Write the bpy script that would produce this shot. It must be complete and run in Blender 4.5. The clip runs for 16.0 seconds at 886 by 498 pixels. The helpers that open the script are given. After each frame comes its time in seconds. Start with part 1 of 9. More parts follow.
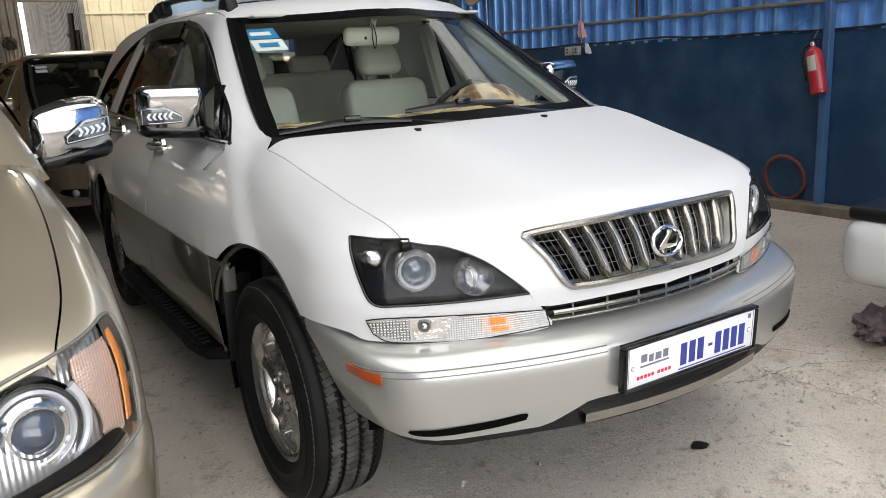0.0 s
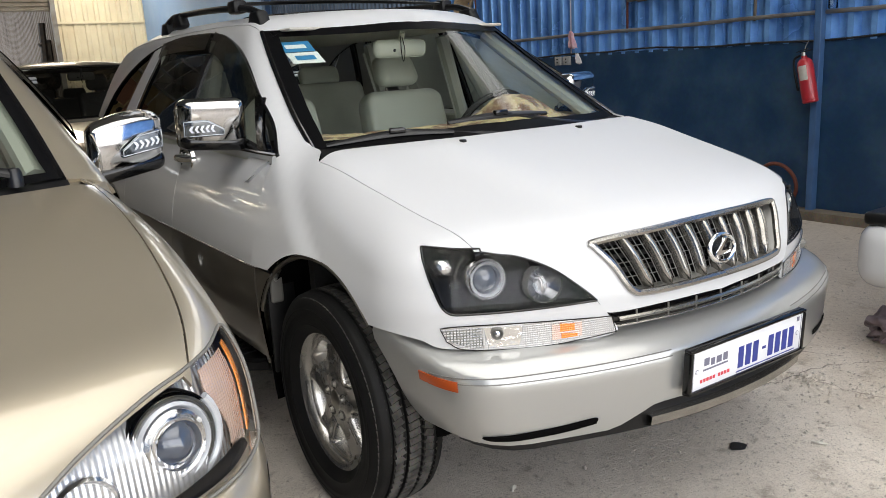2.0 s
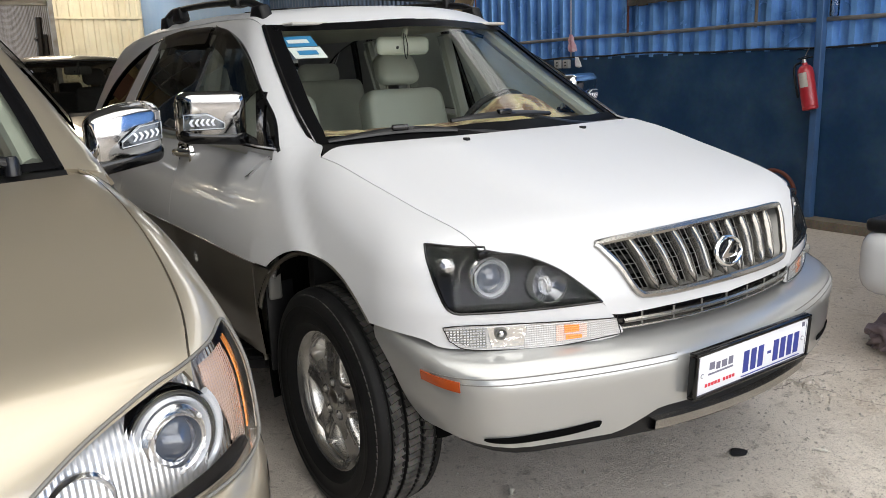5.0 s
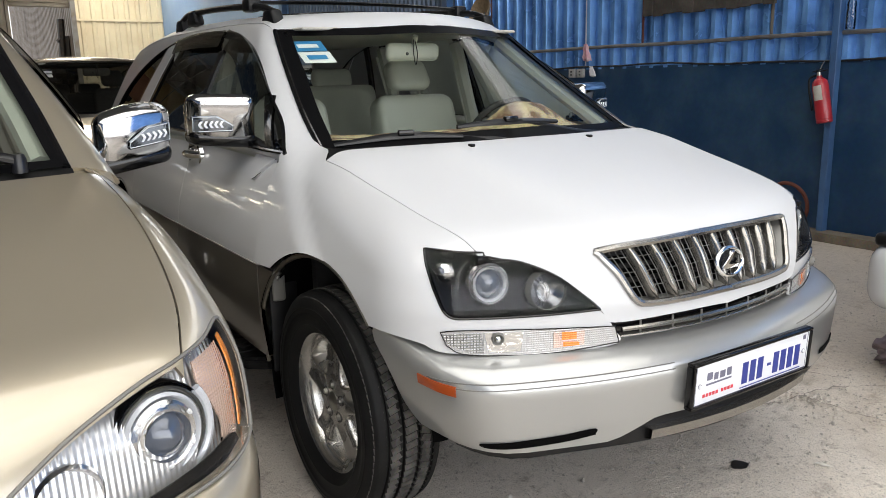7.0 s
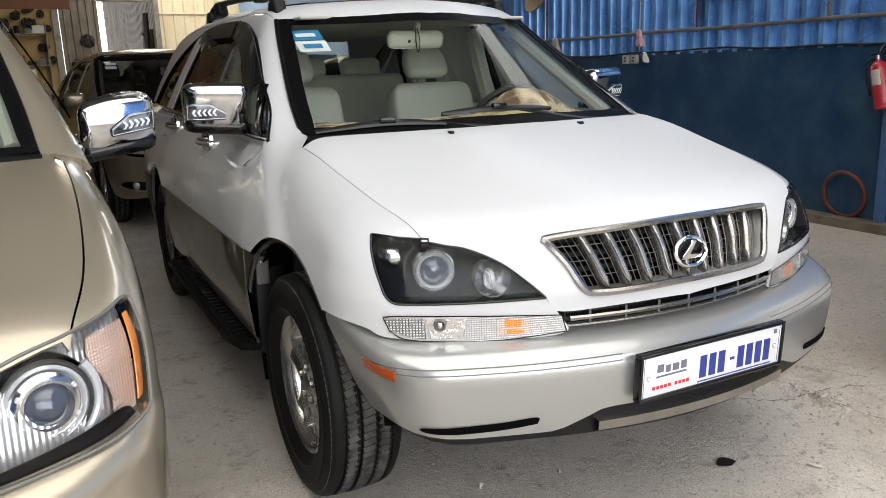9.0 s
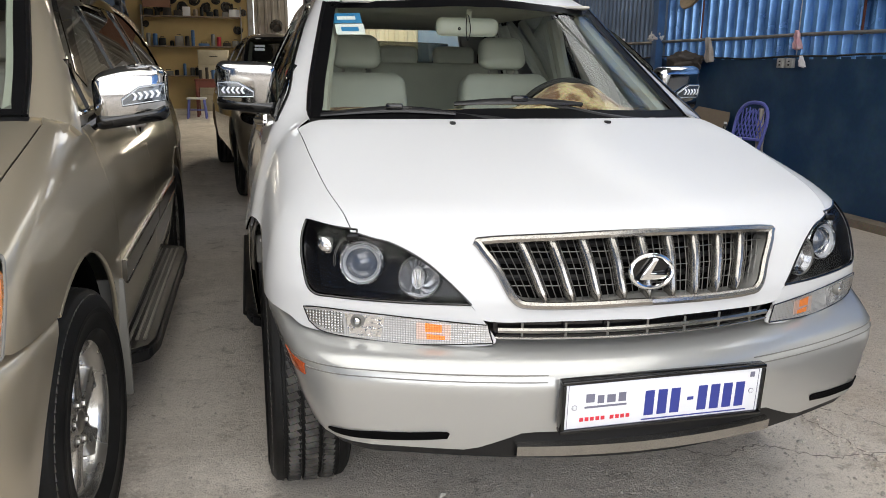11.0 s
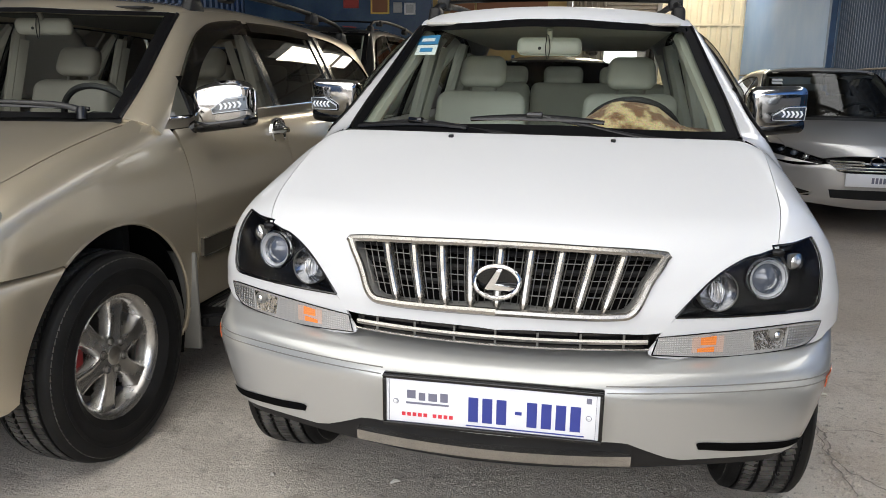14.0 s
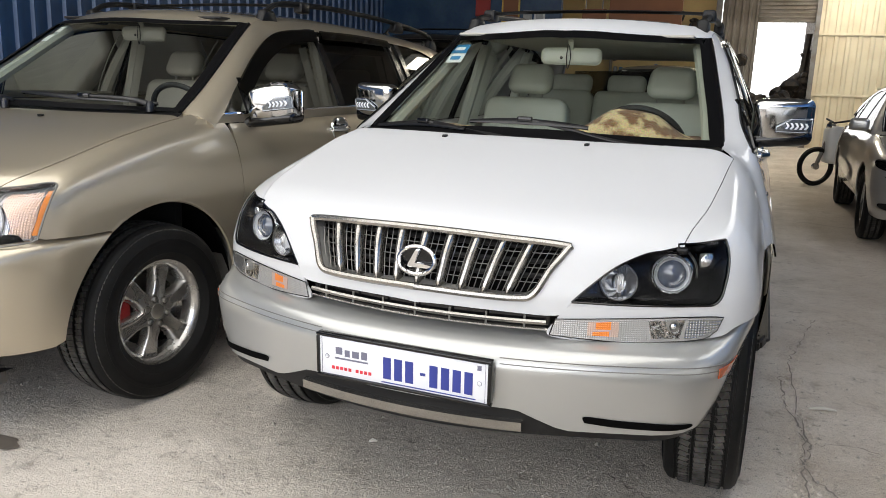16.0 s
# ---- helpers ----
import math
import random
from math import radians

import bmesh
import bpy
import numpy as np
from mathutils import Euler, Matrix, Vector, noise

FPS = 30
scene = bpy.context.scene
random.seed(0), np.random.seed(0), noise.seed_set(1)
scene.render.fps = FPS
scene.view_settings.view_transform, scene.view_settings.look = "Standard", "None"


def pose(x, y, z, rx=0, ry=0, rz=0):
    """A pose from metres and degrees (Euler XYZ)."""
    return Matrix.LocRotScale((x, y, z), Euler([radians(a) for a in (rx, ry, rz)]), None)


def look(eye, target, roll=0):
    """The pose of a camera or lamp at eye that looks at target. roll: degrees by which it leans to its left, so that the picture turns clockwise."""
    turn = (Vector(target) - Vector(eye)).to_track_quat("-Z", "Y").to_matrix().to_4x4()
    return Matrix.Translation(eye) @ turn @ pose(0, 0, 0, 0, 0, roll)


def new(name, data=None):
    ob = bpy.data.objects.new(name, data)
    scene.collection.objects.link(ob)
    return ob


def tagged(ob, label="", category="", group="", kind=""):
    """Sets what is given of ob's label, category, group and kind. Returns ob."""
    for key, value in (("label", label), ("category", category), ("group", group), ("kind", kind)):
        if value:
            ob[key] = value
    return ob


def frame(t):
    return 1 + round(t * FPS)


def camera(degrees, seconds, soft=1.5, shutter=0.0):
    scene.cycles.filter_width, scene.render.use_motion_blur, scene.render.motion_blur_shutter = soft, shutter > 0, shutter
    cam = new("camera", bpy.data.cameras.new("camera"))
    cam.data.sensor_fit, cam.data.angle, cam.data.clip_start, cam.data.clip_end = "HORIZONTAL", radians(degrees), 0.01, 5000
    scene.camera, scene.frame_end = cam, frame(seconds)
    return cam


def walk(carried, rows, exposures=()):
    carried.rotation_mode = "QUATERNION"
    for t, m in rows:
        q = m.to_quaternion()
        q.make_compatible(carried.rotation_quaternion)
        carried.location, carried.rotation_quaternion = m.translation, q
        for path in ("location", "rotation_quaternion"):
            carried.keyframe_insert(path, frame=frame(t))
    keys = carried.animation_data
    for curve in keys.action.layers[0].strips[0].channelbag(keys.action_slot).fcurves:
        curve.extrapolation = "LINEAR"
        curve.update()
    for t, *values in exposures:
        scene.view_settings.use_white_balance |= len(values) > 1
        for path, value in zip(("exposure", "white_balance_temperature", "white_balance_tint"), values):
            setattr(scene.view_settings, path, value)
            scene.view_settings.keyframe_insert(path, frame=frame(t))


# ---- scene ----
cam = camera(59.5, 16.0, soft=0.7)
PATH = [
    (0, (-1.553, -1.416, 1.329), (-0.541, 0.243, 0.855), -3.2),
    (0.5, (-1.568, -1.393, 1.328), (-0.572, 0.277, 0.859), -3.4),
    (1, (-1.645, -1.366, 1.339), (-0.638, 0.299, 0.877), -3.6),
    (1.5, (-1.745, -1.329, 1.351), (-0.702, 0.315, 0.892), -3.6),
    (2, (-1.785, -1.312, 1.355), (-0.705, 0.309, 0.898), -3.3),
    (2.5, (-1.785, -1.306, 1.355), (-0.678, 0.296, 0.9), -3.0),
    (3, (-1.787, -1.307, 1.349), (-0.67, 0.289, 0.897), -2.6),
    (3.5, (-1.795, -1.302, 1.347), (-0.681, 0.297, 0.897), -2.4),
    (4, (-1.788, -1.287, 1.342), (-0.688, 0.321, 0.889), -2.3),
    (4.2, (-1.791, -1.274, 1.336), (-0.694, 0.336, 0.882), -2.4),
    (6.5, (-1.789, -1.28, 1.34), (-0.711, 0.347, 0.902), -1.5),
    (7, (-1.767, -1.305, 1.333), (-0.701, 0.331, 0.901), -1.3),
    (7.5, (-1.714, -1.361, 1.333), (-0.683, 0.299, 0.904), -1.3),
    (8, (-1.648, -1.418, 1.327), (-0.66, 0.267, 0.893), -1.6),
    (8.5, (-1.568, -1.483, 1.324), (-0.626, 0.225, 0.88), -1.8),
    (9, (-1.483, -1.485, 1.319), (-0.597, 0.249, 0.865), -1.9),
    (9.2, (-1.43, -1.469, 1.319), (-0.565, 0.276, 0.863), -1.7),
    (11.3, (-0.808, -1.592, 1.286), (-0.412, 0.314, 0.828), 0.9),
    (11.5, (-0.751, -1.58, 1.29), (-0.406, 0.336, 0.835), 1.0),
    (12, (-0.566, -1.553, 1.283), (-0.369, 0.385, 0.83), 1.1),
    (12.5, (-0.36, -1.57, 1.286), (-0.309, 0.379, 0.839), 1.0),
    (13, (-0.202, -1.656, 1.276), (-0.304, 0.294, 0.841), 0.9),
    (13.5, (-0.033, -1.744, 1.285), (-0.267, 0.197, 0.864), 1.0),
    (14, (0.204, -1.77, 1.28), (-0.162, 0.152, 0.864), 1.0),
    (14.5, (0.359, -1.822, 1.292), (-0.123, 0.076, 0.885), 1.1),
    (15, (0.481, -1.89, 1.283), (-0.099, -0.02, 0.878), 1.3),
    (15.5, (0.625, -1.909, 1.294), (-0.033, -0.065, 0.887), 1.6),
    (16, (0.827, -1.882, 1.289), (0.096, -0.066, 0.879), 2.2),
]
walk(cam, [(t, look(eye, target, roll)) for t, eye, target, roll in PATH])

from mathutils.geometry import tessellate_polygon

# ---- world, sun, lights, exposure ----
world = bpy.data.worlds.new("daylight")
scene.world = world
world.use_nodes = True
_wn = world.node_tree.nodes
_sky = _wn.new("ShaderNodeTexSky")
_sky.sky_type, _sky.sun_disc = "NISHITA", False
_sky.sun_elevation, _sky.sun_rotation = radians(52), radians(200)
_wn["Background"].inputs[1].default_value = 0.12
world.node_tree.links.new(_sky.outputs[0], _wn["Background"].inputs[0])
_sun = new("sun", bpy.data.lights.new("sun", "SUN"))
_sun.data.energy, _sun.data.angle, _sun.data.color = 3.0, radians(0.53), (1.0, 0.95, 0.88)
_sun.matrix_world = look((-6, -3, 20), (0, 0, 0))


def area_lamp(name, m, sx, sy, watts, color):
    ob = new(name, bpy.data.lights.new(name, "AREA"))
    ob.data.shape, ob.data.size, ob.data.size_y, ob.data.energy, ob.data.color = "RECTANGLE", sx, sy, watts, color
    ob.matrix_world = m
    return ob


# daylight entering by the open front
area_lamp("daylight_front", look((-0.6, -6.9, 2.9), (-0.6, 2.0, 1.0)), 10.8, 4.6, 505, (1.0, 0.98, 0.975))
# unseen fill lamp overhead, sized to light bonnets and floor evenly
area_lamp("daylight_roof_a", look((-1.4, -2.4, 4.85), (-1.4, -2.4, 0)), 7.4, 6.4, 415, (1.0, 0.98, 0.96))
# roof light placed by its reflection in the side windows
area_lamp("daylight_roof_c", look((0.45, 14.5, 4.85), (0.45, 14.5, 0)), 0.65, 4.9, 200, (1.0, 0.89, 0.70))
# unseen fill lamps, added to brighten the cream gate and the blue wall
area_lamp("daylight_roof_d", look((2.75, 20.0, 4.85), (2.75, 20.0, 0)), 2.1, 2.6, 150, (1.0, 0.92, 0.78))
area_lamp("daylight_roof_b", look((3.65, 5.5, 4.85), (3.65, 5.5, 0)), 0.75, 8.8, 55, (0.97, 0.98, 1.0))

# ---- materials ----
_mats = {}


def mat(name, color, rough=0.5, metal=0.0, **k):
    """A Principled material with two scales of variation: grain and broad stains, plus fine bump."""
    if name in _mats:
        return _mats[name]
    m = bpy.data.materials.new(name)
    m.use_nodes = True
    nt = m.node_tree
    b = nt.nodes["Principled BSDF"]
    b.inputs["Base Color"].default_value = (*color, 1)
    b.inputs["Roughness"].default_value = rough
    b.inputs["Metallic"].default_value = metal
    if "coat" in k:
        b.inputs["Coat Weight"].default_value = k["coat"]
        b.inputs["Coat Roughness"].default_value = k.get("coat_rough", 0.03)
    if "spec" in k:
        b.inputs["Specular IOR Level"].default_value = k["spec"]
    if "trans" in k:
        b.inputs["Transmission Weight"].default_value = k["trans"]
    if "emit" in k:
        b.inputs["Emission Color"].default_value = (*k.get("emit_color", color), 1)
        b.inputs["Emission Strength"].default_value = k["emit"]
    if "sheen" in k:
        b.inputs["Sheen Weight"].default_value = k["sheen"]
    tc = nt.nodes.new("ShaderNodeTexCoord")
    if k.get("var") or k.get("grain"):
        n1 = nt.nodes.new("ShaderNodeTexNoise")
        n1.inputs["Scale"].default_value = k.get("var_scale", 3.0)
        n1.inputs["Detail"].default_value = 6
        n2 = nt.nodes.new("ShaderNodeTexNoise")
        n2.inputs["Scale"].default_value = k.get("grain_scale", 120.0)
        n2.inputs["Detail"].default_value = 3
        for n in (n1, n2):
            nt.links.new(tc.outputs["Object"], n.inputs["Vector"])
        m1 = nt.nodes.new("ShaderNodeMix")
        m1.data_type = "RGBA"
        c2 = k.get("var_color", tuple(c * 0.6 for c in color))
        m1.inputs[6].default_value, m1.inputs[7].default_value = (*color, 1), (*c2, 1)
        r1 = nt.nodes.new("ShaderNodeMapRange")
        r1.inputs[1].default_value, r1.inputs[2].default_value = k.get("var_lo", 0.42), k.get("var_hi", 0.72)
        r1.inputs[4].default_value = k.get("var", 0.0)
        nt.links.new(n1.outputs["Fac"], r1.inputs[0])
        nt.links.new(r1.outputs[0], m1.inputs[0])
        m2 = nt.nodes.new("ShaderNodeMix")
        m2.data_type, m2.blend_type = "RGBA", "OVERLAY"
        m2.inputs[0].default_value = k.get("grain", 0.0)
        nt.links.new(m1.outputs[2], m2.inputs[6])
        nt.links.new(n2.outputs["Color"], m2.inputs[7])
        nt.links.new(m2.outputs[2], b.inputs["Base Color"])
        if k.get("rough_var"):
            r2 = nt.nodes.new("ShaderNodeMapRange")
            r2.inputs[3].default_value, r2.inputs[4].default_value = rough - k["rough_var"], rough + k["rough_var"]
            nt.links.new(n1.outputs["Fac"], r2.inputs[0])
            nt.links.new(r2.outputs[0], b.inputs["Roughness"])
    if k.get("bump"):
        n3 = nt.nodes.new("ShaderNodeTexNoise")
        n3.inputs["Scale"].default_value = k.get("bump_scale", 200.0)
        n3.inputs["Detail"].default_value = 4
        nt.links.new(tc.outputs["Object"], n3.inputs["Vector"])
        bp = nt.nodes.new("ShaderNodeBump")
        bp.inputs["Strength"].default_value = k["bump"]
        bp.inputs["Distance"].default_value = k.get("bump_dist", 0.002)
        nt.links.new(n3.outputs["Fac"], bp.inputs["Height"])
        nt.links.new(bp.outputs[0], b.inputs["Normal"])
    _mats[name] = m
    return m


def glass(name, tint, gloss=1.0, rough=0.0):
    """Thin pane: tinted see-through with a Fresnel gloss."""
    if name in _mats:
        return _mats[name]
    m = bpy.data.materials.new(name)
    m.use_nodes = True
    nt = m.node_tree
    nt.nodes.clear()
    out = nt.nodes.new("ShaderNodeOutputMaterial")
    tr = nt.nodes.new("ShaderNodeBsdfTransparent")
    tr.inputs[0].default_value = (*tint, 1)
    gl = nt.nodes.new("ShaderNodeBsdfGlossy")
    gl.inputs["Roughness"].default_value = rough
    fr = nt.nodes.new("ShaderNodeFresnel")
    fr.inputs[0].default_value = 1.5
    mu = nt.nodes.new("ShaderNodeMath")
    mu.operation = "MULTIPLY"
    mu.inputs[1].default_value = gloss
    mx = nt.nodes.new("ShaderNodeMixShader")
    nt.links.new(fr.outputs[0], mu.inputs[0])
    nt.links.new(mu.outputs[0], mx.inputs[0])
    nt.links.new(tr.outputs[0], mx.inputs[1])
    nt.links.new(gl.outputs[0], mx.inputs[2])
    nt.links.new(mx.outputs[0], out.inputs[0])
    _mats[name] = m
    return m


def flake(name, color, metal=0.55, rough=0.34, dirt=0.12):
    """Metallic car paint under clear coat, with flakes and a light film of dust."""
    return mat(name, color, rough, metal, coat=1.0, coat_rough=0.03, var=dirt, var_scale=1.6, grain=0.10, grain_scale=900.0,
               var_color=tuple(c * 0.82 for c in color))


WHITE = mat("white_car_paint", (0.60, 0.606, 0.615), 0.45, 0.0, coat=0.9, coat_rough=0.03, spec=0.3, var=0.12, var_scale=1.5, var_color=(0.565, 0.568, 0.566))
SILVER = flake("silver_beige_bumper_paint", (0.43, 0.432, 0.418), 0.55, 0.28)
TAUPE = flake("taupe_cladding_paint", (0.12, 0.108, 0.088), 0.5, 0.32)
GOLD = flake("champagne_gold_paint", (0.47, 0.413, 0.312), 0.62, 0.30)
WHITE_DUSTY = mat("dusty_white_car_paint", (0.60, 0.606, 0.615), 0.5, 0.0, coat=0.22, coat_rough=0.16, spec=0.25, var=0.14, var_scale=1.5, var_color=(0.56, 0.562, 0.558), grain=0.04, grain_scale=300)
BRONZE = flake("bronze_paint", (0.24, 0.195, 0.135), 0.55, 0.33)
SILVERGREY = flake("silver_grey_paint", (0.44, 0.43, 0.415), 0.65, 0.32)
BLACKPAINT = flake("black_paint", (0.012, 0.012, 0.012), 0.1, 0.3)
CHROME = mat("chrome", (0.82, 0.82, 0.82), 0.06, 1.0)
CHROME_SMOKE = mat("mirror_shell_chrome", (0.55, 0.55, 0.55), 0.09, 1.0, var=0.2, var_scale=20, rough_var=0.04)
CHROME_SATIN = mat("brushed_chrome", (0.55, 0.53, 0.49), 0.3, 1.0, var=0.25, var_scale=14, rough_var=0.06)
RUBBER = mat("tyre_rubber", (0.006, 0.006, 0.006), 0.6, 0, spec=0.22, var=0.5, var_scale=9, var_color=(0.014, 0.0135, 0.013), grain=0.2, bump=0.15, bump_scale=500)
TREAD = mat("dusty_tread_rubber", (0.045, 0.0435, 0.041), 0.85, 0, spec=0.25, var=0.9, var_scale=18, var_color=(0.13, 0.125, 0.115), grain=0.35, bump=0.2, bump_scale=400)
PLASTIC = mat("black_plastic", (0.007, 0.007, 0.0075), 0.45, 0, spec=0.3, var=0.4, var_scale=6, var_color=(0.016, 0.0155, 0.015), bump=0.12, bump_scale=900)
GLOSSBLACK = mat("gloss_black", (0.004, 0.004, 0.0045), 0.14, 0, spec=0.4, coat=0.25)
PRINT_BLACK = mat("black_glass_print", (0.004, 0.004, 0.0045), 0.45, 0, spec=0.06)
GREYPLASTIC = mat("grey_plastic", (0.16, 0.155, 0.14), 0.5, 0, var=0.3, bump=0.1, bump_scale=700)
ALLOY = mat("alloy_wheel", (0.52, 0.51, 0.49), 0.26, 0.92, coat=0.4, var=0.35, var_scale=9, var_color=(0.33, 0.31, 0.28), rough_var=0.08)
DISC = mat("brake_metal", (0.12, 0.11, 0.10), 0.5, 0.8, var=0.5, var_scale=20)
RED_CALIPER = mat("red_caliper_paint", (0.30, 0.015, 0.015), 0.45)
LEATHER = mat("sage_grey_leather", (0.62, 0.65, 0.57), 0.48, 0, var=0.25, var_scale=8, bump=0.25, bump_scale=420, bump_dist=0.001)
LEATHER_BEIGE = mat("beige_leather", (0.46, 0.43, 0.37), 0.5, 0, var=0.25, var_scale=8, bump=0.25, bump_scale=420, bump_dist=0.001)
TRIM_GREY = mat("interior_grey_trim", (0.44, 0.46, 0.40), 0.6, 0, var=0.2, var_scale=5, bump=0.15, bump_scale=600)
DARK_TRIM = mat("interior_dark_trim", (0.010, 0.010, 0.0105), 0.6, 0, var=0.3, var_scale=5, bump=0.15, bump_scale=600)
HEADLINER = mat("headliner_fabric", (0.52, 0.50, 0.45), 0.9, 0, var=0.3, bump=0.2, bump_scale=900)
FUR = mat("brown_cream_fur", (0.60, 0.47, 0.25), 0.9, 0, sheen=0.2, var=1.0, var_scale=13, var_lo=0.44, var_hi=0.55, var_color=(0.17, 0.075, 0.025), grain=0.6, grain_scale=160, bump=0.9, bump_scale=140, bump_dist=0.012)
WS_GLASS = glass("windscreen_glass", (0.92, 0.97, 0.925), 0.7)
SIDE_GLASS = glass("door_glass", (0.46, 0.48, 0.45), 1.0)
TINT_GLASS = glass("tinted_glass", (0.16, 0.165, 0.15), 1.0)
DARK_GLASS = glass("dark_privacy_glass", (0.05, 0.05, 0.05), 0.8)
LENS = glass("lamp_lens", (0.96, 0.96, 0.96), 0.38)
VISOR = glass("smoked_visor", (0.30, 0.295, 0.28), 1.2, 0.08)
REFLECTOR_DIM = mat("dim_reflector", (0.30, 0.31, 0.33), 0.16, 1.0)
LAMP_BLACK = mat("lamp_bezel_black", (0.005, 0.005, 0.0055), 0.22, 0, spec=0.2, var=0.2)
REFLECTOR_SATIN = mat("satin_reflector", (0.80, 0.81, 0.82), 0.32, 0.35, coat=0.6)
REFLECTOR = mat("lamp_reflector", (0.78, 0.78, 0.78), 0.14, 1.0)
LED_WHITE = mat("white_light_pipe", (0.62, 0.64, 0.67), 0.2, 0.2, coat=0.5)
FLANGE = mat("satin_silver_plastic", (0.30, 0.295, 0.28), 0.42, 0.6, var=0.3, var_scale=12)
WIRE_GREY = mat("dull_grey_wire", (0.20, 0.195, 0.185), 0.35, 0.8)
GRILLE_SILVER = mat("dull_silver_grille", (0.38, 0.365, 0.34), 0.24, 0.95, var=0.3, var_scale=20)


AMBER_DEEP = mat("side_marker_amber", (0.42, 0.075, 0.015), 0.22, 0, coat=1.0)
PLATE_WHITE = mat("plate_white", (0.80, 0.81, 0.84), 0.35, 0, var=0.08, var_scale=8)
PLATE_BLUE = mat("plate_blue_ink", (0.03, 0.045, 0.26), 0.4)
PLATE_RED = mat("plate_red_ink", (0.62, 0.03, 0.05), 0.4)
PLATE_GREY = mat("plate_grey_ink", (0.16, 0.16, 0.22), 0.4)
STICKER_BLUE = mat("sticker_blue", (0.03, 0.20, 0.42), 0.5)
STICKER_WHITE = mat("sticker_white", (0.72, 0.74, 0.74), 0.5)


def prism(name, color, cell, axes=("X", "Z"), metal=0.55, depth=0.42):
    """Clear lamp plastic over a ribbed reflector: fine flutes, or a square grid of facets."""
    m = mat(name, color, 0.12, metal, coat=1.0)
    nt = m.node_tree
    tc = nt.nodes.new("ShaderNodeTexCoord")
    h = None
    for ax in axes:
        wv = nt.nodes.new("ShaderNodeTexWave")
        wv.bands_direction = ax
        wv.inputs["Scale"].default_value = 1 / cell
        nt.links.new(tc.outputs["Object"], wv.inputs["Vector"])
        if h is None:
            h = wv.outputs["Fac"]
        else:
            mx = nt.nodes.new("ShaderNodeMath")
            mx.operation = "ADD"
            nt.links.new(h, mx.inputs[0])
            nt.links.new(wv.outputs["Fac"], mx.inputs[1])
            h = mx.outputs[0]
    bp = nt.nodes.new("ShaderNodeBump")
    bp.inputs["Strength"].default_value, bp.inputs["Distance"].default_value = depth, 0.002
    nt.links.new(h, bp.inputs["Height"])
    nt.links.new(bp.outputs[0], nt.nodes["Principled BSDF"].inputs["Normal"])
    return m


FLUTED = prism("fluted_bulb_shade", (0.80, 0.80, 0.80), 0.016, ("X",), 0.7, 0.8)
FACETS = mat("faceted_reflector", (0.80, 0.80, 0.80), 0.10, 1.0, bump=0.7, bump_scale=34, bump_dist=0.012)
CLEAR_PRISM = prism("clear_prism_lens", (0.46, 0.455, 0.445), 0.018, depth=0.35)
AMBER = prism("amber_prism_lens", (0.85, 0.24, 0.04), 0.018, metal=0.25, depth=0.4)
AMBER_PALE = prism("pale_amber_prism_lens", (0.60, 0.44, 0.37), 0.018, metal=0.45, depth=0.35)
GRID_PRISM = prism("grey_prism_lens", (0.38, 0.38, 0.37), 0.022, metal=0.8, depth=0.8)
# ---- building helpers ----


def mesh_ob(name, verts, faces, material, parent=None, label="", smooth=True, normals=None):
    me = bpy.data.meshes.new(name)
    me.from_pydata([tuple(map(float, v)) for v in verts], [], [tuple(f) for f in faces])
    if smooth:
        me.polygons.foreach_set("use_smooth", [True] * len(me.polygons))
    if normals is not None:
        me.normals_split_custom_set([tuple(n) for n in normals])
    me.materials.append(material)
    ob = new(name, me)
    if parent is not None:
        ob.parent = parent
    if label:
        ob["label"] = label
    return ob


def part(name, bm, material, parent=None, label="", angle=35):
    """Links a bmesh as one mesh object, under a thing or under a part."""
    me = bpy.data.meshes.new(name)
    bmesh.ops.recalc_face_normals(bm, faces=bm.faces)
    lim = radians(angle)
    for fc in bm.faces:
        fc.smooth = True
    for e in bm.edges:
        e.smooth = not (len(e.link_faces) == 2 and e.calc_face_angle(0) > lim)
    bm.to_mesh(me)
    bm.free()
    me.materials.append(material)
    ob = new(name, me)
    if parent is not None:
        ob.parent = parent
    if label:
        ob["label"] = label
    return ob


def thing(name, label, category, m=None, group="", kind=""):
    ob = new(name)
    if m is not None:
        ob.matrix_basis = m
    return tagged(ob, label, category, group, kind)


def add_box(bm, x0, y0, z0, x1, y1, z1, bevel=0.0, seg=1, m=None):
    mm = Matrix.LocRotScale(((x0 + x1) / 2, (y0 + y1) / 2, (z0 + z1) / 2), None, (abs(x1 - x0), abs(y1 - y0), abs(z1 - z0)))
    g = bmesh.ops.create_cube(bm, size=1, matrix=mm)["verts"]
    if bevel:
        es = list({e for v in g for e in v.link_edges})
        r = bmesh.ops.bevel(bm, geom=es, offset=bevel, segments=seg, affect="EDGES", profile=0.5)
        g = list({v for f in r["faces"] for v in f.verts} | {v for v in g if v.is_valid})
        seen, stack = set(g), list(g)
        while stack:
            for e in stack.pop().link_edges:
                for v in e.verts:
                    if v not in seen:
                        seen.add(v)
                        stack.append(v)
        g = list(seen)
    if m is not None:
        bmesh.ops.transform(bm, matrix=m, verts=g)
    return g


def box_part(name, x0, y0, z0, x1, y1, z1, material, parent=None, bevel=0.0, seg=2, m=None, label=""):
    bm = bmesh.new()
    add_box(bm, x0, y0, z0, x1, y1, z1, bevel, seg, m)
    return part(name, bm, material, parent, label)


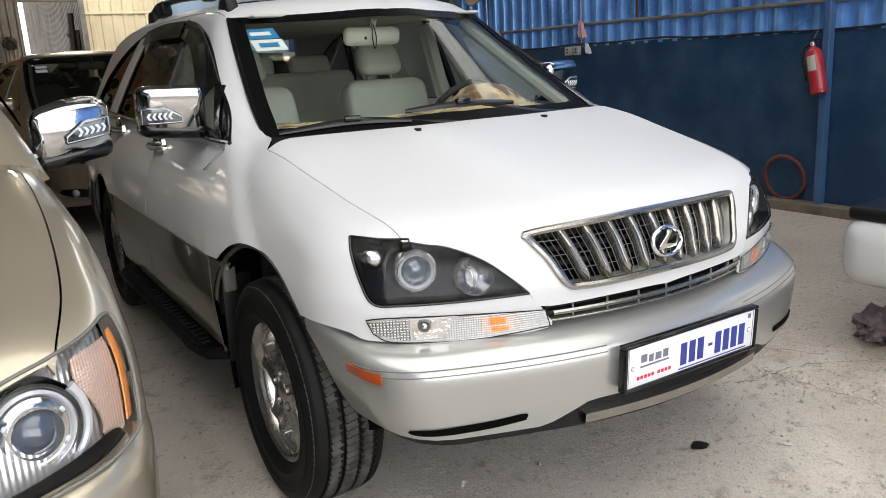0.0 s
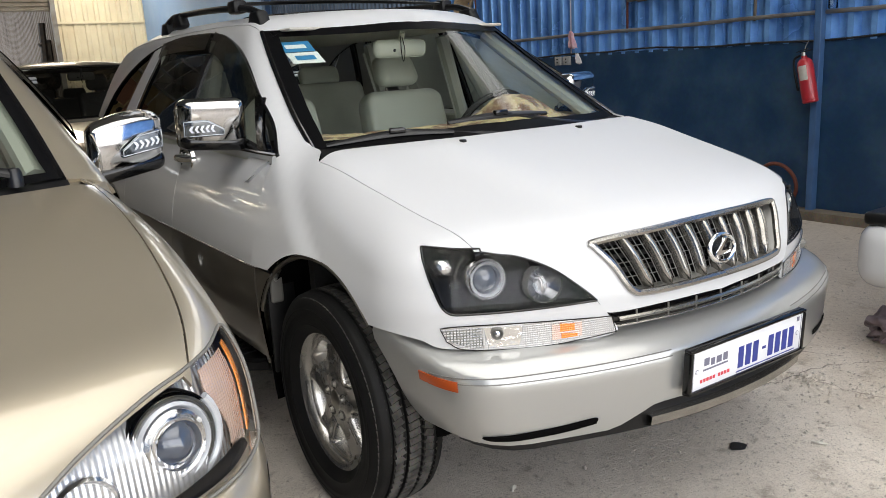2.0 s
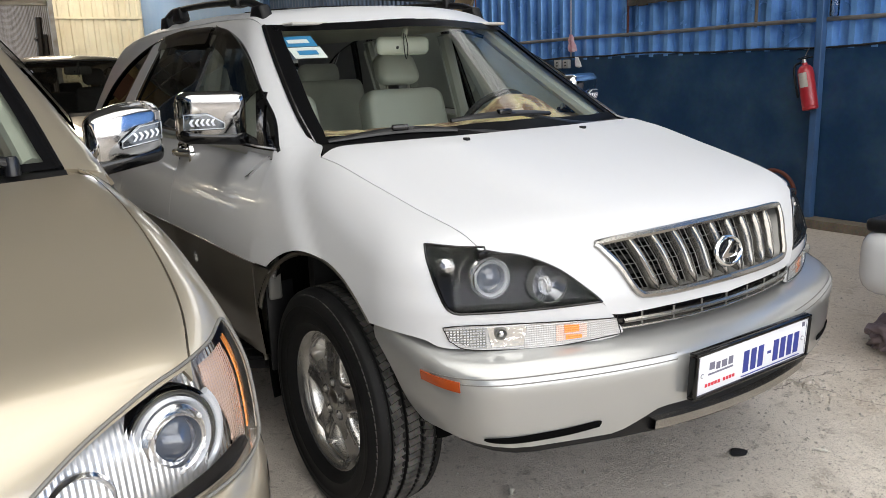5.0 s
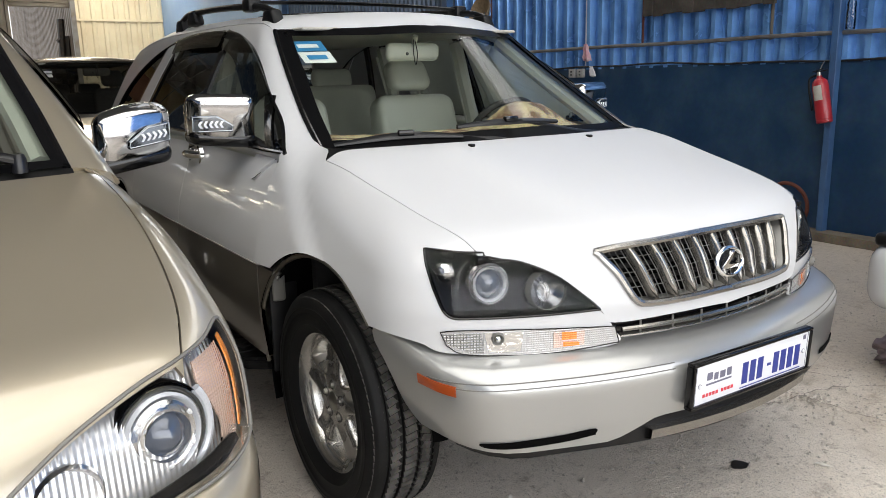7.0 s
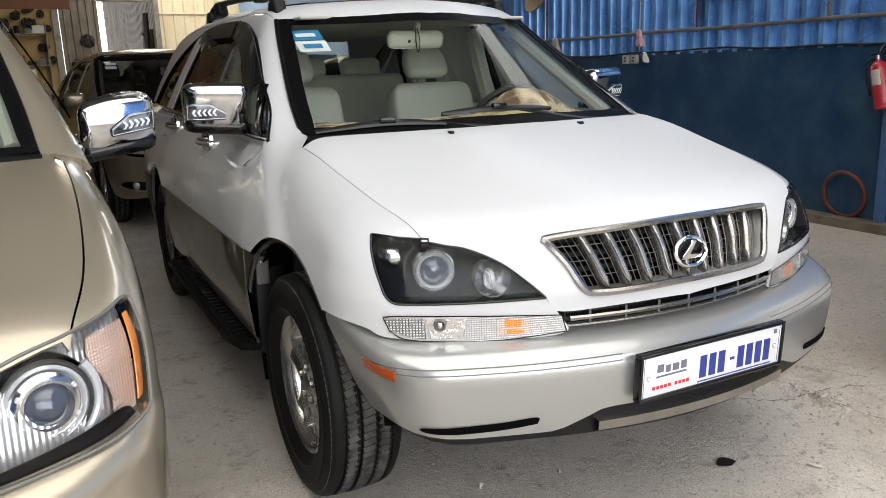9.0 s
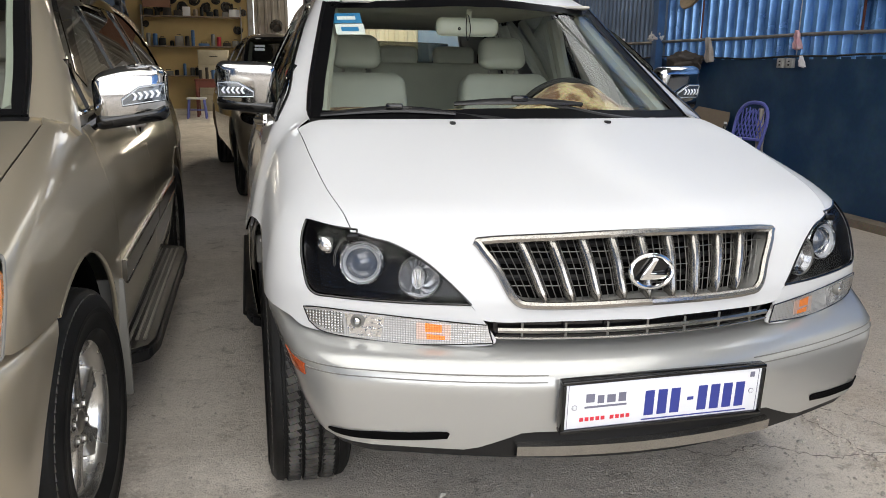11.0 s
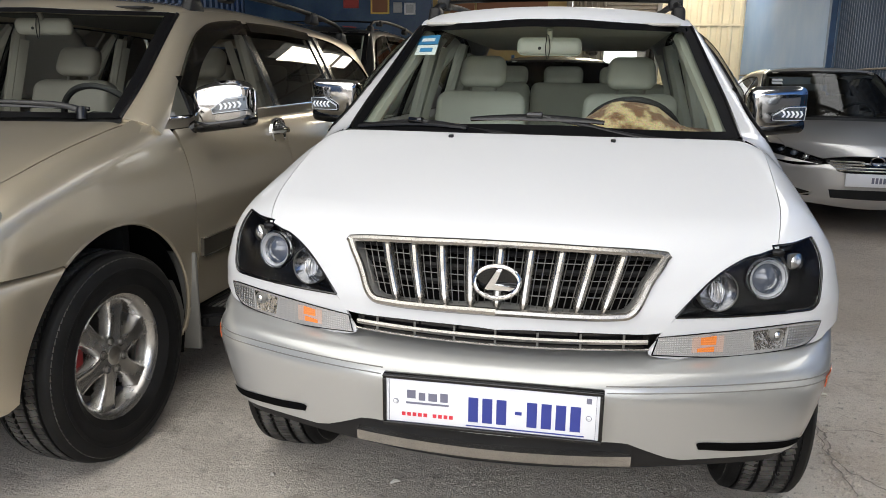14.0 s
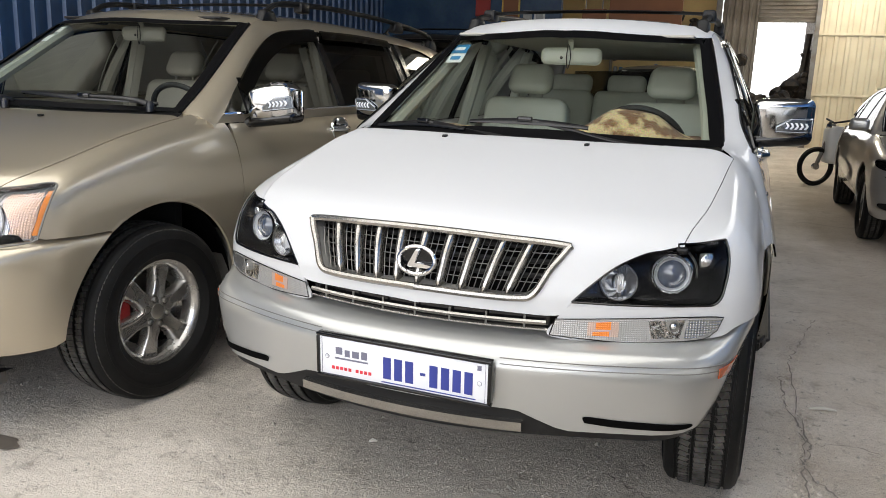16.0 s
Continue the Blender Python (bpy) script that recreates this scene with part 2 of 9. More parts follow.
def add_tube(bm, pts, r, seg=10, cap=True, radii=None, squash=None):
    """Sweeps a round section along points."""
    pts = [Vector(p) for p in pts]
    rings = []
    ref = None
    for i, p in enumerate(pts):
        t = (pts[min(i + 1, len(pts) - 1)] - pts[max(i - 1, 0)]).normalized()
        if ref is None:
            ref = t.orthogonal().normalized()
            if squash:
                ref = (Vector(squash) - t * Vector(squash).dot(t)).normalized()
        ref = (ref - t * ref.dot(t)).normalized()
        o = t.cross(ref)
        rr = radii[i] if radii else r
        ra, rb = rr if isinstance(rr, tuple) else (rr, rr)
        rings.append([bm.verts.new(p + ref * math.cos(a) * ra + o * math.sin(a) * rb) for a in [2 * math.pi * j / seg for j in range(seg)]])
    for a, b in zip(rings, rings[1:]):
        for j in range(seg):
            bm.faces.new((a[j], a[(j + 1) % seg], b[(j + 1) % seg], b[j]))
    if cap:
        bm.faces.new(rings[0][::-1])
        bm.faces.new(rings[-1])
    return rings


def tube_part(name, pts, r, material, parent=None, label="", **k):
    bm = bmesh.new()
    add_tube(bm, pts, r, **k)
    return part(name, bm, material, parent, label)


def add_lathe(bm, profile, seg=48, axis="x", m=None, close=False):
    """Turns (radius, along) pairs about an axis."""
    rings = []
    for r, a in profile:
        ring = []
        for j in range(seg):
            t = 2 * math.pi * j / seg
            p = (a, r * math.cos(t), r * math.sin(t)) if axis == "x" else (r * math.cos(t), a, r * math.sin(t)) if axis == "y" else (r * math.cos(t), r * math.sin(t), a)
            ring.append(bm.verts.new(m @ Vector(p) if m is not None else p))
        rings.append(ring)
    pairs = list(zip(rings, rings[1:])) + ([(rings[-1], rings[0])] if close else [])
    for a, b in pairs:
        for j in range(seg):
            bm.faces.new((a[j], a[(j + 1) % seg], b[(j + 1) % seg], b[j]))
    return rings


def lathe_part(name, profile, material, parent=None, seg=48, axis="x", m=None, close=False, label=""):
    bm = bmesh.new()
    add_lathe(bm, profile, seg, axis, m, close)
    return part(name, bm, material, parent, label)


def add_prism(bm, outline, depth, m):
    """Extrudes a 2D outline (in local x, y) by depth along local z."""
    lo = [bm.verts.new(m @ Vector((x, y, 0))) for x, y in outline]
    hi = [bm.verts.new(m @ Vector((x, y, depth))) for x, y in outline]
    n = len(lo)
    bm.faces.new(lo[::-1])
    bm.faces.new(hi)
    for i in range(n):
        bm.faces.new((lo[i], lo[(i + 1) % n], hi[(i + 1) % n], hi[i]))


# ---- smooth surfaces of the car bodies ----


def knots(*kv):
    """Smooth curve through (t, value) pairs, clamped at its ends."""
    t = np.array([a for a, _ in kv], float)
    v = np.array([b for _, b in kv], float)
    d = np.diff(v) / np.diff(t)
    s = np.zeros_like(v)
    s[0], s[-1] = d[0], d[-1]
    for i in range(1, len(v) - 1):
        s[i] = 0 if d[i - 1] * d[i] <= 0 else 2 * d[i - 1] * d[i] / (d[i - 1] + d[i])

    def fn(x):
        x = np.asarray(x, float)
        c = np.clip(x, t[0], t[-1])
        i = np.clip(np.searchsorted(t, c) - 1, 0, len(t) - 2)
        h = t[i + 1] - t[i]
        u = (c - t[i]) / h
        r = (1 + 2 * u) * (1 - u) ** 2 * v[i] + u * (1 - u) ** 2 * h * s[i] + u * u * (3 - 2 * u) * v[i + 1] + u * u * (u - 1) * h * s[i + 1]
        return r + np.where(x > t[-1], (x - t[-1]) * s[-1], 0) + np.where(x < t[0], (x - t[0]) * s[0], 0)
    return fn


def smax(a, b, k):
    return np.maximum(a, b) + np.maximum(k - np.abs(a - b), 0) ** 2 / (4 * k)


def smin(a, b, k):
    return np.minimum(a, b) - np.maximum(k - np.abs(a - b), 0) ** 2 / (4 * k)


def grad(f, p):
    e = 1e-4
    g = np.stack([f(p + o) - f(p - o) for o in np.eye(3) * e], -1) / (2 * e)
    return g / np.maximum(np.linalg.norm(g, axis=-1, keepdims=True), 1e-9)


def onto(f, p, d, back=0.5, most=1.6):
    """Moves points along d, from some way outside, onto the surface f = 0."""
    p = np.asarray(p, float)
    d = np.asarray(d, float)
    d = d / np.linalg.norm(d, axis=-1, keepdims=True)
    q = p - d * back
    run = np.zeros(q.shape[:-1])
    for _ in range(70):
        s = f(q) * 0.75
        s = np.where(run > most, 0, s)
        q = q + d * s[..., None]
        run = run + s
    return q


def smooth_line(pts, n=6):
    """Catmull-Rom line through points."""
    p = np.asarray(pts, float)
    if len(p) == 2:
        return np.stack([p[0] + (p[1] - p[0]) * i / n for i in range(n + 1)])
    e = np.vstack([2 * p[0] - p[1], p, 2 * p[-1] - p[-2]])
    out = []
    for i in range(1, len(e) - 2):
        a, b, c, d = e[i - 1:i + 3]
        for j in range(n):
            u = j / n
            out.append(0.5 * (2 * b + (c - a) * u + (2 * a - 5 * b + 4 * c - d) * u * u + (3 * b - a - 3 * c + d) * u ** 3))
    out.append(p[-1])
    return np.array(out)


def outline(*segs, n=6):
    """Joins smooth lines into one closed outline."""
    out = []
    for s in segs:
        s = np.asarray(s, float)
        line = smooth_line(s, n) if len(s) < 24 else s
        for q in line:
            if not out or np.linalg.norm(q - out[-1]) > 1e-4:
                out.append(q)
    if np.linalg.norm(out[0] - out[-1]) < 1e-4:
        out.pop()
    return np.array(out)


def _clip(poly, axis, value, keep_less):
    out = []
    n = len(poly)
    for i in range(n):
        a, b = poly[i], poly[(i + 1) % n]
        ia, ib = (a[axis] <= value, b[axis] <= value) if keep_less else (a[axis] >= value, b[axis] >= value)
        if ia:
            out.append(a)
        if ia != ib:
            u = (value - a[axis]) / (b[axis] - a[axis])
            c = [a[0] + (b[0] - a[0]) * u, a[1] + (b[1] - a[1]) * u]
            c[axis] = value
            out.append((c[0], c[1]))
    return out


def tessellate(poly, step):
    """Cuts a plane outline into small cells; gives points, faces and the rim as point numbers."""
    poly = [tuple(p) for p in poly]
    xs, ys = [p[0] for p in poly], [p[1] for p in poly]
    nx = max(1, math.ceil((max(xs) - min(xs)) / step))
    ny = max(1, math.ceil((max(ys) - min(ys)) / step))
    gx = np.linspace(min(xs), max(xs), nx + 1)
    gy = np.linspace(min(ys), max(ys), ny + 1)
    index, pts, faces = {}, [], []

    def num(p):
        k = (round(p[0] * 20000), round(p[1] * 20000))
        if k not in index:
            index[k] = len(pts)
            pts.append(p)
        return index[k]
    for tri in tessellate_polygon([[Vector((p[0], p[1], 0)) for p in poly]]):
        t3 = [poly[k] for k in tri]
        i0, i1 = int(np.searchsorted(gx, min(p[0] for p in t3), "right")) - 1, int(np.searchsorted(gx, max(p[0] for p in t3), "left"))
        j0, j1 = int(np.searchsorted(gy, min(p[1] for p in t3), "right")) - 1, int(np.searchsorted(gy, max(p[1] for p in t3), "left"))
        for i in range(max(0, i0), min(nx, i1)):
            col = _clip(_clip(t3, 0, gx[i], False), 0, gx[i + 1], True)
            if len(col) < 3:
                continue
            for j in range(max(0, j0), min(ny, j1)):
                c = _clip(_clip(col, 1, gy[j], False), 1, gy[j + 1], True)
                if len(c) < 3:
                    continue
                f = []
                for p in c:
                    k = num(p)
                    if k not in f:
                        f.append(k)
                if len(f) >= 3:
                    area = sum(pts[f[q]][0] * pts[f[(q + 1) % len(f)]][1] - pts[f[(q + 1) % len(f)]][0] * pts[f[q]][1] for q in range(len(f)))
                    if abs(area) > 1e-9:
                        faces.append(f if area > 0 else f[::-1])
    count = {}
    for f in faces:
        for a, b in zip(f, f[1:] + f[:1]):
            count[(a, b)] = count.get((a, b), 0) + 1
    rim = [e for e in count if (e[1], e[0]) not in count]
    return np.array(pts), faces, rim


def inset2(poly, w):
    p = np.asarray(poly, float)
    area = np.sum(p[:, 0] * np.roll(p[:, 1], -1) - np.roll(p[:, 0], -1) * p[:, 1])
    a, b = np.roll(p, 1, 0), np.roll(p, -1, 0)
    t = b - a
    t = t / np.maximum(np.linalg.norm(t, axis=1, keepdims=True), 1e-9)
    nrm = np.stack([-t[:, 1], t[:, 0]], 1) * (1 if area > 0 else -1)
    return p + nrm * w


def patch(name, f, line, d, material, parent, step=0.035, inset=0.0015, thick=0.012, lift=0.0, label="", mirror=False):
    """A panel: the part of the surface f = 0 inside an outline, seen along d, with its rim turned in by its thickness."""
    lines = [np.array(q, float) for q in line] if isinstance(line, list) and np.ndim(line[0]) == 2 else [np.array(line, float)]
    d = np.array(d, float)
    if mirror:
        lines, d = [q * (-1, 1, 1) for q in lines], d * (-1, 1, 1)
    line = np.vstack(lines)
    d = d / np.linalg.norm(d)
    up = np.array((0, 0, 1.0)) if abs(d[2]) < 0.9 else np.array((0, 1.0, 0))
    a = np.cross(up, d)
    a /= np.linalg.norm(a)
    b = np.cross(d, a)
    pts, faces, rim = np.zeros((0, 2)), [], []
    for q in lines:
        flat = np.stack([q @ a, q @ b], 1)
        if inset:
            flat = inset2(flat, inset)
        tp, tf, tr = tessellate(flat, step)
        o = len(pts)
        pts = np.vstack([pts, tp])
        faces += [[v + o for v in fc] for fc in tf]
        rim += [(v0 + o, v1 + o) for v0, v1 in tr if len(lines) == 1 or abs(tp[v0] @ (a[0], b[0])) > 1e-4 or abs(tp[v1] @ (a[0], b[0])) > 1e-4]
    depth = float(np.mean(line @ d))
    start = pts[:, :1] * a + pts[:, 1:] * b + d * depth
    # begin each ray near the outline's own depth
    q = onto(f, start, d, back=0.9, most=2.2)
    nrm = grad(f, q)
    if lift:
        q = q + nrm * lift
    verts = list(q)
    n0 = len(verts)
    ring = {}
    for e in rim:
        for v in e:
            if v not in ring:
                ring[v] = (len(verts), len(verts) + 1)
                verts.append(q[v])
                verts.append(q[v] - nrm[v] * thick)
    allf = [fc[::-1] for fc in faces]
    loops = [nrm[v] for fc in allf for v in fc]
    # keep faces turned to the outside
    turn = 0.0
    for fc in allf:
        for i in range(1, len(fc) - 1):
            turn += float(np.dot(np.cross(q[fc[i]] - q[fc[0]], q[fc[i + 1]] - q[fc[0]]), nrm[fc[0]]))
    if turn < 0:
        allf = [fc[::-1] for fc in allf]
        loops = [nrm[v] for fc in allf for v in fc]
    mid = q.mean(0)
    for v0, v1 in rim:
        a0, a1 = ring[v0]
        b0, b1 = ring[v1]
        fc = (a0, b0, b1, a1)
        allf.append(fc)
        t = np.cross(verts[b0] - verts[a0], nrm[v0])
        t = t / max(np.linalg.norm(t), 1e-9)
        loops += [t if np.dot(t, verts[a0] - mid) > 0 else -t] * 4
    return mesh_ob(name, verts, allf, material, parent, label, True, loops)


def both(name, f, line, d, material, parent, **k):
    """The same panel on either side of a car."""
    return [patch(name, f, line, d, material, parent, mirror=s, **k) for s in (False, True)]


def car_body(front, curve, side, taper, top, crown, rear, floor=0.22, k_corner=0.12, k_top=0.09):
    """The lower body: front and rear faces, sides and top, rounded into one another."""
    def f(p):
        x, y, z = np.abs(p[..., 0]), p[..., 1], p[..., 2]
        fr = (front(z) + curve[0] * x ** 2 + curve[1] * x ** 4 - y) / 1.12
        sd = x - side(z) * taper(y)
        tp = (z - (top(y) - crown(y) * x ** 2)) / 1.08
        rr = (y - rear(z) + 0.22 * x ** 2) / 1.05
        r = smax(smax(fr, sd, k_corner), tp, k_top)
        return smax(smax(r, rr, 0.12), floor - z, 0.04)
    return f


def cabin_body(ws, roof, side, rear, k=0.05):
    def f(p):
        x, y, z = np.abs(p[..., 0]), p[..., 1], p[..., 2]
        w = ws(x, z) - y
        r = z - roof(x, y)
        s = (x - side(y, z)) / 1.06
        e = (y - rear(x, z)) / 1.15
        return smax(smax(w / 1.7, r, k), smax(s, e, 0.08), k)
    return f

# ---- the hall ----
def concrete():
    """Worn slab: broad stains, blotches, sandy grain, pits and hairline cracks."""
    m = bpy.data.materials.new("dusty_concrete")
    m.use_nodes = True
    nt = m.node_tree
    b = nt.nodes["Principled BSDF"]
    b.inputs["Roughness"].default_value = 0.88
    tc = nt.nodes.new("ShaderNodeTexCoord")

    def tex(scale, detail, lo, hi, rough=0.55):
        n = nt.nodes.new("ShaderNodeTexNoise")
        n.inputs["Scale"].default_value, n.inputs["Detail"].default_value, n.inputs["Roughness"].default_value = scale, detail, rough
        nt.links.new(tc.outputs["Object"], n.inputs["Vector"])
        r = nt.nodes.new("ShaderNodeMapRange")
        r.inputs[1].default_value, r.inputs[2].default_value = lo, hi
        nt.links.new(n.outputs["Fac"], r.inputs[0])
        return r.outputs[0]

    def blend(fac, a, c, kind="MIX", amount=None):
        x = nt.nodes.new("ShaderNodeMix")
        x.data_type, x.blend_type = "RGBA", kind
        if fac is not None:
            nt.links.new(fac, x.inputs[0])
        else:
            x.inputs[0].default_value = amount
        for k, v in ((6, a), (7, c)):
            if isinstance(v, tuple):
                x.inputs[k].default_value = (*v, 1)
            else:
                nt.links.new(v, x.inputs[k])
        return x.outputs[2]

    col = blend(tex(0.8, 5, 0.40, 0.66), (0.72, 0.655, 0.58), (0.52, 0.47, 0.405))
    col = blend(tex(2.3, 9, 0.52, 0.62, 0.7), col, (0.72, 0.655, 0.575))
    col = blend(tex(6.5, 9, 0.55, 0.64, 0.75), col, (0.40, 0.355, 0.30))
    col = blend(tex(17, 8, 0.57, 0.66, 0.75), col, (0.33, 0.295, 0.25))
    col = blend(tex(48, 6, 0.56, 0.64, 0.75), col, (0.74, 0.69, 0.62))
    col = blend(tex(95, 5, 0.60, 0.66, 0.75), col, (0.24, 0.215, 0.19))
    col = blend(tex(260, 3, 0.55, 0.66, 0.7), col, (0.22, 0.20, 0.18))
    col = blend(tex(330, 3, 0.58, 0.68, 0.7), col, (0.74, 0.70, 0.64))
    # brown sand swept along the wall side, with a ragged edge
    sx = nt.nodes.new("ShaderNodeSeparateXYZ")
    nt.links.new(tc.outputs["Object"], sx.inputs[0])
    ra = nt.nodes.new("ShaderNodeMath")
    ra.operation = "MULTIPLY_ADD"
    ra.inputs[1].default_value = 0.9
    nt.links.new(tex(1.6, 8, 0.3, 0.7, 0.7), ra.inputs[0])
    nt.links.new(sx.outputs[0], ra.inputs[2])
    edge = nt.nodes.new("ShaderNodeMapRange")
    edge.inputs[1].default_value, edge.inputs[2].default_value, edge.inputs[4].default_value = 1.35, 2.1, 0.55
    nt.links.new(ra.outputs[0], edge.inputs[0])
    sand = blend(tex(38, 7, 0.45, 0.62, 0.75), (0.52, 0.435, 0.345), (0.37, 0.30, 0.235))
    col = blend(edge.outputs[0], col, sand)
    nt.links.new(col, b.inputs["Base Color"])
    h = None
    for sc, de, lo, hi, amp in ((5, 6, 0.3, 0.7, 0.008), (30, 8, 0.3, 0.7, 0.0045), (150, 4, 0.3, 0.7, 0.0034)):
        v = nt.nodes.new("ShaderNodeMath")
        v.operation = "MULTIPLY_ADD"
        v.inputs[1].default_value = amp
        v.inputs[2].default_value = 0.0
        nt.links.new(tex(sc, de, lo, hi, 0.6), v.inputs[0])
        if h is not None:
            nt.links.new(h, v.inputs[2])
        h = v.outputs[0]
    bp = nt.nodes.new("ShaderNodeBump")
    bp.inputs["Strength"].default_value, bp.inputs["Distance"].default_value = 0.95, 1.0
    nt.links.new(h, bp.inputs["Height"])
    nt.links.new(bp.outputs[0], b.inputs["Normal"])
    return m


CONCRETE = concrete()
BLUE_WALL = mat("blue_wall_paint", (0.012, 0.046, 0.112), 0.40, 0, var=1.0, var_scale=2.4, var_color=(0.042, 0.094, 0.165), grain=0.3, grain_scale=25, bump=0.2, bump_scale=60, rough_var=0.12)
BLUE_SHEET = mat("blue_corrugated_sheet", (0.24, 0.50, 0.95), 0.25, 0.30, var=0.9, var_scale=2.6, var_color=(0.06, 0.17, 0.42), grain=0.2, rough_var=0.1)
BLUE_LEFT = mat("dark_blue_corrugated_sheet", (0.025, 0.07, 0.17), 0.35, 0.1, var=0.6, var_scale=2.2, var_color=(0.015, 0.04, 0.10), grain=0.2)
BLUE_DOOR = mat("pale_blue_panel", (0.16, 0.30, 0.55), 0.4, 0, var=0.4, var_scale=1.3, var_color=(0.30, 0.42, 0.6), grain=0.2)
CREAM = mat("cream_gate_sheet", (0.74, 0.66, 0.48), 0.55, 0, var=0.5, var_scale=1.2, var_color=(0.50, 0.38, 0.22), grain=0.2)
YELLOW = mat("yellowed_wall", (0.60, 0.44, 0.20), 0.8, 0, var=0.5, var_scale=1.5, var_color=(0.42, 0.30, 0.14), grain=0.25)
GREY_SHEET = mat("grey_corrugated_sheet", (0.24, 0.215, 0.18), 0.5, 0.3, var=0.8, var_scale=1.5, var_color=(0.13, 0.10, 0.07), grain=0.25)
STEEL = mat("grey_steel", (0.24, 0.235, 0.225), 0.5, 0.5, var=0.6, var_scale=5, var_color=(0.15, 0.10, 0.06), rough_var=0.1)
BLUE_STEEL = mat("blue_painted_steel", (0.06, 0.14, 0.30), 0.4, 0, var=0.5, var_scale=6, var_color=(0.04, 0.07, 0.13), rough_var=0.1)
ROOF_SHEET = mat("roof_sheet", (0.30, 0.30, 0.29), 0.55, 0.2, var=0.5, var_scale=0.8, var_color=(0.2, 0.18, 0.15))
WX, WL, YF, YB = 4.15, -6.2, -7.0, 22.0   # right wall, left wall, open front, far wall


def sheet(name, p0, along, up, length, height, pitch, depth, material, kind="structure", parent=None, label=""):
    """A wall of trapezoid sheet metal: ribs stand proud and run upwards."""
    p0, a, u = Vector(p0), Vector(along).normalized(), Vector(up).normalized()
    n = a.cross(u)
    n_r = max(1, round(length / pitch))
    w = length / n_r
    prof = []
    for i in range(n_r):
        for s, h in ((0.0, 0), (0.50, 0), (0.60, 1), (0.86, 1)):
            prof.append(((i + s) * w, h * depth))
    prof.append((length, 0))
    vs, fs = [], []
    for s, h in prof:
        vs += [p0 + a * s + n * h, p0 + a * s + n * h + u * height]
    for i in range(len(prof) - 1):
        fs.append((2 * i, 2 * i + 2, 2 * i + 3, 2 * i + 1))
    ob = mesh_ob(name, vs, fs, material, parent, label, smooth=False)
    sol = ob.modifiers.new("thickness", "SOLIDIFY")
    sol.thickness = 0.003
    return tagged(ob, label, "wall", kind=kind) if parent is None else ob


def slab(name, x0, y0, z0, x1, y1, z1, material, label, category, kind="structure"):
    return tagged(box_part(name, x0, y0, z0, x1, y1, z1, material), label, category, kind=kind)


def make_floor():
    nx, ny = 150, 300
    xs = np.linspace(-7.0, 5.2, nx)
    ys = np.linspace(-9.0, 24.0, ny)
    vs = []
    for y in ys:
        for x in xs:
            vs.append((x, y, 0.004 * noise.noise((x * 0.9, y * 0.9, 0)) + 0.0016 * noise.noise((x * 5, y * 5, 3))))
    fs = [(j * nx + i, j * nx + i + 1, (j + 1) * nx + i + 1, (j + 1) * nx + i) for j in range(ny - 1) for i in range(nx - 1)]
    tagged(mesh_ob("floor", vs, fs, CONCRETE), "worn dusty grey concrete floor of the garage", "floor", kind="structure")
    vs = [(-300, -300, -0.06), (300, -300, -0.06), (300, 300, -0.06), (-300, 300, -0.06)]
    tagged(mesh_ob("ground", vs, [(0, 1, 2, 3)], mat("pale_yard_ground", (0.42, 0.38, 0.32), 0.9, 0, var=0.5, var_scale=0.4)), "pale dusty yard outside the garage", "ground", kind="structure")


make_floor()
# right wall: painted lower plate, ribbed sheet above
slab("wall_right_lower", WX, YF, -0.05, WX + 0.1, YB, 1.40, BLUE_WALL, "dark blue painted plate wall with scuffs and stains", "wall")
slab("ledge", WX - 0.16, YF, -0.02, WX, 19.0, 0.07, mat("dirty_ledge_concrete", (0.20, 0.165, 0.125), 0.9, 0, var=0.8, var_scale=5, var_color=(0.09, 0.075, 0.06), grain=0.4, grain_scale=60, bump=0.5, bump_scale=25, bump_dist=0.01), "low rough concrete ledge along the blue wall", "ledge")
sheet("wall_right_upper", (WX + 0.06, 7.45, 1.38), (0, -1, 0), (0, 0, 1), 7.45 - YF, 3.9, 0.175, 0.065, BLUE_SHEET, label="blue ribbed sheet metal wall above the plate")
sheet("wall_right_beyond", (WX + 0.06, 13.0, 1.38), (0, -1, 0), (0, 0, 1), 13.0 - 7.45, 3.9, 0.12, 0.03, mat("grey_blue_corrugated_sheet", (0.115, 0.165, 0.25), 0.4, 0.3, var=0.6, var_scale=2.0, var_color=(0.06, 0.085, 0.13), grain=0.2, rough_var=0.1), label="greyish blue finely ribbed sheet metal wall")
slab("wall_right_panel", WX + 0.02, 13.0, 1.40, WX + 0.1, YB, 5.2, BLUE_DOOR, "pale blue flat panel wall", "wall")
# far wall
sheet("wall_far_cream", (1.85, YB, 0), (1, 0, 0), (0, 0, 1), 2.6, 5.2, 0.3, 0.03, CREAM, label="cream sheet metal gate with thin ribs")
slab("wall_far_yellow", WL, YB, 0, -0.75, YB + 0.12, 5.2, YELLOW, "yellowed painted wall behind shelves", "wall")
sheet("wall_far_grey", (-0.6, YB, 0), (1, 0, 0), (0, 0, 1), 0.95, 5.2, 0.2, 0.035, GREY_SHEET, label="grey ribbed sheet metal wall")
sheet("wall_far_lintel", (0.35, YB, 5.2), (0, 0, -1), (1, 0, 0), 1.85, 1.5, 0.11, 0.03, GREY_SHEET, label="rolled shutter sheet above the gateway")
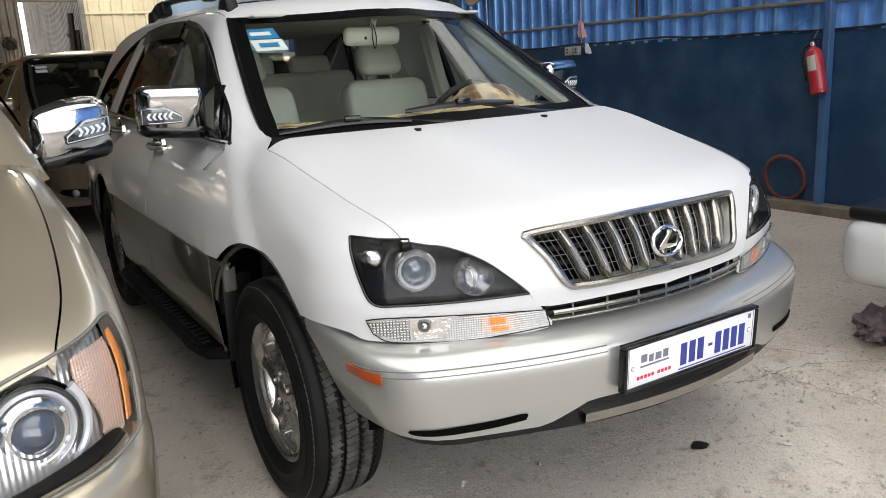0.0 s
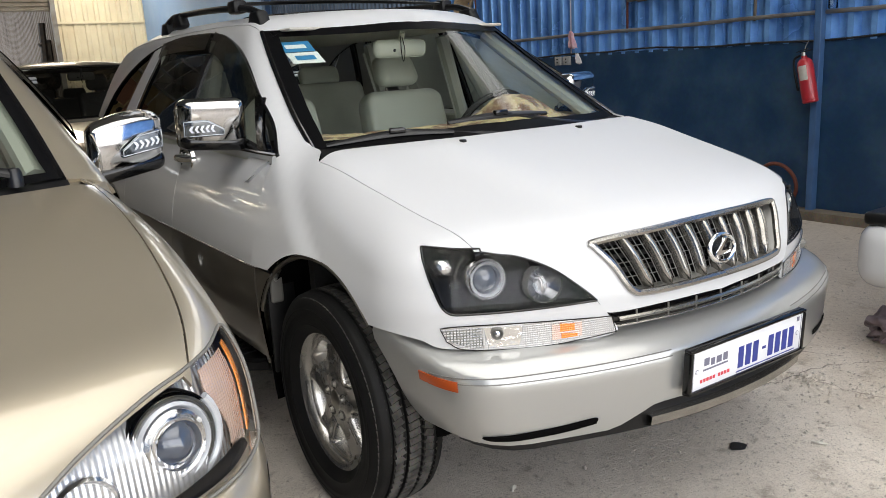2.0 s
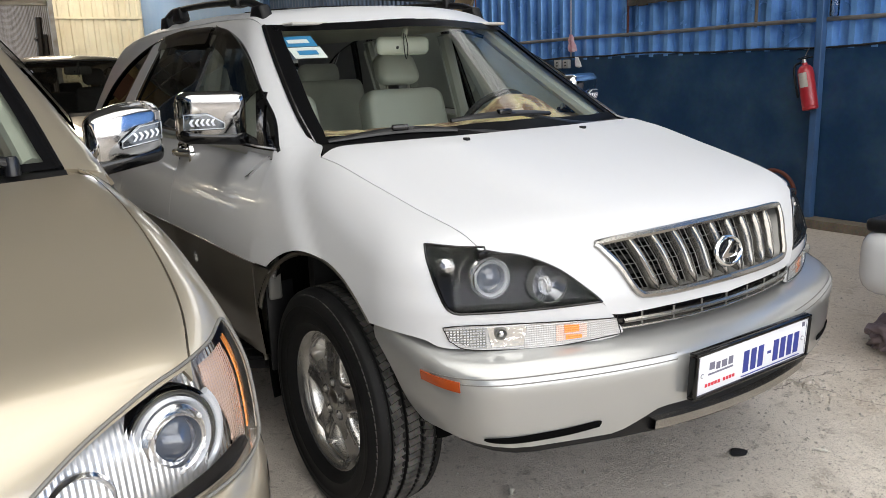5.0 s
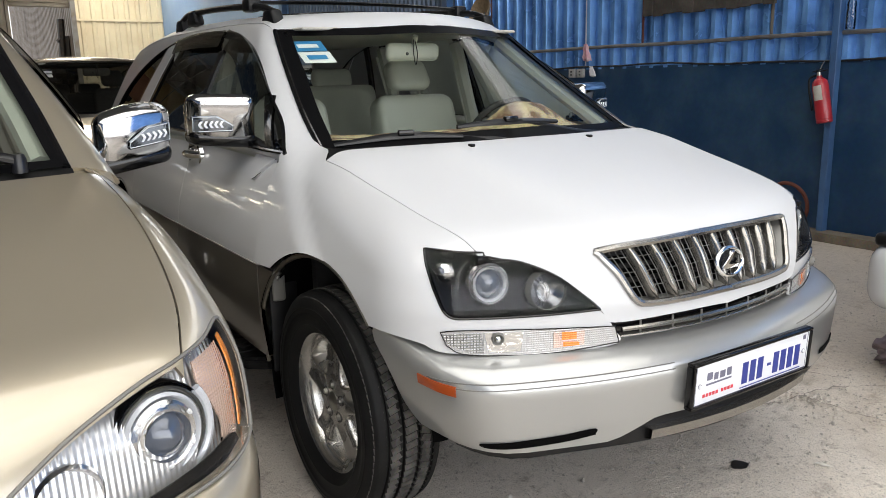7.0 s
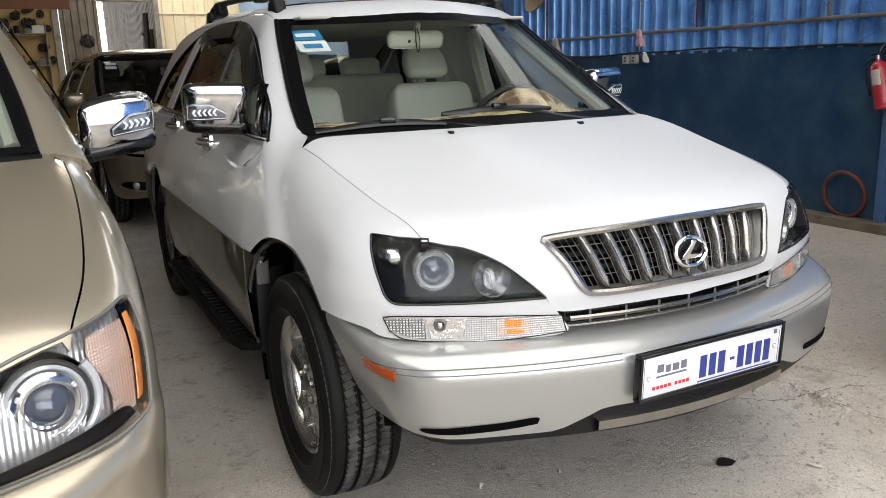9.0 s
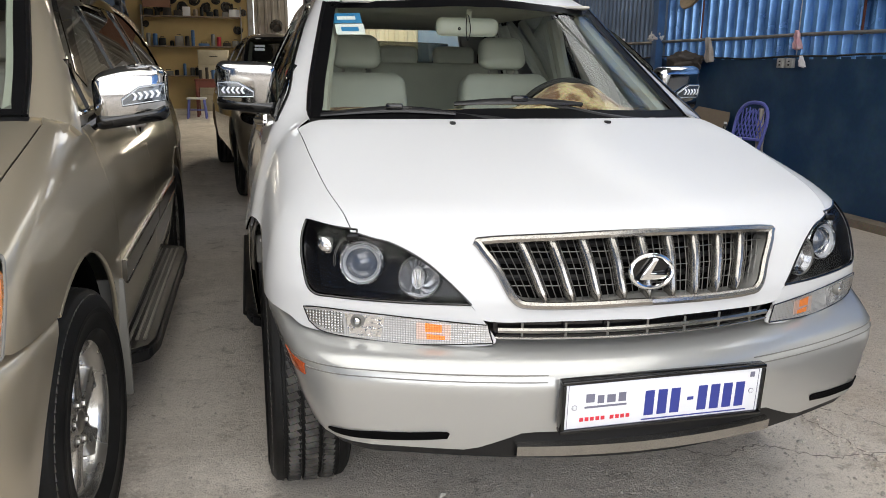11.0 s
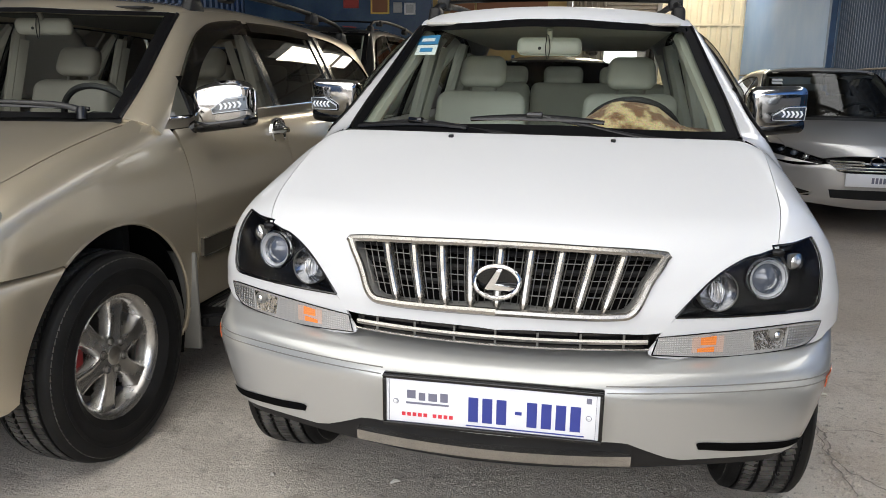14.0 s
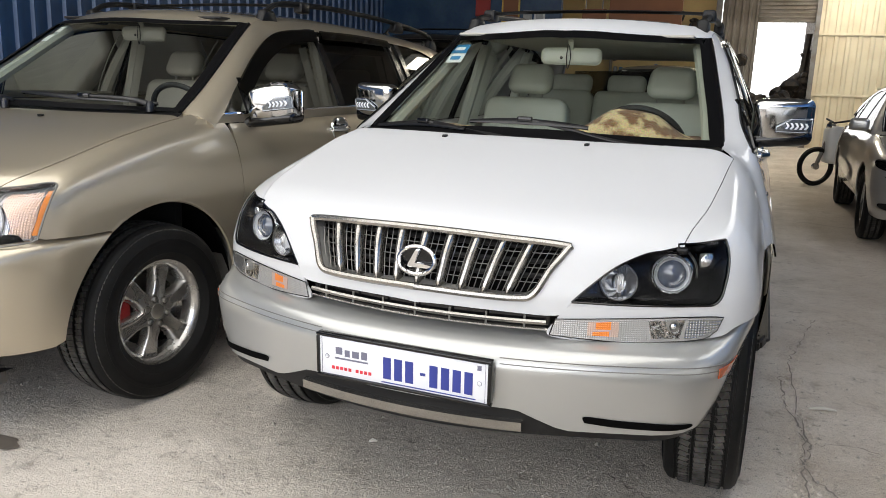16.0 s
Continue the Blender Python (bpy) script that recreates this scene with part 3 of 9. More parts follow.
# left wall and blue partition
sheet("wall_left", (WL, YF, 0), (0, 1, 0), (0, 0, 1), YB - YF, 5.2, 0.2, 0.035, BLUE_LEFT, label="dark blue ribbed sheet metal wall")
slab("wall_partition", WL, 12.0, 0, -2.7, 12.12, 5.2, BLUE_WALL, "dark blue painted partition wall", "wall")
# roof with openings left above the lamps
ROOF_Z = 5.0
# only the third follows from reflections; the others are added for the fill lamps
LIGHTS = ((-5.2, 2.4, -5.7, 0.9), (3.2, 4.04, 1.0, 10.0), (0.1, 0.8, 12.0, 17.0), (1.6, 3.9, 18.6, 21.4))   # x and y of the roof openings
_ends = [YF, *sorted(v for q in LIGHTS for v in q[2:]), YB]
for y0, y1 in zip(_ends, _ends[1:]):
    cut = [q for q in LIGHTS if q[2] <= y0 and q[3] >= y1]
    spans = [(WL, cut[0][0]), (cut[0][1], WX + 0.1)] if cut else [(WL, WX + 0.1)]
    for x0, x1 in spans:
        slab("ceiling", x0, y0, ROOF_Z, x1, y1, ROOF_Z + 0.05, ROOF_SHEET, "grey sheet metal roof seen from below", "ceiling")


def translucent(name, color):
    m = bpy.data.materials.new(name)
    m.use_nodes = True
    nt = m.node_tree
    nt.nodes.clear()
    o, t = nt.nodes.new("ShaderNodeOutputMaterial"), nt.nodes.new("ShaderNodeBsdfTranslucent")
    t.inputs[0].default_value = (*color, 1)
    nt.links.new(t.outputs[0], o.inputs[0])
    return m


ROOF_LIGHT = translucent("milky_roof_light", (0.75, 0.73, 0.66))
for x0, x1, y0, y1 in LIGHTS:
    slab("roof_light", x0, y0, ROOF_Z + 0.01, x1, y1, ROOF_Z + 0.02, ROOF_LIGHT, "milky translucent sheet in an unseen roof opening", "roof light")


def truss(y):
    t = thing("roof_truss", "grey steel lattice roof truss", "truss", group="roof trusses")
    bm = bmesh.new()
    for z in (4.4, 4.9):
        add_box(bm, WL, y - 0.03, z - 0.03, WX, y + 0.03, z + 0.03)
    part("chord", bm, STEEL, t)
    bm = bmesh.new()
    n = 16
    for i in range(n):
        x0 = WL + (WX - WL) * i / n
        x1 = WL + (WX - WL) * (i + 1) / n
        add_tube(bm, [(x0, y, 4.4 if i % 2 else 4.9), (x1, y, 4.9 if i % 2 else 4.4)], 0.02, seg=6)
    part("lattice", bm, STEEL, t)


for _y in (-4.5, -0.2, 4.0, 8.5, 14.0, 18.5):
    truss(_y)


for _y in np.arange(-6.4, 1.0, 0.82):
    t_ = thing("purlin", "grey steel roof purlin under the sheets", "purlin", group="roof purlins")
    box_part("beam", WL, _y - 0.035, 4.70, WX, _y + 0.035, 4.78, STEEL, t_, 0.004, 1)
for _x in (-4.6, -3.0, -1.4, 0.2, 1.8):
    t_ = thing("tie_rod", "thin steel roof tie rod", "tie rod", group="roof tie rods")
    tube_part("rod", [(_x, YF, 4.66), (_x, 1.0, 4.66)], 0.022, STEEL, t_, seg=8)


def post(x, y, w, d, h, label, material=BLUE_STEEL):
    t = thing("post", label, "post", pose(x, y, 0), group="wall posts", kind="structure")
    bm = bmesh.new()
    add_box(bm, -w / 2, -d / 2, 0, w / 2, d / 2, h, 0.004, 1)
    part("column", bm, material, t)
    bm = bmesh.new()
    add_box(bm, -w / 2 - 0.05, -d / 2 - 0.03, 0, w / 2 + 0.01, d / 2 + 0.03, 0.012)
    part("base_plate", bm, material, t)


post(WX - 0.05, 2.14, 0.07, 0.055, 5.0, "blue painted steel wall post with a hung extinguisher")
post(WX - 0.06, 7.45, 0.10, 0.12, 5.0, "blue painted steel wall post")
post(WX - 0.06, 13.0, 0.10, 0.16, 5.0, "blue and rust steel wall post")
sheet("wall_yard_side", (1.87, YB + 0.1, 0), (0.33, 20, 0), (0, 0, 1), 20.0, 5.6, 0.36, 0.05, mat("rusty_yard_sheet", (0.17, 0.14, 0.11), 0.6, 0.2, var=0.9, var_scale=1.1, var_color=(0.07, 0.045, 0.03), grain=0.3), label="rusty grey ribbed wall along the yard passage")
post(-0.7, YB - 0.1, 0.16, 0.16, 5.0, "grey steel post beside the shelves", STEEL)
post(1.84, YB - 0.1, 0.12, 0.14, 5.0, "rusty gate post", STEEL)

# ---- vehicles: wheels, seats and shared pieces ----


_wheels = {}


def wheel(parent, x, y, z, side, radius=0.355, width=0.225, rim_r=0.218, spokes=5, style="star", caliper=None, steer=0.0):
    """Tyre with grooved tread, alloy rim with spokes, hub cap and brake; side is +1 for the car's left."""
    w = new("wheel")
    w.parent = parent
    w.matrix_basis = pose(x, y, z, 0, 0, steer) @ pose(0, 0, 0, 0, 0, 0 if side > 0 else 180)
    key = (radius, width, rim_r, spokes, style, caliper)
    if key in _wheels:      # same meshes again, as objects of their own
        made = {_wheels[key]: w}
        for o in _wheels[key].children_recursive:
            made[o] = new(o.name.split(".")[0], o.data)
            made[o].parent = made[o.parent]
        return w
    _wheels[key] = w
    h = width / 2
    prof = [(rim_r, -h * 0.78), (rim_r + 0.02, -h * 0.92), (radius - 0.07, -h * 1.02), (radius - 0.03, -h * 0.97), (radius - 0.012, -h * 0.86)]
    tread = []
    for c in (-0.62, -0.22, 0.22, 0.62):
        tread += [(radius - abs(c) * 0.006, (c - 0.045) * h), (radius - 0.011, (c - 0.035) * h), (radius - 0.011, (c + 0.035) * h), (radius - abs(c) * 0.006, (c + 0.045) * h)]
    # moulded rings on the side wall
    mid_r = (rim_r + radius) / 2
    prof[2:2] = [(rim_r + 0.028, -h * 0.965), (rim_r + 0.031, -h * 0.985), (rim_r + 0.034, -h * 0.972), (mid_r + 0.012, -h * 1.01), (mid_r + 0.015, -h * 1.028), (mid_r + 0.018, -h * 1.014)]
    side_b = [(r, -a) for r, a in prof[::-1]]
    tyre = lathe_part("tyre", prof + [(radius - 0.008, -h * 0.82)] + tread + [(radius - 0.008, h * 0.82)] + side_b, RUBBER, w, seg=72)
    bm = bmesh.new()
    n = 96
    hl = math.pi * radius / n - 0.0016      # half a block
    for i in range(n):
        for c, wd in ((-0.80, 0.27), (-0.42, 0.28), (0.0, 0.31), (0.42, 0.28), (0.80, 0.27)):
            a = 2 * math.pi * (i + 0.5 * (c > 0)) / n
            m = Matrix.Rotation(a, 4, "X")
            shoulder = abs(c) > 0.7
            lip = 0.0035 - 0.001 * shoulder
            half = hl - 0.0012 * shoulder
            g = add_box(bm, (c - wd / 2) * h, -half, radius - 0.014 - 0.016 * shoulder, (c + wd / 2) * h, half, radius - 0.003 + lip - abs(c) * 0.006)
            if shoulder:        # the block falls away to the side wall
                for v in g:
                    if abs(v.co.x) > 0.85 * h:
                        v.co.z -= 0.0170
            bmesh.ops.transform(bm, matrix=m @ Matrix.Rotation((0.30 if not shoulder else 0.10) * (1 if c > 0 else -1 if c < 0 else 0.6), 4, "Z"), verts=g)
    part("tread", bm, TREAD, tyre)
    bm = bmesh.new()
    add_lathe(bm, [(rim_r - 0.006, -h * 0.7), (rim_r - 0.03, -h * 0.4), (rim_r - 0.03, h * 0.5), (rim_r - 0.012, h * 0.74), (rim_r + 0.008, h * 0.80), (rim_r + 0.010, h * 0.74), (rim_r + 0.002, h * 0.66)], seg=72)
    face = h * 0.52
    nt_, nr_ = 40 * spokes, 42
    rs = np.linspace(0.001, rim_r - 0.012, nr_)
    r_in, r_out = (0.086, rim_r - 0.026) if style == "star" else (0.072, rim_r - 0.022)
    grid, depth_ = [], []
    for r in rs:
        row, dep = [], []
        half_w = (0.038 + 0.10 * max(0, r - 0.13) + 0.25 * max(0, 0.11 - r)) if style == "star" else (0.025 + 0.16 * max(0, r - 0.12) + 0.15 * max(0, 0.10 - r))
        for j in range(nt_):
            a = 2 * math.pi * j / nt_
            near = (a / (2 * math.pi / spokes)) % 1.0 - 0.5         # from the middle of a window
            edge = r * math.sin(min(1.5, abs(abs(near) * 2 * math.pi / spokes - math.pi / spokes))) - half_w
            d_ = min(edge, r - r_in, r_out - r) if r > 0.03 else -0.1
            t = max(0.0, min(1.0, d_ / 0.020))
            lip = math.exp(-((d_ + 0.004) / 0.005) ** 2) * 0.0015
            groove = -0.006 * math.exp(-(edge + half_w) ** 2 / (half_w * 0.5) ** 2) * (r > 0.08) * (style == "star")
            x = face + 0.010 - 0.05 * r + lip + groove - 0.045 * t * t * (3 - 2 * t) + 0.012 * max(0, (r - rim_r + 0.04) / 0.04)
            row.append(bm.verts.new((x, r * math.cos(a + 0.3), r * math.sin(a + 0.3))))
            dep.append(d_)
        grid.append(row)
        depth_.append(dep)
    for i in range(nr_ - 1):
        for j in range(nt_):
            k = (j + 1) % nt_
            if max(depth_[i][j], depth_[i + 1][j], depth_[i][k], depth_[i + 1][k]) < 0.0165:
                bm.faces.new((grid[i][j], grid[i + 1][j], grid[i + 1][k], grid[i][k]))
    bmesh.ops.delete(bm, geom=[v for v in bm.verts if not v.link_faces], context="VERTS")
    rim = part("rim", bm, ALLOY, w, angle=50)
    for i in range(spokes):
        m = Matrix.Rotation(2 * math.pi * i / spokes - 0.3 - math.pi / 2 - math.pi / spokes * (style == "star"), 4, "X")
        lathe_part("lug_nut", [(0.001, face + 0.016), (0.008, face + 0.016), (0.010, face + 0.010), (0.0105, face - 0.004)], CHROME_SATIN, rim, seg=6, m=m @ Matrix.Translation((0, 0, 0.054)))
        lathe_part("nut_well", [(0.0135, face + 0.0075), (0.016, face + 0.010), (0.018, face + 0.005)], DISC, rim, seg=16, m=m @ Matrix.Translation((0, 0, 0.054)))
    lathe_part("hub_cap", [(0.001, face + 0.016), (0.024, face + 0.015), (0.032, face + 0.010), (0.034, face)], CHROME_SATIN, rim, seg=28)
    lathe_part("brake_disc", [(0.03, 0.0), (0.145, 0.0), (0.145, -0.02), (0.03, -0.02)], DISC, w, seg=40)
    if caliper is not None:
        bm = bmesh.new()
        add_box(bm, -0.04, -0.16, -0.07, 0.035, -0.10, 0.07, 0.012, 2)
        part("caliper", bm, caliper, w)
    return w


def seat(parent, x, y, z, material, lean=14, wide=0.50, head=True):
    """Front seat: cushion, backrest with bolsters, headrest on two posts."""
    s = new("seat")
    s.parent = parent
    s.matrix_basis = pose(x, y, z)
    bm = bmesh.new()
    add_box(bm, -wide / 2, -0.28, 0.0, wide / 2, 0.24, 0.16, 0.06, 4)
    part("cushion", bm, material, s)
    m = pose(0, 0.24, 0.12, -lean, 0, 0)
    bm = bmesh.new()
    g = add_box(bm, -wide / 2, -0.06, 0.0, wide / 2, 0.09, 0.655, 0.06, 5)
    for v in g:
        t = max(0, (v.co.z - 0.34) / 0.31)
        v.co.x *= 1 - 0.13 * t * t
        v.co.y -= 0.05 * (abs(v.co.x) / (wide / 2)) ** 4 * (v.co.y < 0)
    bmesh.ops.transform(bm, matrix=m, verts=bm.verts)
    back = part("backrest", bm, material, s)
    bm = bmesh.new()
    for sx in (-1, 1):
        add_tube(bm, [m @ Vector((sx * wide * 0.27, -0.064 - 0.02, 0.05)), m @ Vector((sx * wide * 0.25, -0.066, 0.3)), m @ Vector((sx * wide * 0.23, -0.061, 0.60))], 0.003, seg=6)
    part("seam", bm, DARK_TRIM if material is DARK_TRIM else TRIM_GREY, back)
    if head:
        bm = bmesh.new()
        g = add_box(bm, -0.122, -0.055, 0.678, 0.122, 0.055, 0.845, 0.05, 6)
        for v in g:
            v.co.y += 0.02 * (v.co.z - 0.74) / 0.1
            v.co.x *= 1 - 0.10 * max(0, (v.co.z - 0.74) / 0.1)
        bmesh.ops.transform(bm, matrix=m, verts=bm.verts)
        hr = part("headrest", bm, material, s)
        for sx in (-1, 1):
            bm = bmesh.new()
            add_tube(bm, [m @ Vector((sx * 0.065, 0.01, 0.56)), m @ Vector((sx * 0.065, 0.01, 0.69))], 0.007, seg=8)
            part("headrest_post", bm, CHROME_SATIN, hr)
    return s


def bench(parent, y, z, half, material):
    s = new("rear_bench")
    s.parent = parent
    s.matrix_basis = pose(0, y, z)
    bm = bmesh.new()
    add_box(bm, -half, -0.28, 0, half, 0.24, 0.16, 0.06, 3)
    part("cushion", bm, material, s)
    for i, (a, b) in enumerate(((-half, -0.2), (-0.195, half))):
        bm = bmesh.new()
        add_box(bm, a, -0.06, 0, b, 0.08, 0.585, 0.05, 3, m=pose(0, 0.24, 0.12, -18, 0, 0))
        part("backrest", bm, material, s)
    for x, w in ((-half * 0.56, 0.13), (0.0, 0.12), (half * 0.56, 0.13)):
        bm = bmesh.new()
        add_box(bm, x - w, -0.045, 0.572, x + w, 0.045, 0.69, 0.04, 4, m=pose(0, 0.24, 0.12, -18, 0, 0))
        part("headrest", bm, material, s)
    return s


def steering_wheel(parent, x, y, z, material=DARK_TRIM):
    m = pose(x, y, z, -62, 0, 0)
    bm = bmesh.new()
    pts = [m @ Vector((0.193 * math.cos(a), 0.193 * math.sin(a), 0)) for a in np.linspace(0, 2 * math.pi, 41)]
    add_tube(bm, pts, 0.014, seg=8, cap=False)
    bmesh.ops.remove_doubles(bm, verts=bm.verts, dist=0.0005)
    s = part("steering_wheel", bm, material, parent)
    bm = bmesh.new()
    add_box(bm, -0.085, -0.06, -0.02, 0.085, 0.055, 0.035, 0.025, 3, m=m)
    for sx in (-1, 1):
        add_box(bm, sx * 0.07, -0.02, -0.01, sx * 0.18, 0.02, 0.012, 0.006, 1, m=m)
    part("airbag_pad", bm, material, s)
    tube_part("column", [m @ Vector((0, 0, -0.01)), m @ Vector((0, 0, -0.25))], 0.035, material, s)
    return s


def cabin_mirror(parent, x, y, z, material):
    bm = bmesh.new()
    g = add_box(bm, -0.135, -0.02, -0.037, 0.135, 0.018, 0.037, 0.026, 3)
    bmesh.ops.transform(bm, matrix=pose(x, y, z, 8, 0, 4), verts=bm.verts)
    m = part("interior_mirror", bm, material, parent)
    tube_part("stalk", [(x, y - 0.01, z + 0.03), (x, y - 0.03, z + 0.065)], 0.012, material, m)
    lathe_part("mirror_knob", [(0.001, 0.004), (0.006, 0.003), (0.007, 0.0)], DARK_TRIM, m, seg=12, axis="y", m=Matrix.Translation((x - 0.04, y - 0.022, z - 0.008)) @ Matrix.Diagonal((1, -1, 1, 1)))
    tube_part("cord", smooth_line([(x - 0.01, y - 0.03, z + 0.05), (x - 0.014, y - 0.034, z - 0.01), (x - 0.006, y - 0.034, z - 0.055), (x + 0.004, y - 0.034, z - 0.01), (x - 0.004, y - 0.03, z + 0.045)], 4), 0.0022, DARK_TRIM, m, seg=5)
    return m


def door_mirror(parent, x, y, z, side, chrome=CHROME_SMOKE, arrows=True, dome=False):
    """Square chrome door mirror: shell, dark lower half, arrow lamp and mirror glass, on a foot."""
    mi = new("door_mirror")
    mi.parent = parent
    mi.matrix_basis = pose(x, y, z) @ Matrix.Diagonal((side, 1, 1, 1))
    bm = bmesh.new()
    g = add_box(bm, 0.0, -0.045, -0.09, 0.225, 0.06, 0.095, 0.036, 6)
    bmesh.ops.subdivide_edges(bm, edges=[e for e in bm.edges if abs(e.verts[0].co.x - e.verts[1].co.x) > 0.1], cuts=7)
    g = bm.verts[:]
    def shape(v):
        """Taper of the shell; a domed top that falls off at both ends, and a rising belly, where the mirror is of the rounded kind."""
        t = v.co.x / 0.235
        if dome:
            if v.co.z > 0:
                v.co.z *= 1.0 - 0.16 * max(0, 0.40 - t) ** 1.2 / 0.33 - 0.30 * max(0, t - 0.60) ** 1.5 / 0.25
            v.co.z += 0.034 * (t - 0.4)
            v.co.y += 0.025 * max(0, v.co.z / 0.09) ** 2 * (v.co.y < 0)
        else:
            v.co.z *= 1.0 - 0.06 * t
            v.co.z += 0.012 * t
    for v in g:
        t = v.co.x / 0.235
        v.co.y += 0.05 * t * t + 0.03 * max(0, -v.co.z / 0.085) * (v.co.y < 0)
        shape(v)
    part("shell", bm, chrome, mi, "polished chrome mirror shell")
    bm = bmesh.new()
    g = add_box(bm, 0.002, -0.052, -0.098, 0.225, 0.055, -0.042, 0.024, 3)
    for v in g:
        t = v.co.x / 0.235
        v.co.y += 0.05 * t * t + 0.022
        v.co.z += 0.022 * t if not dome else 0.034 * (t - 0.4)
    part("lower_shell", bm, GLOSSBLACK, mi, "dark lower mirror shell")
    bm = bmesh.new()
    g = add_box(bm, 0.02, 0.055, -0.07, 0.22, 0.066, 0.07, 0.01, 1)
    for v in g:
        v.co.y += 0.05 * (v.co.x / 0.235) ** 2
    part("mirror_glass", bm, CHROME, mi)
    def face_y(u, w):
        """Front of the shell at u outwards and w upwards."""
        y = -0.045 + 0.05 * (u / 0.235) ** 2 + 0.03 * max(0, -w / 0.085)
        if u > 0.189:
            y += 0.036 - math.sqrt(max(0.0, 0.036 ** 2 - (u - 0.189) ** 2))
        return y
    if arrows:
        rise = (lambda u: 0.034 * (u / 0.235 - 0.4)) if dome else (lambda u: 0.0)  # noqa: E731
        bm = bmesh.new()
        n_ = 14
        rows = []
        for i in range(n_ + 1):
            u = 0.09 + 0.130 * i / n_
            top = min(0.022, -0.012 + (u - 0.09) * 0.62)
            low = -0.031
            rows.append([bm.verts.new((u, face_y(u, w) - o, w + rise(u))) for w, o in ((low - 0.003, -0.004), (low, 0.0025), ((low + top) / 2, 0.003), (top, 0.0025), (top + 0.003, -0.004))])
        for p, q in zip(rows, rows[1:]):
            for j in range(4):
                bm.faces.new((p[j], q[j], q[j + 1], p[j + 1]))
        lamp = part("indicator_lamp", bm, ARROW_FIELD, mi, "clear arrow indicator lamp")
        edge = [(0.092, -0.029), (0.218, -0.029), (0.218, 0.020), (0.146, 0.020), (0.092, -0.013)]
        rim = []
        for (a, c), (e, g_) in zip(edge, edge[1:] + edge[:1]):
            rim += [(a + (e - a) * k / 6, c + (g_ - c) * k / 6) for k in range(6)]
        tube_part("lamp_rim", [(a, face_y(a, c) - 0.003, c + rise(a)) for a, c in rim + rim[:1]], 0.0014, LENS_MILK, lamp, seg=5, cap=False)
        bm = bmesh.new()
        for i in range(5):
            u = 0.130 + i * 0.017
            for s in (-1, 1):
                vs = [(u, 0), (u + 0.0085, 0), (u + 0.001, s * 0.012), (u - 0.0075, s * 0.012)]
                bm.faces.new([bm.verts.new((a, face_y(a, w) - 0.0045, w - 0.006 + rise(a))) for a, w in vs])
        part("arrow_mark", bm, ARROW_WHITE, lamp)
    bm = bmesh.new()
    add_tube(bm, [(0.02, 0.01, -0.07), (-0.03, 0.0, -0.10), (-0.075, -0.02, -0.115)], 0.02, seg=10, radii=[0.026, 0.022, 0.03])
    part("foot", bm, GLOSSBLACK, mi)
    return mi


WIPER_BLACK = mat("satin_wiper_black", (0.010, 0.010, 0.011), 0.3, 0, spec=0.45, var=0.3, var_scale=9)
LINER = mat("wheel_liner_black", (0.003, 0.003, 0.003), 0.95, 0, spec=0.05)
ARROW_FIELD = mat("dark_clear_lamp_field", (0.30, 0.34, 0.39), 0.12, 0.85, coat=1.0)
LENS_MILK = mat("milky_lamp_lens", (0.62, 0.66, 0.70), 0.12, 0.3, coat=1.0)
ARROW_WHITE = mat("white_arrow", (0.85, 0.88, 0.92), 0.4)


def roof_rail(parent, pts, r=0.015):
    """A raised rail on three feet."""
    rail = tube_part("roof_rail", smooth_line(pts, 8), r, PLASTIC, parent, radii=None, seg=10)
    for i in (0, len(pts) // 2, -1):
        p = Vector(pts[i])
        q = Vector(pts[1]) if i == 0 else Vector(pts[-2]) if i == -1 else p
        bm = bmesh.new()
        dy = 0.10 if i == 0 else -0.10 if i == -1 else 0.0
        add_box(bm, -0.026, -0.08, -0.06, 0.026, 0.08, 0.018, 0.018, 3)
        for v in bm.verts:
            if v.co.z > 0:
                v.co.y *= 0.62
            v.co.z -= 0
        bmesh.ops.transform(bm, matrix=Matrix.Translation((p.x, p.y + dy * 0.3, p.z - 0.005)), verts=bm.verts)
        part("rail_foot", bm, PLASTIC, rail)
    return rail


def crossbar(parent, y, z, half):
    """Flat roof bar between the two rails, with a clamp at each end."""
    bm = bmesh.new()
    add_tube(bm, [Vector((x, y, z - 0.012 * (x / half) ** 2)) for x in np.linspace(-half, half, 9)], 0.01, seg=8, radii=[(0.008, 0.03)] * 9, squash=(0, 0, 1))
    b = part("roof_crossbar", bm, PLASTIC, parent, "black roof bar across the rails")
    for s in (-1, 1):
        box_part("clamp", s * (half - 0.03), y - 0.045, z - 0.05, s * (half + 0.03), y + 0.045, z + 0.004, PLASTIC, b, 0.012, 2)


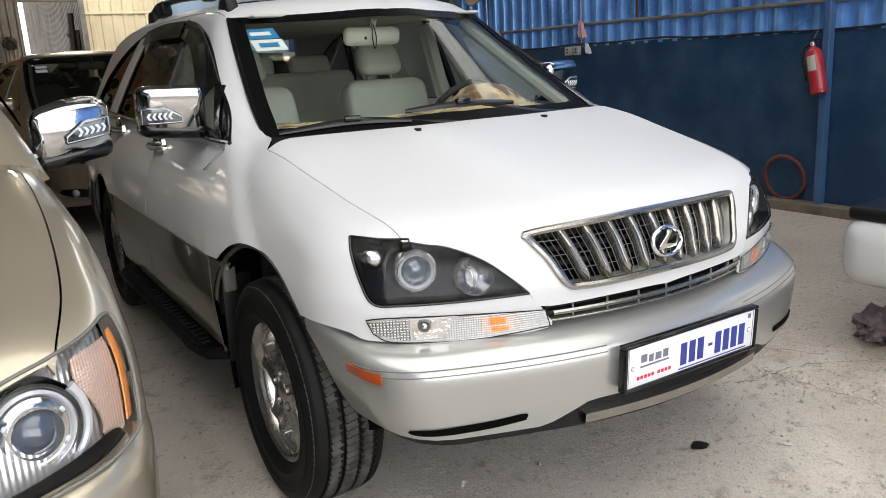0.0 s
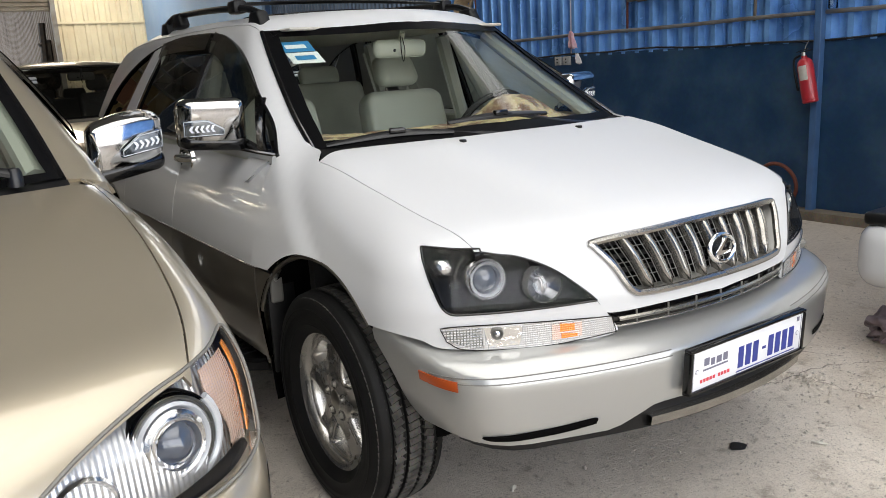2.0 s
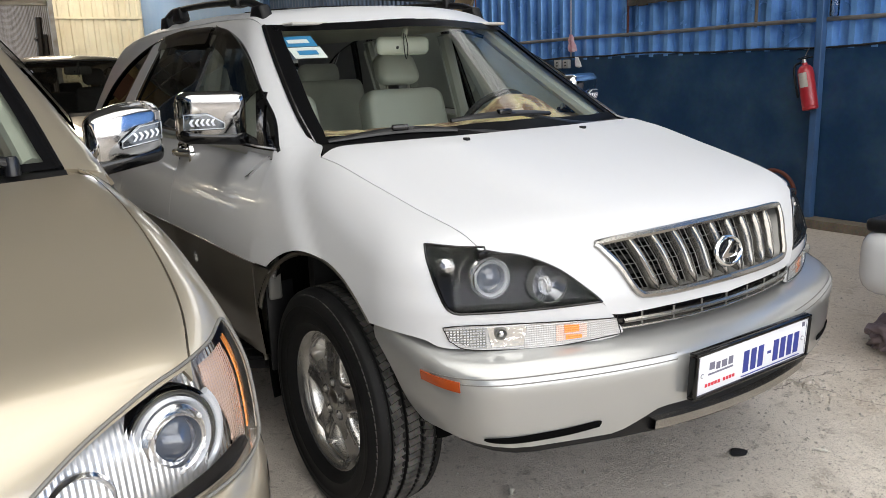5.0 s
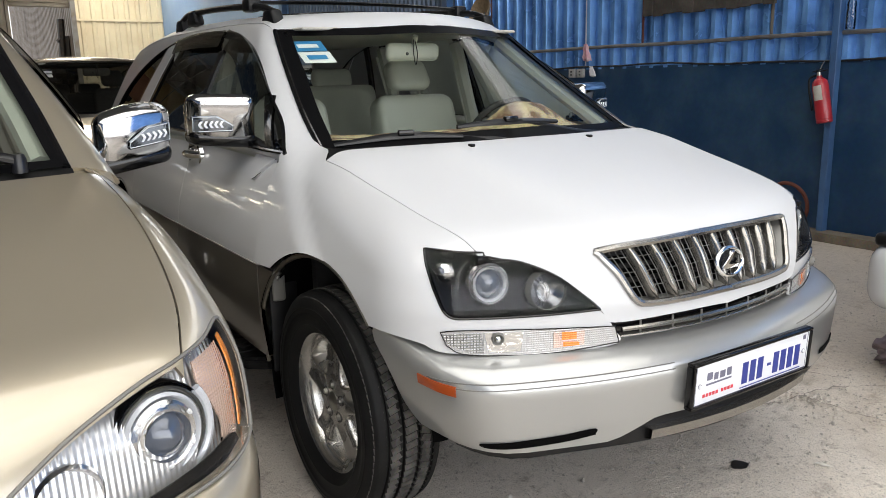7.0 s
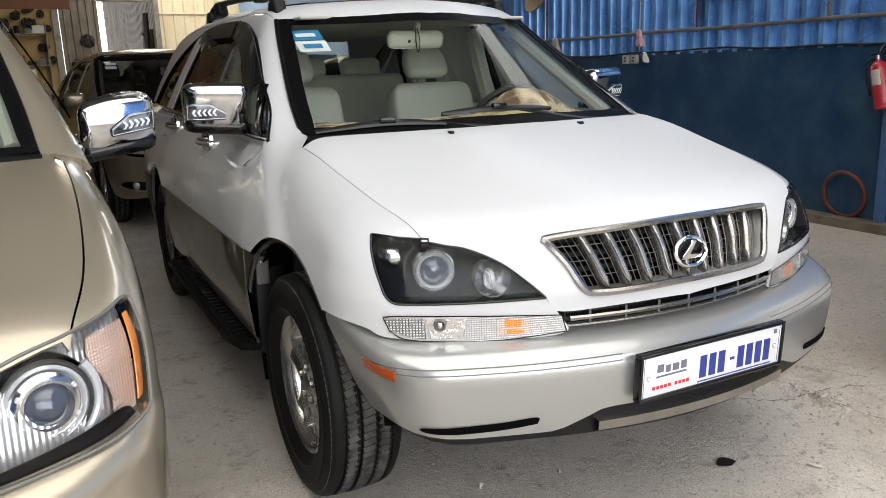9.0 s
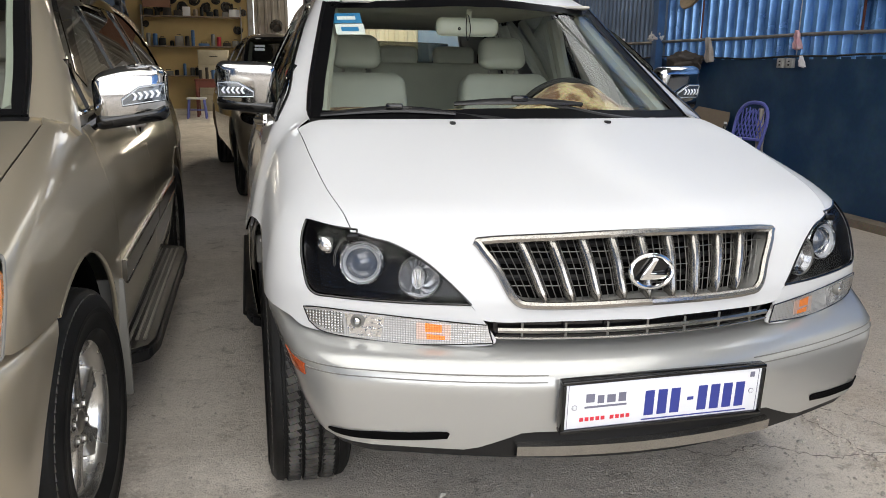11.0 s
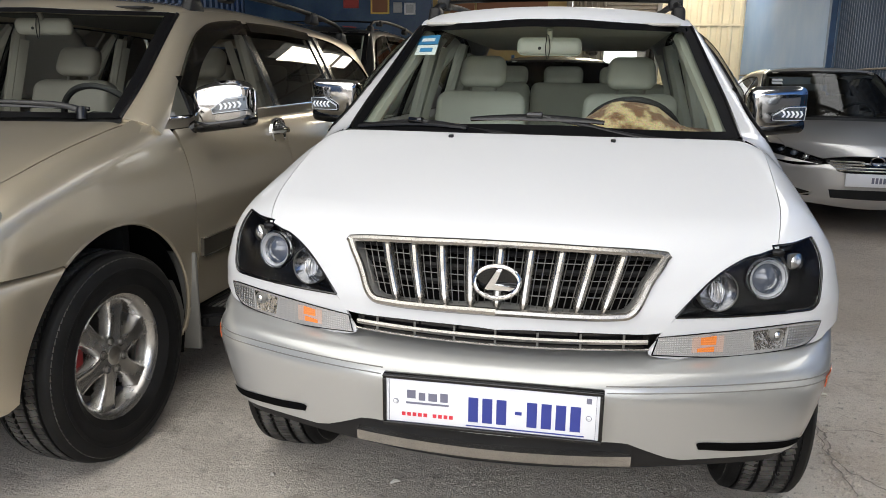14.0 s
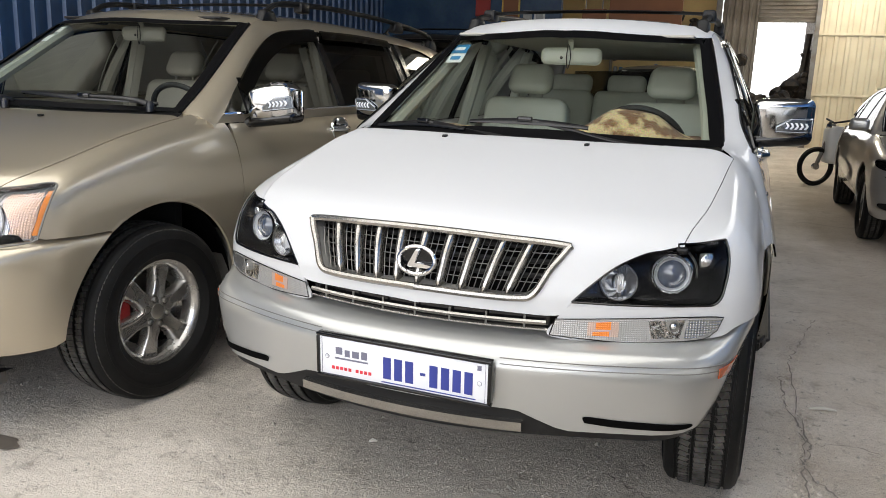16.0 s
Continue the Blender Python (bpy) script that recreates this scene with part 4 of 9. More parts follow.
def wiper(parent, pts, f, pivot=None, via=None):
    """Wiper arm with its flat jointed blade, lying on the glass."""
    line = onto(f, smooth_line(pts, 6), (0, 0.6, -0.8), back=0.4)
    nrm = grad(f, line)
    n = len(line)
    bm = bmesh.new()
    add_tube(bm, [Vector(p + q * 0.012) for p, q in zip(line, nrm)], 0.011, seg=8, squash=(0, -0.6, 0.8),
             radii=[(0.009 - 0.005 * abs(2 * i / (n - 1) - 1), 0.016 - 0.008 * abs(2 * i / (n - 1) - 1) ** 2) for i in range(n)])
    w = part("wiper", bm, WIPER_BLACK, parent, "black windscreen wiper")
    k = n // 2
    p1 = Vector(line[k] + nrm[k] * 0.022)
    p0 = Vector(pivot) if pivot else Vector(line[0]) + Vector((0, -0.05, 0.005))
    mid = [Vector(q) + Vector((0, -0.010, 0.006)) for q in via] if via else [p0.lerp(p1, 0.3) + Vector((0, 0, 0.012))]
    arm = smooth_line([tuple(q) for q in (p0, *mid, p1)], 5)
    tube_part("wiper_arm", [Vector(q) for q in arm], 0.009, WIPER_BLACK, w, seg=8, squash=(0, -0.6, 0.8), radii=[(0.010 - 0.004 * i / len(arm), 0.015 - 0.008 * i / len(arm)) for i in range(len(arm))])
    box_part("blade_joint", -0.028, -0.012, -0.009, 0.028, 0.012, 0.011, GLOSSBLACK, w, 0.005, 2, m=Matrix.Translation(p1) @ Matrix.Rotation(math.atan2(line[-1][1] - line[0][1], line[-1][0] - line[0][0]), 4, "Z"))
    lathe_part("pivot_cap", [(0.001, 0.016), (0.012, 0.014), (0.017, 0.004), (0.018, -0.03)], WIPER_BLACK, w, seg=14, axis="z", m=Matrix.Translation(p0))
    bm = bmesh.new()
    add_tube(bm, [Vector(p + q * 0.006) for p, q in zip(line, nrm)], 0.005, seg=6)
    part("blade", bm, GLOSSBLACK, w)
    return w


def bar_text(parent, m, w, h, material, bars, name="plate_mark"):
    """Unreadable writing as plain bars: (x, y, width, height) shares of the field."""
    for x, y, bw, bh in bars:
        bm = bmesh.new()
        add_box(bm, (x - 0.5) * w, (y - 0.5) * h, 0, (x + bw - 0.5) * w, (y + bh - 0.5) * h, 0.0012)
        bmesh.ops.transform(bm, matrix=m, verts=bm.verts)
        part(name, bm, material, parent)


def number_plate(parent, m, w=0.51, h=0.125, framed=True, blue=True):
    """White plate; its writing as plain bars."""
    bm = bmesh.new()
    add_box(bm, -w / 2 + 0.006, -h / 2 + 0.006, 0, w / 2 - 0.006, h / 2 - 0.006, 0.008, 0.004, 2)
    bmesh.ops.transform(bm, matrix=m, verts=bm.verts)
    pl = part("number_plate", bm, PLATE_WHITE, parent, "white number plate in a black frame" if framed else "white number plate")
    if framed:
        bm = bmesh.new()
        t = 0.009
        add_box(bm, -w / 2, -h / 2, -0.012, w / 2, -h / 2 + t, 0.014, 0.003, 2)
        add_box(bm, -w / 2, h / 2 - t, -0.012, w / 2, h / 2, 0.014, 0.003, 2)
        add_box(bm, -w / 2, -h / 2 + t, -0.012, -w / 2 + t, h / 2 - t, 0.014, 0.003, 2)
        add_box(bm, w / 2 - t, -h / 2 + t, -0.012, w / 2, h / 2 - t, 0.014, 0.003, 2)
        bmesh.ops.transform(bm, matrix=m, verts=bm.verts)
        part("plate_frame", bm, GLOSSBLACK, pl)
    m2 = m @ Matrix.Translation((0, 0, 0.008))
    if framed:
        bar_text(pl, m2, w, h, PLATE_GREY, [(0.03, 0.075, 0.94, 0.006), (0.03, 0.915, 0.94, 0.006), (0.03, 0.08, 0.0015, 0.84), (0.968, 0.08, 0.0015, 0.84), (0.925, 0.76, 0.022, 0.10)], "plate_line")
        for sx in (-1, 1):
            lathe_part("plate_screw", [(0.001, 0.004), (0.004, 0.0035), (0.0055, 0.0)], PLATE_WHITE, pl, seg=12, axis="z", m=m2 @ Matrix.Translation((sx * 0.438 * w, -0.02 * h, 0)))
            # grey ring painted as the shade round each screw head
            lathe_part("screw_shade", [(0.0055, 0.001), (0.0066, 0.0012), (0.0066, 0.0)], PLATE_GREY, pl, seg=12, axis="z", m=m2 @ Matrix.Translation((sx * 0.438 * w, -0.02 * h, 0)))
    if blue:
        bar_text(pl, m2, w, h, PLATE_BLUE, [(0.40 + i * 0.064 + 0.012 * (i > 2), 0.20, 0.045, 0.48) for i in range(3)] + [(0.612, 0.42, 0.03, 0.06)] + [(0.665 + i * 0.064, 0.20, 0.045, 0.48) for i in range(4)] + [(0.39, 0.11, 0.53, 0.022)])
        bar_text(pl, m2, w, h, PLATE_GREY, [(0.11, 0.45, 0.20, 0.035), (0.115, 0.56, 0.04, 0.16), (0.17, 0.53, 0.03, 0.15), (0.215, 0.53, 0.04, 0.15), (0.27, 0.53, 0.035, 0.17)])
        bar_text(pl, m2, w, h, PLATE_RED, [(0.09 + 0.0255 * i + 0.018 * (i > 4), 0.205, 0.017, 0.07) for i in range(9)])
    else:
        bar_text(pl, m2, w, h, PLATE_GREY, [(0.42 + i * 0.06, 0.3, 0.04, 0.4) for i in range(7)])
    return pl


def panel_line(f, pts, d):
    """Points set down on the surface along d."""
    return onto(f, smooth_line(pts, 6), d, back=0.6)


def arc(y, z, r, a0, a1, x, n=30):
    return np.array([(x, y + r * math.cos(radians(a)), z + r * math.sin(radians(a))) for a in np.linspace(a0, a1, n)])


def arch_lip(parent, f, y, z, r, a0, a1, material, side):
    """Rolled edge round a wheel opening, and the dark liner behind it."""
    line = onto(f, arc(y, z, r, a0, a1, 1.2) * (1, 1, 1), (-1, 0, 0), back=0.0) * (side, 1, 1)
    bm = bmesh.new()
    add_tube(bm, [Vector(p - np.array((side * 0.006, 0, 0))) for p in line], 0.008, seg=6)
    part("arch_lip", bm, material, parent)
    bm = bmesh.new()
    rings = []
    for a in [*np.linspace(-18, 128, 22), 132, 145, 158, 170, 178]:
        far = a > 130
        c, s = math.cos(radians(a)), math.sin(radians(a))
        rings.append([bm.verts.new((side * xx, y + rr * c, z + rr * s)) for xx, rr in (((0.76, r - 0.01), (0.74, r), (0.52, r + 0.0), (0.50, 0.02)) if far else ((0.864, r + 0.004), (0.82, r + 0.025), (0.52, r + 0.03), (0.50, 0.02)))])
    for p, q in zip(rings, rings[1:]):
        for i in range(3):
            bm.faces.new((p[i], p[i + 1], q[i + 1], q[i]))
    part("wheel_liner", bm, LINER, parent)


PILLAR_TRIM = mat("pillar_trim_fabric", (0.38, 0.395, 0.34), 0.85, 0, var=0.2, bump=0.15, bump_scale=500)


def suv(name, label, spec, m=None):
    """Body panels, glass, doors, wheels and seats of an estate or saloon car."""
    S = spec
    car = thing(name, label, "car", m)
    fb, fc = S["body"], S["cabin"]
    paint, lower = S["paint"], S["lower"]
    inside = S["leather"]

    def fu(p):
        return smin(fb(p), fc(p), 0.05)
    ar, (hy, hz), (ry, rz) = S["arch"], S.get("arch_c", S["hub"]), S["hub_rear"]
    shut = panel_line(fb, [(x, y, 1.0) for x, y in S["shut"]], (0, 0, -1))
    nose = onto(fb, smooth_line(S["nose"], 6), S.get("nose_dir", (0, 0.75, -0.66)), back=0.4)
    back = panel_line(fb, [(x, y, 1.1) for x, y in S["hood_rear"]], (0, 0, -1))
    # bonnet, with the grille opening cut out of its nose where there is one
    half = np.vstack([nose[::-1], shut[1:], back[1:]])   # from the centre below round to the centre behind
    hole = S.get("hole")
    if hole is not None:
        h = onto(fb, smooth_line(hole, 6), (0, 0.9, -0.44), back=0.4)
        c_half = np.vstack([half, h[::-1]])              # a half bonnet round its share of the opening
        lines = [c_half, (c_half * (-1, 1, 1))[::-1]]
    else:
        lines = np.vstack([half, (half * (-1, 1, 1))[::-1]])
    patch("bonnet", fb, lines, (0, 0.6, -0.8), S.get("top_paint", paint), car, step=0.03, inset=0.0018 if hole is None else 0.0, thick=0.008)
    fw = fu if S.get("blend") else fb
    # wings
    dz = S["clad"]
    dg = S["doors"]
    down = [(0.95, dg[0] + o, z) for o, z in S["door_edge"]]
    dline = onto(fb, smooth_line(down, 6), (-1, 0, -0.12), back=0.6)
    a_hi = math.degrees(math.asin(min(1, (dz - hz) / ar)))
    wing_top = np.vstack([shut, onto(fw, smooth_line([tuple(shut[-1]), *S["wing_back"], tuple(dline[0])], 5), (-0.7, 0, -0.7), back=0.5)[1:]])
    a_front = math.degrees(math.asin((S["bumper_z"] - hz) / ar))
    fr = onto(fb, arc(hy, hz, ar, a_hi, 180 - a_front, 1.0), (-1, 0, 0), back=0.5)
    low = onto(fb, smooth_line([tuple(dline[-1]), tuple(fr[0])], 6), (-1, 0, 0), back=0.5)
    edge = onto(fb, smooth_line([tuple(fr[-1]), *S["wing_front"]], 6), (-0.7, 0.6, -0.3), back=0.5)
    lamp = S["lamp_outer"]
    lampl = onto(fb, smooth_line(lamp, 6), (-0.5, 0.8, -0.3), back=0.5)
    wing = np.vstack([wing_top, dline[1:], low[1:], fr[1:], edge[1:], lampl])
    for side in (False, True):
        patch("wing", fw, wing, (-0.72, 0.42, -0.5), paint, car, step=0.03, inset=0.0018, thick=0.006, mirror=side)
    # doors, rear quarters and lower cladding
    belt = S["belt"]

    def side_panel(nm, y0, y1, z0, mtl, arch_c=None, top=belt, e0=None, e1=None, parent=car):
        up = [(1.0, y, float(top(y))) for y in np.linspace(y0, y1, 8)]
        dn = [(1.0, y, z0) for y in np.linspace(y1, y0, 8)]
        if arch_c is not None:
            ay, az, rr = arch_c
            k = math.degrees(math.asin((z0 - az) / rr))
            if y0 < ay - rr * 0.9 and y1 > ay + rr * 0.9:
                dn = [(1.0, y1, z0)] + [tuple(p) for p in arc(ay, az, rr, k, 180 - k, 1.0, 24)] + [(1.0, y0, z0)]
            elif y1 > ay:      # arch at the rear lower corner of the panel
                pass
        line = np.array([*up, *dn])
        outp = []
        for sd in (False, True):
            outp.append(patch(nm, fb, line, (-1, 0, -0.10), mtl, parent, step=0.05, inset=0.0018, mirror=sd))
        return outp
    rarch = (ry, rz, ar)
    for i in range(2):
        y0, y1 = dg[i], dg[i + 1]
        if y1 > ry - ar:
            side_panel("door", y0, min(y1, ry - ar * 0.72), dz, paint)
        else:
            side_panel("door", y0, y1, dz, paint)
    y2 = min(dg[2], ry - ar * 0.72)
    # quarter panel over the rear arch
    k = math.degrees(math.asin((dz - rz) / ar))
    up = [(1.0, y, float(belt(y))) for y in np.linspace(y2, S["tail"] - 0.12, 8)]
    q = np.array([*up, (1.0, S["tail"] - 0.10, dz), *[tuple(p) for p in arc(ry, rz, ar, k, 180 - k, 1.0, 24)], (1.0, y2, dz)])
    both("quarter_panel", fb, q, (-1, 0, -0.1), paint, car, step=0.05)
    zc = S["sill"]
    yc0, yc1 = hy + ar * 0.98, ry - ar * 0.98
    if S.get("cladding", True):
        for i, (y0, y1) in enumerate(((dg[0], dg[1]), (dg[1], yc1))):
            ln = np.array([(1.0, y0, dz - 0.002), (1.0, y1, dz - 0.002), (1.0, y1, zc), (1.0, y0, zc)])
            both("door_cladding", fb, outline(*[ln[[j, (j + 1) % 4]] for j in range(4)]), (-1, 0, 0), lower, car, lift=0.006, step=0.06)
    ln = np.array([(1.0, hy + ar * math.cos(radians(a_hi)), dz - 0.002), (1.0, dg[0], dz - 0.002), (1.0, dg[0], zc), (1.0, hy + ar, zc), *[tuple(p) for p in arc(hy, hz, ar, 0, a_hi, 1.0, 10)][::1]])
    both("wing_cladding", fb, ln, (-1, 0, 0), lower, car, step=0.05, lift=0.004)
    ln = np.array([*[tuple(p) for p in arc(ry, rz, ar, k, 0, 1.0, 10)], (1.0, ry + ar, zc + 0.03), (1.0, S["tail"] - 0.1, zc + 0.05), (1.0, S["tail"] - 0.1, dz - 0.002)])
    both("rear_cladding", fb, ln, (-1, 0, 0), lower, car, step=0.05)
    for side in (1, -1):
        arch_lip(car, fb, hy, hz, ar, 0 if S["sill"] > 0.3 else -10, 180 - a_front, paint if not S.get("cladding", True) else lower, side)
        arch_lip(car, fb, ry, rz, ar, -5, 185, lower, side)
    # underbody
    bm = bmesh.new()
    add_box(bm, -0.74, hy + 0.42, 0.24, 0.74, S["tail"] - 0.25, 0.36, 0.02, 1)
    add_box(bm, -0.46, hy - 0.34, 0.3, 0.46, S["ws_base"] - 0.02, 0.66, 0.05, 2)
    part("underbody", bm, DARK_TRIM, car)
    # roof, side frames and glass
    ws, wsl = S["ws_bottom"], S["ws_side"]
    wb = onto(fc, smooth_line(ws, 6), (0, 0.7, -0.7), back=0.4)
    wl = onto(fc, smooth_line(wsl, 6), (-0.3, 0.6, -0.7), back=0.4)
    wt = onto(fc, smooth_line(S["ws_top"], 6), (0, 0.6, -0.8), back=0.4)
    halfw = np.vstack([wb, wl[1:], wt[1:]])
    ring = np.vstack([halfw, (halfw * (-1, 1, 1))[::-1][1:-1]])
    w_ob = patch("windscreen", fc, ring, (0, 0.7, -0.7), S.get("ws_pane", WS_GLASS), car, step=0.05, inset=0.003, thick=0.004)
    w_ob.visible_shadow = False
    # black printed border of the windscreen
    e = S["frit"]
    cen = ring.mean(0)
    inner = ring.copy()
    d = cen - ring
    up_ = np.clip((ring[:, 2:] - S["ws_top"][0][2] + 0.05) / 0.05, 0, 1)
    inner = ring + d / np.linalg.norm(d, axis=1, keepdims=True) * e * (1 - up_) + np.array((0, -0.80, -0.60)) * e * 0.95 * up_ - np.array((1, 0, 0)) * np.sign(ring[:, :1]) * e * 0.8 * up_ * (np.abs(ring[:, :1]) > abs(S["ws_top"][0][0]) - 0.012)
    strip = [onto(fc, ring * (1 - u) + inner * u, (0, 0.7, -0.7), back=0.4) for u in (-0.04, 0.0, 0.35, 0.7, 1.0)]
    strip = [q + grad(fc, q) * 0.005 for q in strip]
    kk = len(ring)
    bf = [(r_ * kk + a, r_ * kk + (a + 1) % kk, (r_ + 1) * kk + (a + 1) % kk, (r_ + 1) * kk + a) for r_ in range(4) for a in range(kk)]
    mesh_ob("windscreen_border", np.vstack(strip), bf, PRINT_BLACK, w_ob)
    for sd in (1, -1):
        tube_part("windscreen_trim", [Vector(p) for p in wl * (sd, 1, 1)], 0.010, GLOSSBLACK, w_ob, seg=8)
        tube_part("header_trim", [Vector(p) + Vector((0, 0, 0.002)) for p in wt * (sd, 1, 1)], 0.004, S.get("header", GLOSSBLACK), w_ob, seg=6)
    rl = onto(fc, smooth_line(S["roof_line"], 6), (-0.2, 0, -1), back=0.4)
    rb = onto(fc, smooth_line(S["roof_rear"], 6), (0, -0.3, -1), back=0.4)
    halfr = np.vstack([wt[::-1], rl[1:], rb[1:]])
    ringr = np.vstack([halfr, (halfr * (-1, 1, 1))[::-1][1:-1]])
    patch("roof", fc, ringr, (0, 0.15, -1), S.get("top_paint", paint), car, step=0.06, inset=0.001, thick=0.02)
    dlo_t = onto(fc, smooth_line(S["dlo_top"], 6), (-1, 0, -0.25), back=0.4)     # from front bottom over the top to rear bottom
    rear_e = onto(fc, smooth_line(S["d_rear"], 6), (-0.8, -0.5, -0.2), back=0.4)
    foot = onto(fc, np.array([S["frame_foot"]]), (-0.8, 0.3, 0), back=0.4)
    frame_line = np.vstack([wl, rl[1:], rear_e[1:], dlo_t[::-1], foot])
    both("side_frame", fu if S.get("blend") else fc, frame_line, (-0.85, 0.12, -0.5), paint, car, step=0.035, inset=0.0, thick=0.02, lift=-0.002 if S.get("blend") else 0.0)
    # side panes between black pillars
    cuts = S["pillars"]
    bel = lambda y: float(S["dlo_low"](y))  # noqa: E731
    bel_x = lambda y: float(onto(fc, np.array([(1.0, y, bel(y))]), (-1, 0, 0), back=0.2)[0, 0])  # noqa: E731
    top_fn = lambda y: np.interp(y, dlo_t[:, 1], dlo_t[:, 2])  # noqa: E731
    top_x = lambda y: np.interp(y, dlo_t[:, 1], dlo_t[:, 0])  # noqa: E731
    lean = S.get("lean", (0.0,) * len(cuts))
    ys = [dlo_t[0, 1], *cuts, dlo_t[-1, 1]]
    for i in range(len(ys) - 1):
        y0, y1 = ys[i] + 0.02 * (i > 0), ys[i + 1] - 0.02 * (i < len(ys) - 2)
        ya, yb = y0 + (lean[i - 1] if i else 0.0), y1 + (lean[i] if i < len(cuts) else 0.0)
        n = 12
        upl = [(float(top_x(y)), y, float(top_fn(y)) + 0.004) for y in np.linspace(y0, y1, n)]
        dnl = [(bel_x(y), y, bel(y)) for y in np.linspace(yb, ya, n)]
        g = S["panes"][i]
        for sd in (False, True):
            solid = g is paint
            ob = patch("rear_pillar" if solid else "side_window", fc, np.array(upl + dnl), (-1, 0, -0.25), g, car, step=0.08, inset=0.0, thick=0.004, lift=0.003 if solid else -0.006, mirror=sd)
            ob.visible_shadow = solid
    for y, ln_ in zip(cuts, lean):
        zt, zb = float(top_fn(y)), bel(y)
        xt = float(top_x(y))
        ln = np.array([(xt, y - 0.03, zt + 0.0), (xt, y + 0.03, zt), (bel_x(y), y + 0.03 + ln_, zb), (bel_x(y), y - 0.03 + ln_, zb)])
        both("window_pillar", fc, outline(*[ln[[j, (j + 1) % 4]] for j in range(4)]), (-1, 0, -0.25), GLOSSBLACK, car, step=0.1, inset=0, lift=0.001)
    # belt moulding
    for side in (1, -1):
        yy = np.linspace(dlo_t[0, 1], dlo_t[-1, 1], 20)
        ln = onto(fc, np.array([(1.0, y, bel(y)) for y in yy]), (-1, 0, 0), back=0.2)
        bm = bmesh.new()
        add_tube(bm, [Vector(p) * 1 if side > 0 else Vector((-p[0], p[1], p[2])) for p in ln], 0.007, seg=6)
        part("belt_moulding", bm, S.get("moulding", GLOSSBLACK), car)
    # shoulder between belt and glass, rear wall and tailgate glass
    bm = bmesh.new()
    part_rows = []
    for y in np.linspace(S["ws_base"] + 0.1, S["tail"] - 0.2, 24):
        a = onto(fb, np.array([(1.0, y, float(belt(y)))]), (-1, 0, -0.1), back=0.2)[0]
        b = onto(fc, np.array([(1.0, y, float(S["dlo_low"](y)) - 0.002)]), (-1, 0, 0), back=0.2)[0]
        part_rows.append((a, b))
    for side in (1, -1):
        prev = None
        for a, b in part_rows:
            cur = [bm.verts.new((side * (a[0] - 0.004), a[1], a[2] + 0.002)), bm.verts.new((side * (b[0] - 0.003), b[1], b[2]))]
            if prev:
                bm.faces.new((prev[0], cur[0], cur[1], prev[1]))
            prev = cur
    part("shoulder", bm, paint, car)
    ty = S["tail"]
    ln = np.array([(0.86, ty, 0.45), (0.84, ty, 1.06), (-0.84, ty, 1.06), (-0.86, ty, 0.45)])
    patch("tailgate", fb, outline(*[ln[[j, (j + 1) % 4]] for j in range(4)]), (0, -1, -0.05), paint, car, step=0.08)
    rg = S["rear_glass"]
    rgl = np.array([(rg[0], ty, rg[1]), (rg[2], ty, rg[3]), (-rg[2], ty, rg[3]), (-rg[0], ty, rg[1])])
    rgp = outline(*[rgl[[j, (j + 1) % 4]] for j in range(4)])
    ob = patch("rear_window", fc, rgp, (0, -1, -0.35), S.get("rear_pane", S["panes"][-1]), car, step=0.08, thick=0.004, lift=-0.004)
    ob.visible_shadow = False
    # cabin inside
    y0 = S["ws_base"]
    bm = bmesh.new()
    hw = S["inner"]
    add_box(bm, -hw, y0 + 0.1, 0.36, hw, ty - 0.15, 0.40)
    part("cabin_floor", bm, DARK_TRIM, car)
    for side in (1, -1):
        bm = bmesh.new()
        add_box(bm, side * (hw - 0.02), dg[0] + 0.12, 0.38, side * hw, ty - 0.3, S["dlo_low"](2.0) - 0.02, 0.008, 1)
        part("door_lining", bm, S["trim"], car)
        for cut in [*cuts][1:3]:
            zt = float(top_fn(cut))
            x0 = float(onto(fc, np.array([(1.0, cut, zt - 0.05)]), (-1, 0, -0.25), back=0.4)[0, 0])
            x1 = float(onto(fc, np.array([(1.0, cut, 1.12)]), (-1, 0, -0.25), back=0.4)[0, 0])
            tube_part("pillar_lining", [(side * (x1 - 0.075), cut, 0.95), (side * (x0 - 0.075), cut, zt - 0.035)], 0.035, S["trim"], car, seg=8)
            bm = bmesh.new()
            add_tube(bm, [(side * (x1 - 0.13), cut - 0.01, 0.6), (side * (x1 - 0.13), cut - 0.01, 0.98), (side * (x0 - 0.125), cut - 0.03, zt - 0.09)], 0.02, seg=6, radii=[(0.022, 0.003)] * 3)
            part("seat_belt", bm, S["trim"], car)
        al = wl[:, :] * (side, 1, 1)
        bm = bmesh.new()
        add_tube(bm, [Vector(p) + Vector((-side * 0.045, 0.035, -0.02)) for p in al[1:-1:2]], 0.03, seg=8)
        part("a_pillar_lining", bm, PILLAR_TRIM, car)
    bm = bmesh.new()
    zz = S["roof_in"]
    add_box(bm, -0.52, S["roof_y0"], zz - 0.012, 0.52, ty - 0.55, zz, 0.005, 1)
    part("headliner", bm, S.get("liner", HEADLINER), car)
    # dashboard: a rounded shelf under the windscreen
    bm = bmesh.new()
    dx = hw - 0.03
    zd = S["dash_z"]
    prof = [(y0 + 0.02, zd - 0.03), (y0 + 0.18, zd), (y0 + 0.42, zd + 0.012), (y0 + 0.52, zd - 0.01), (y0 + 0.56, zd - 0.08), (y0 + 0.50, zd - 0.30), (y0 + 0.46, 0.45)]
    rows = []
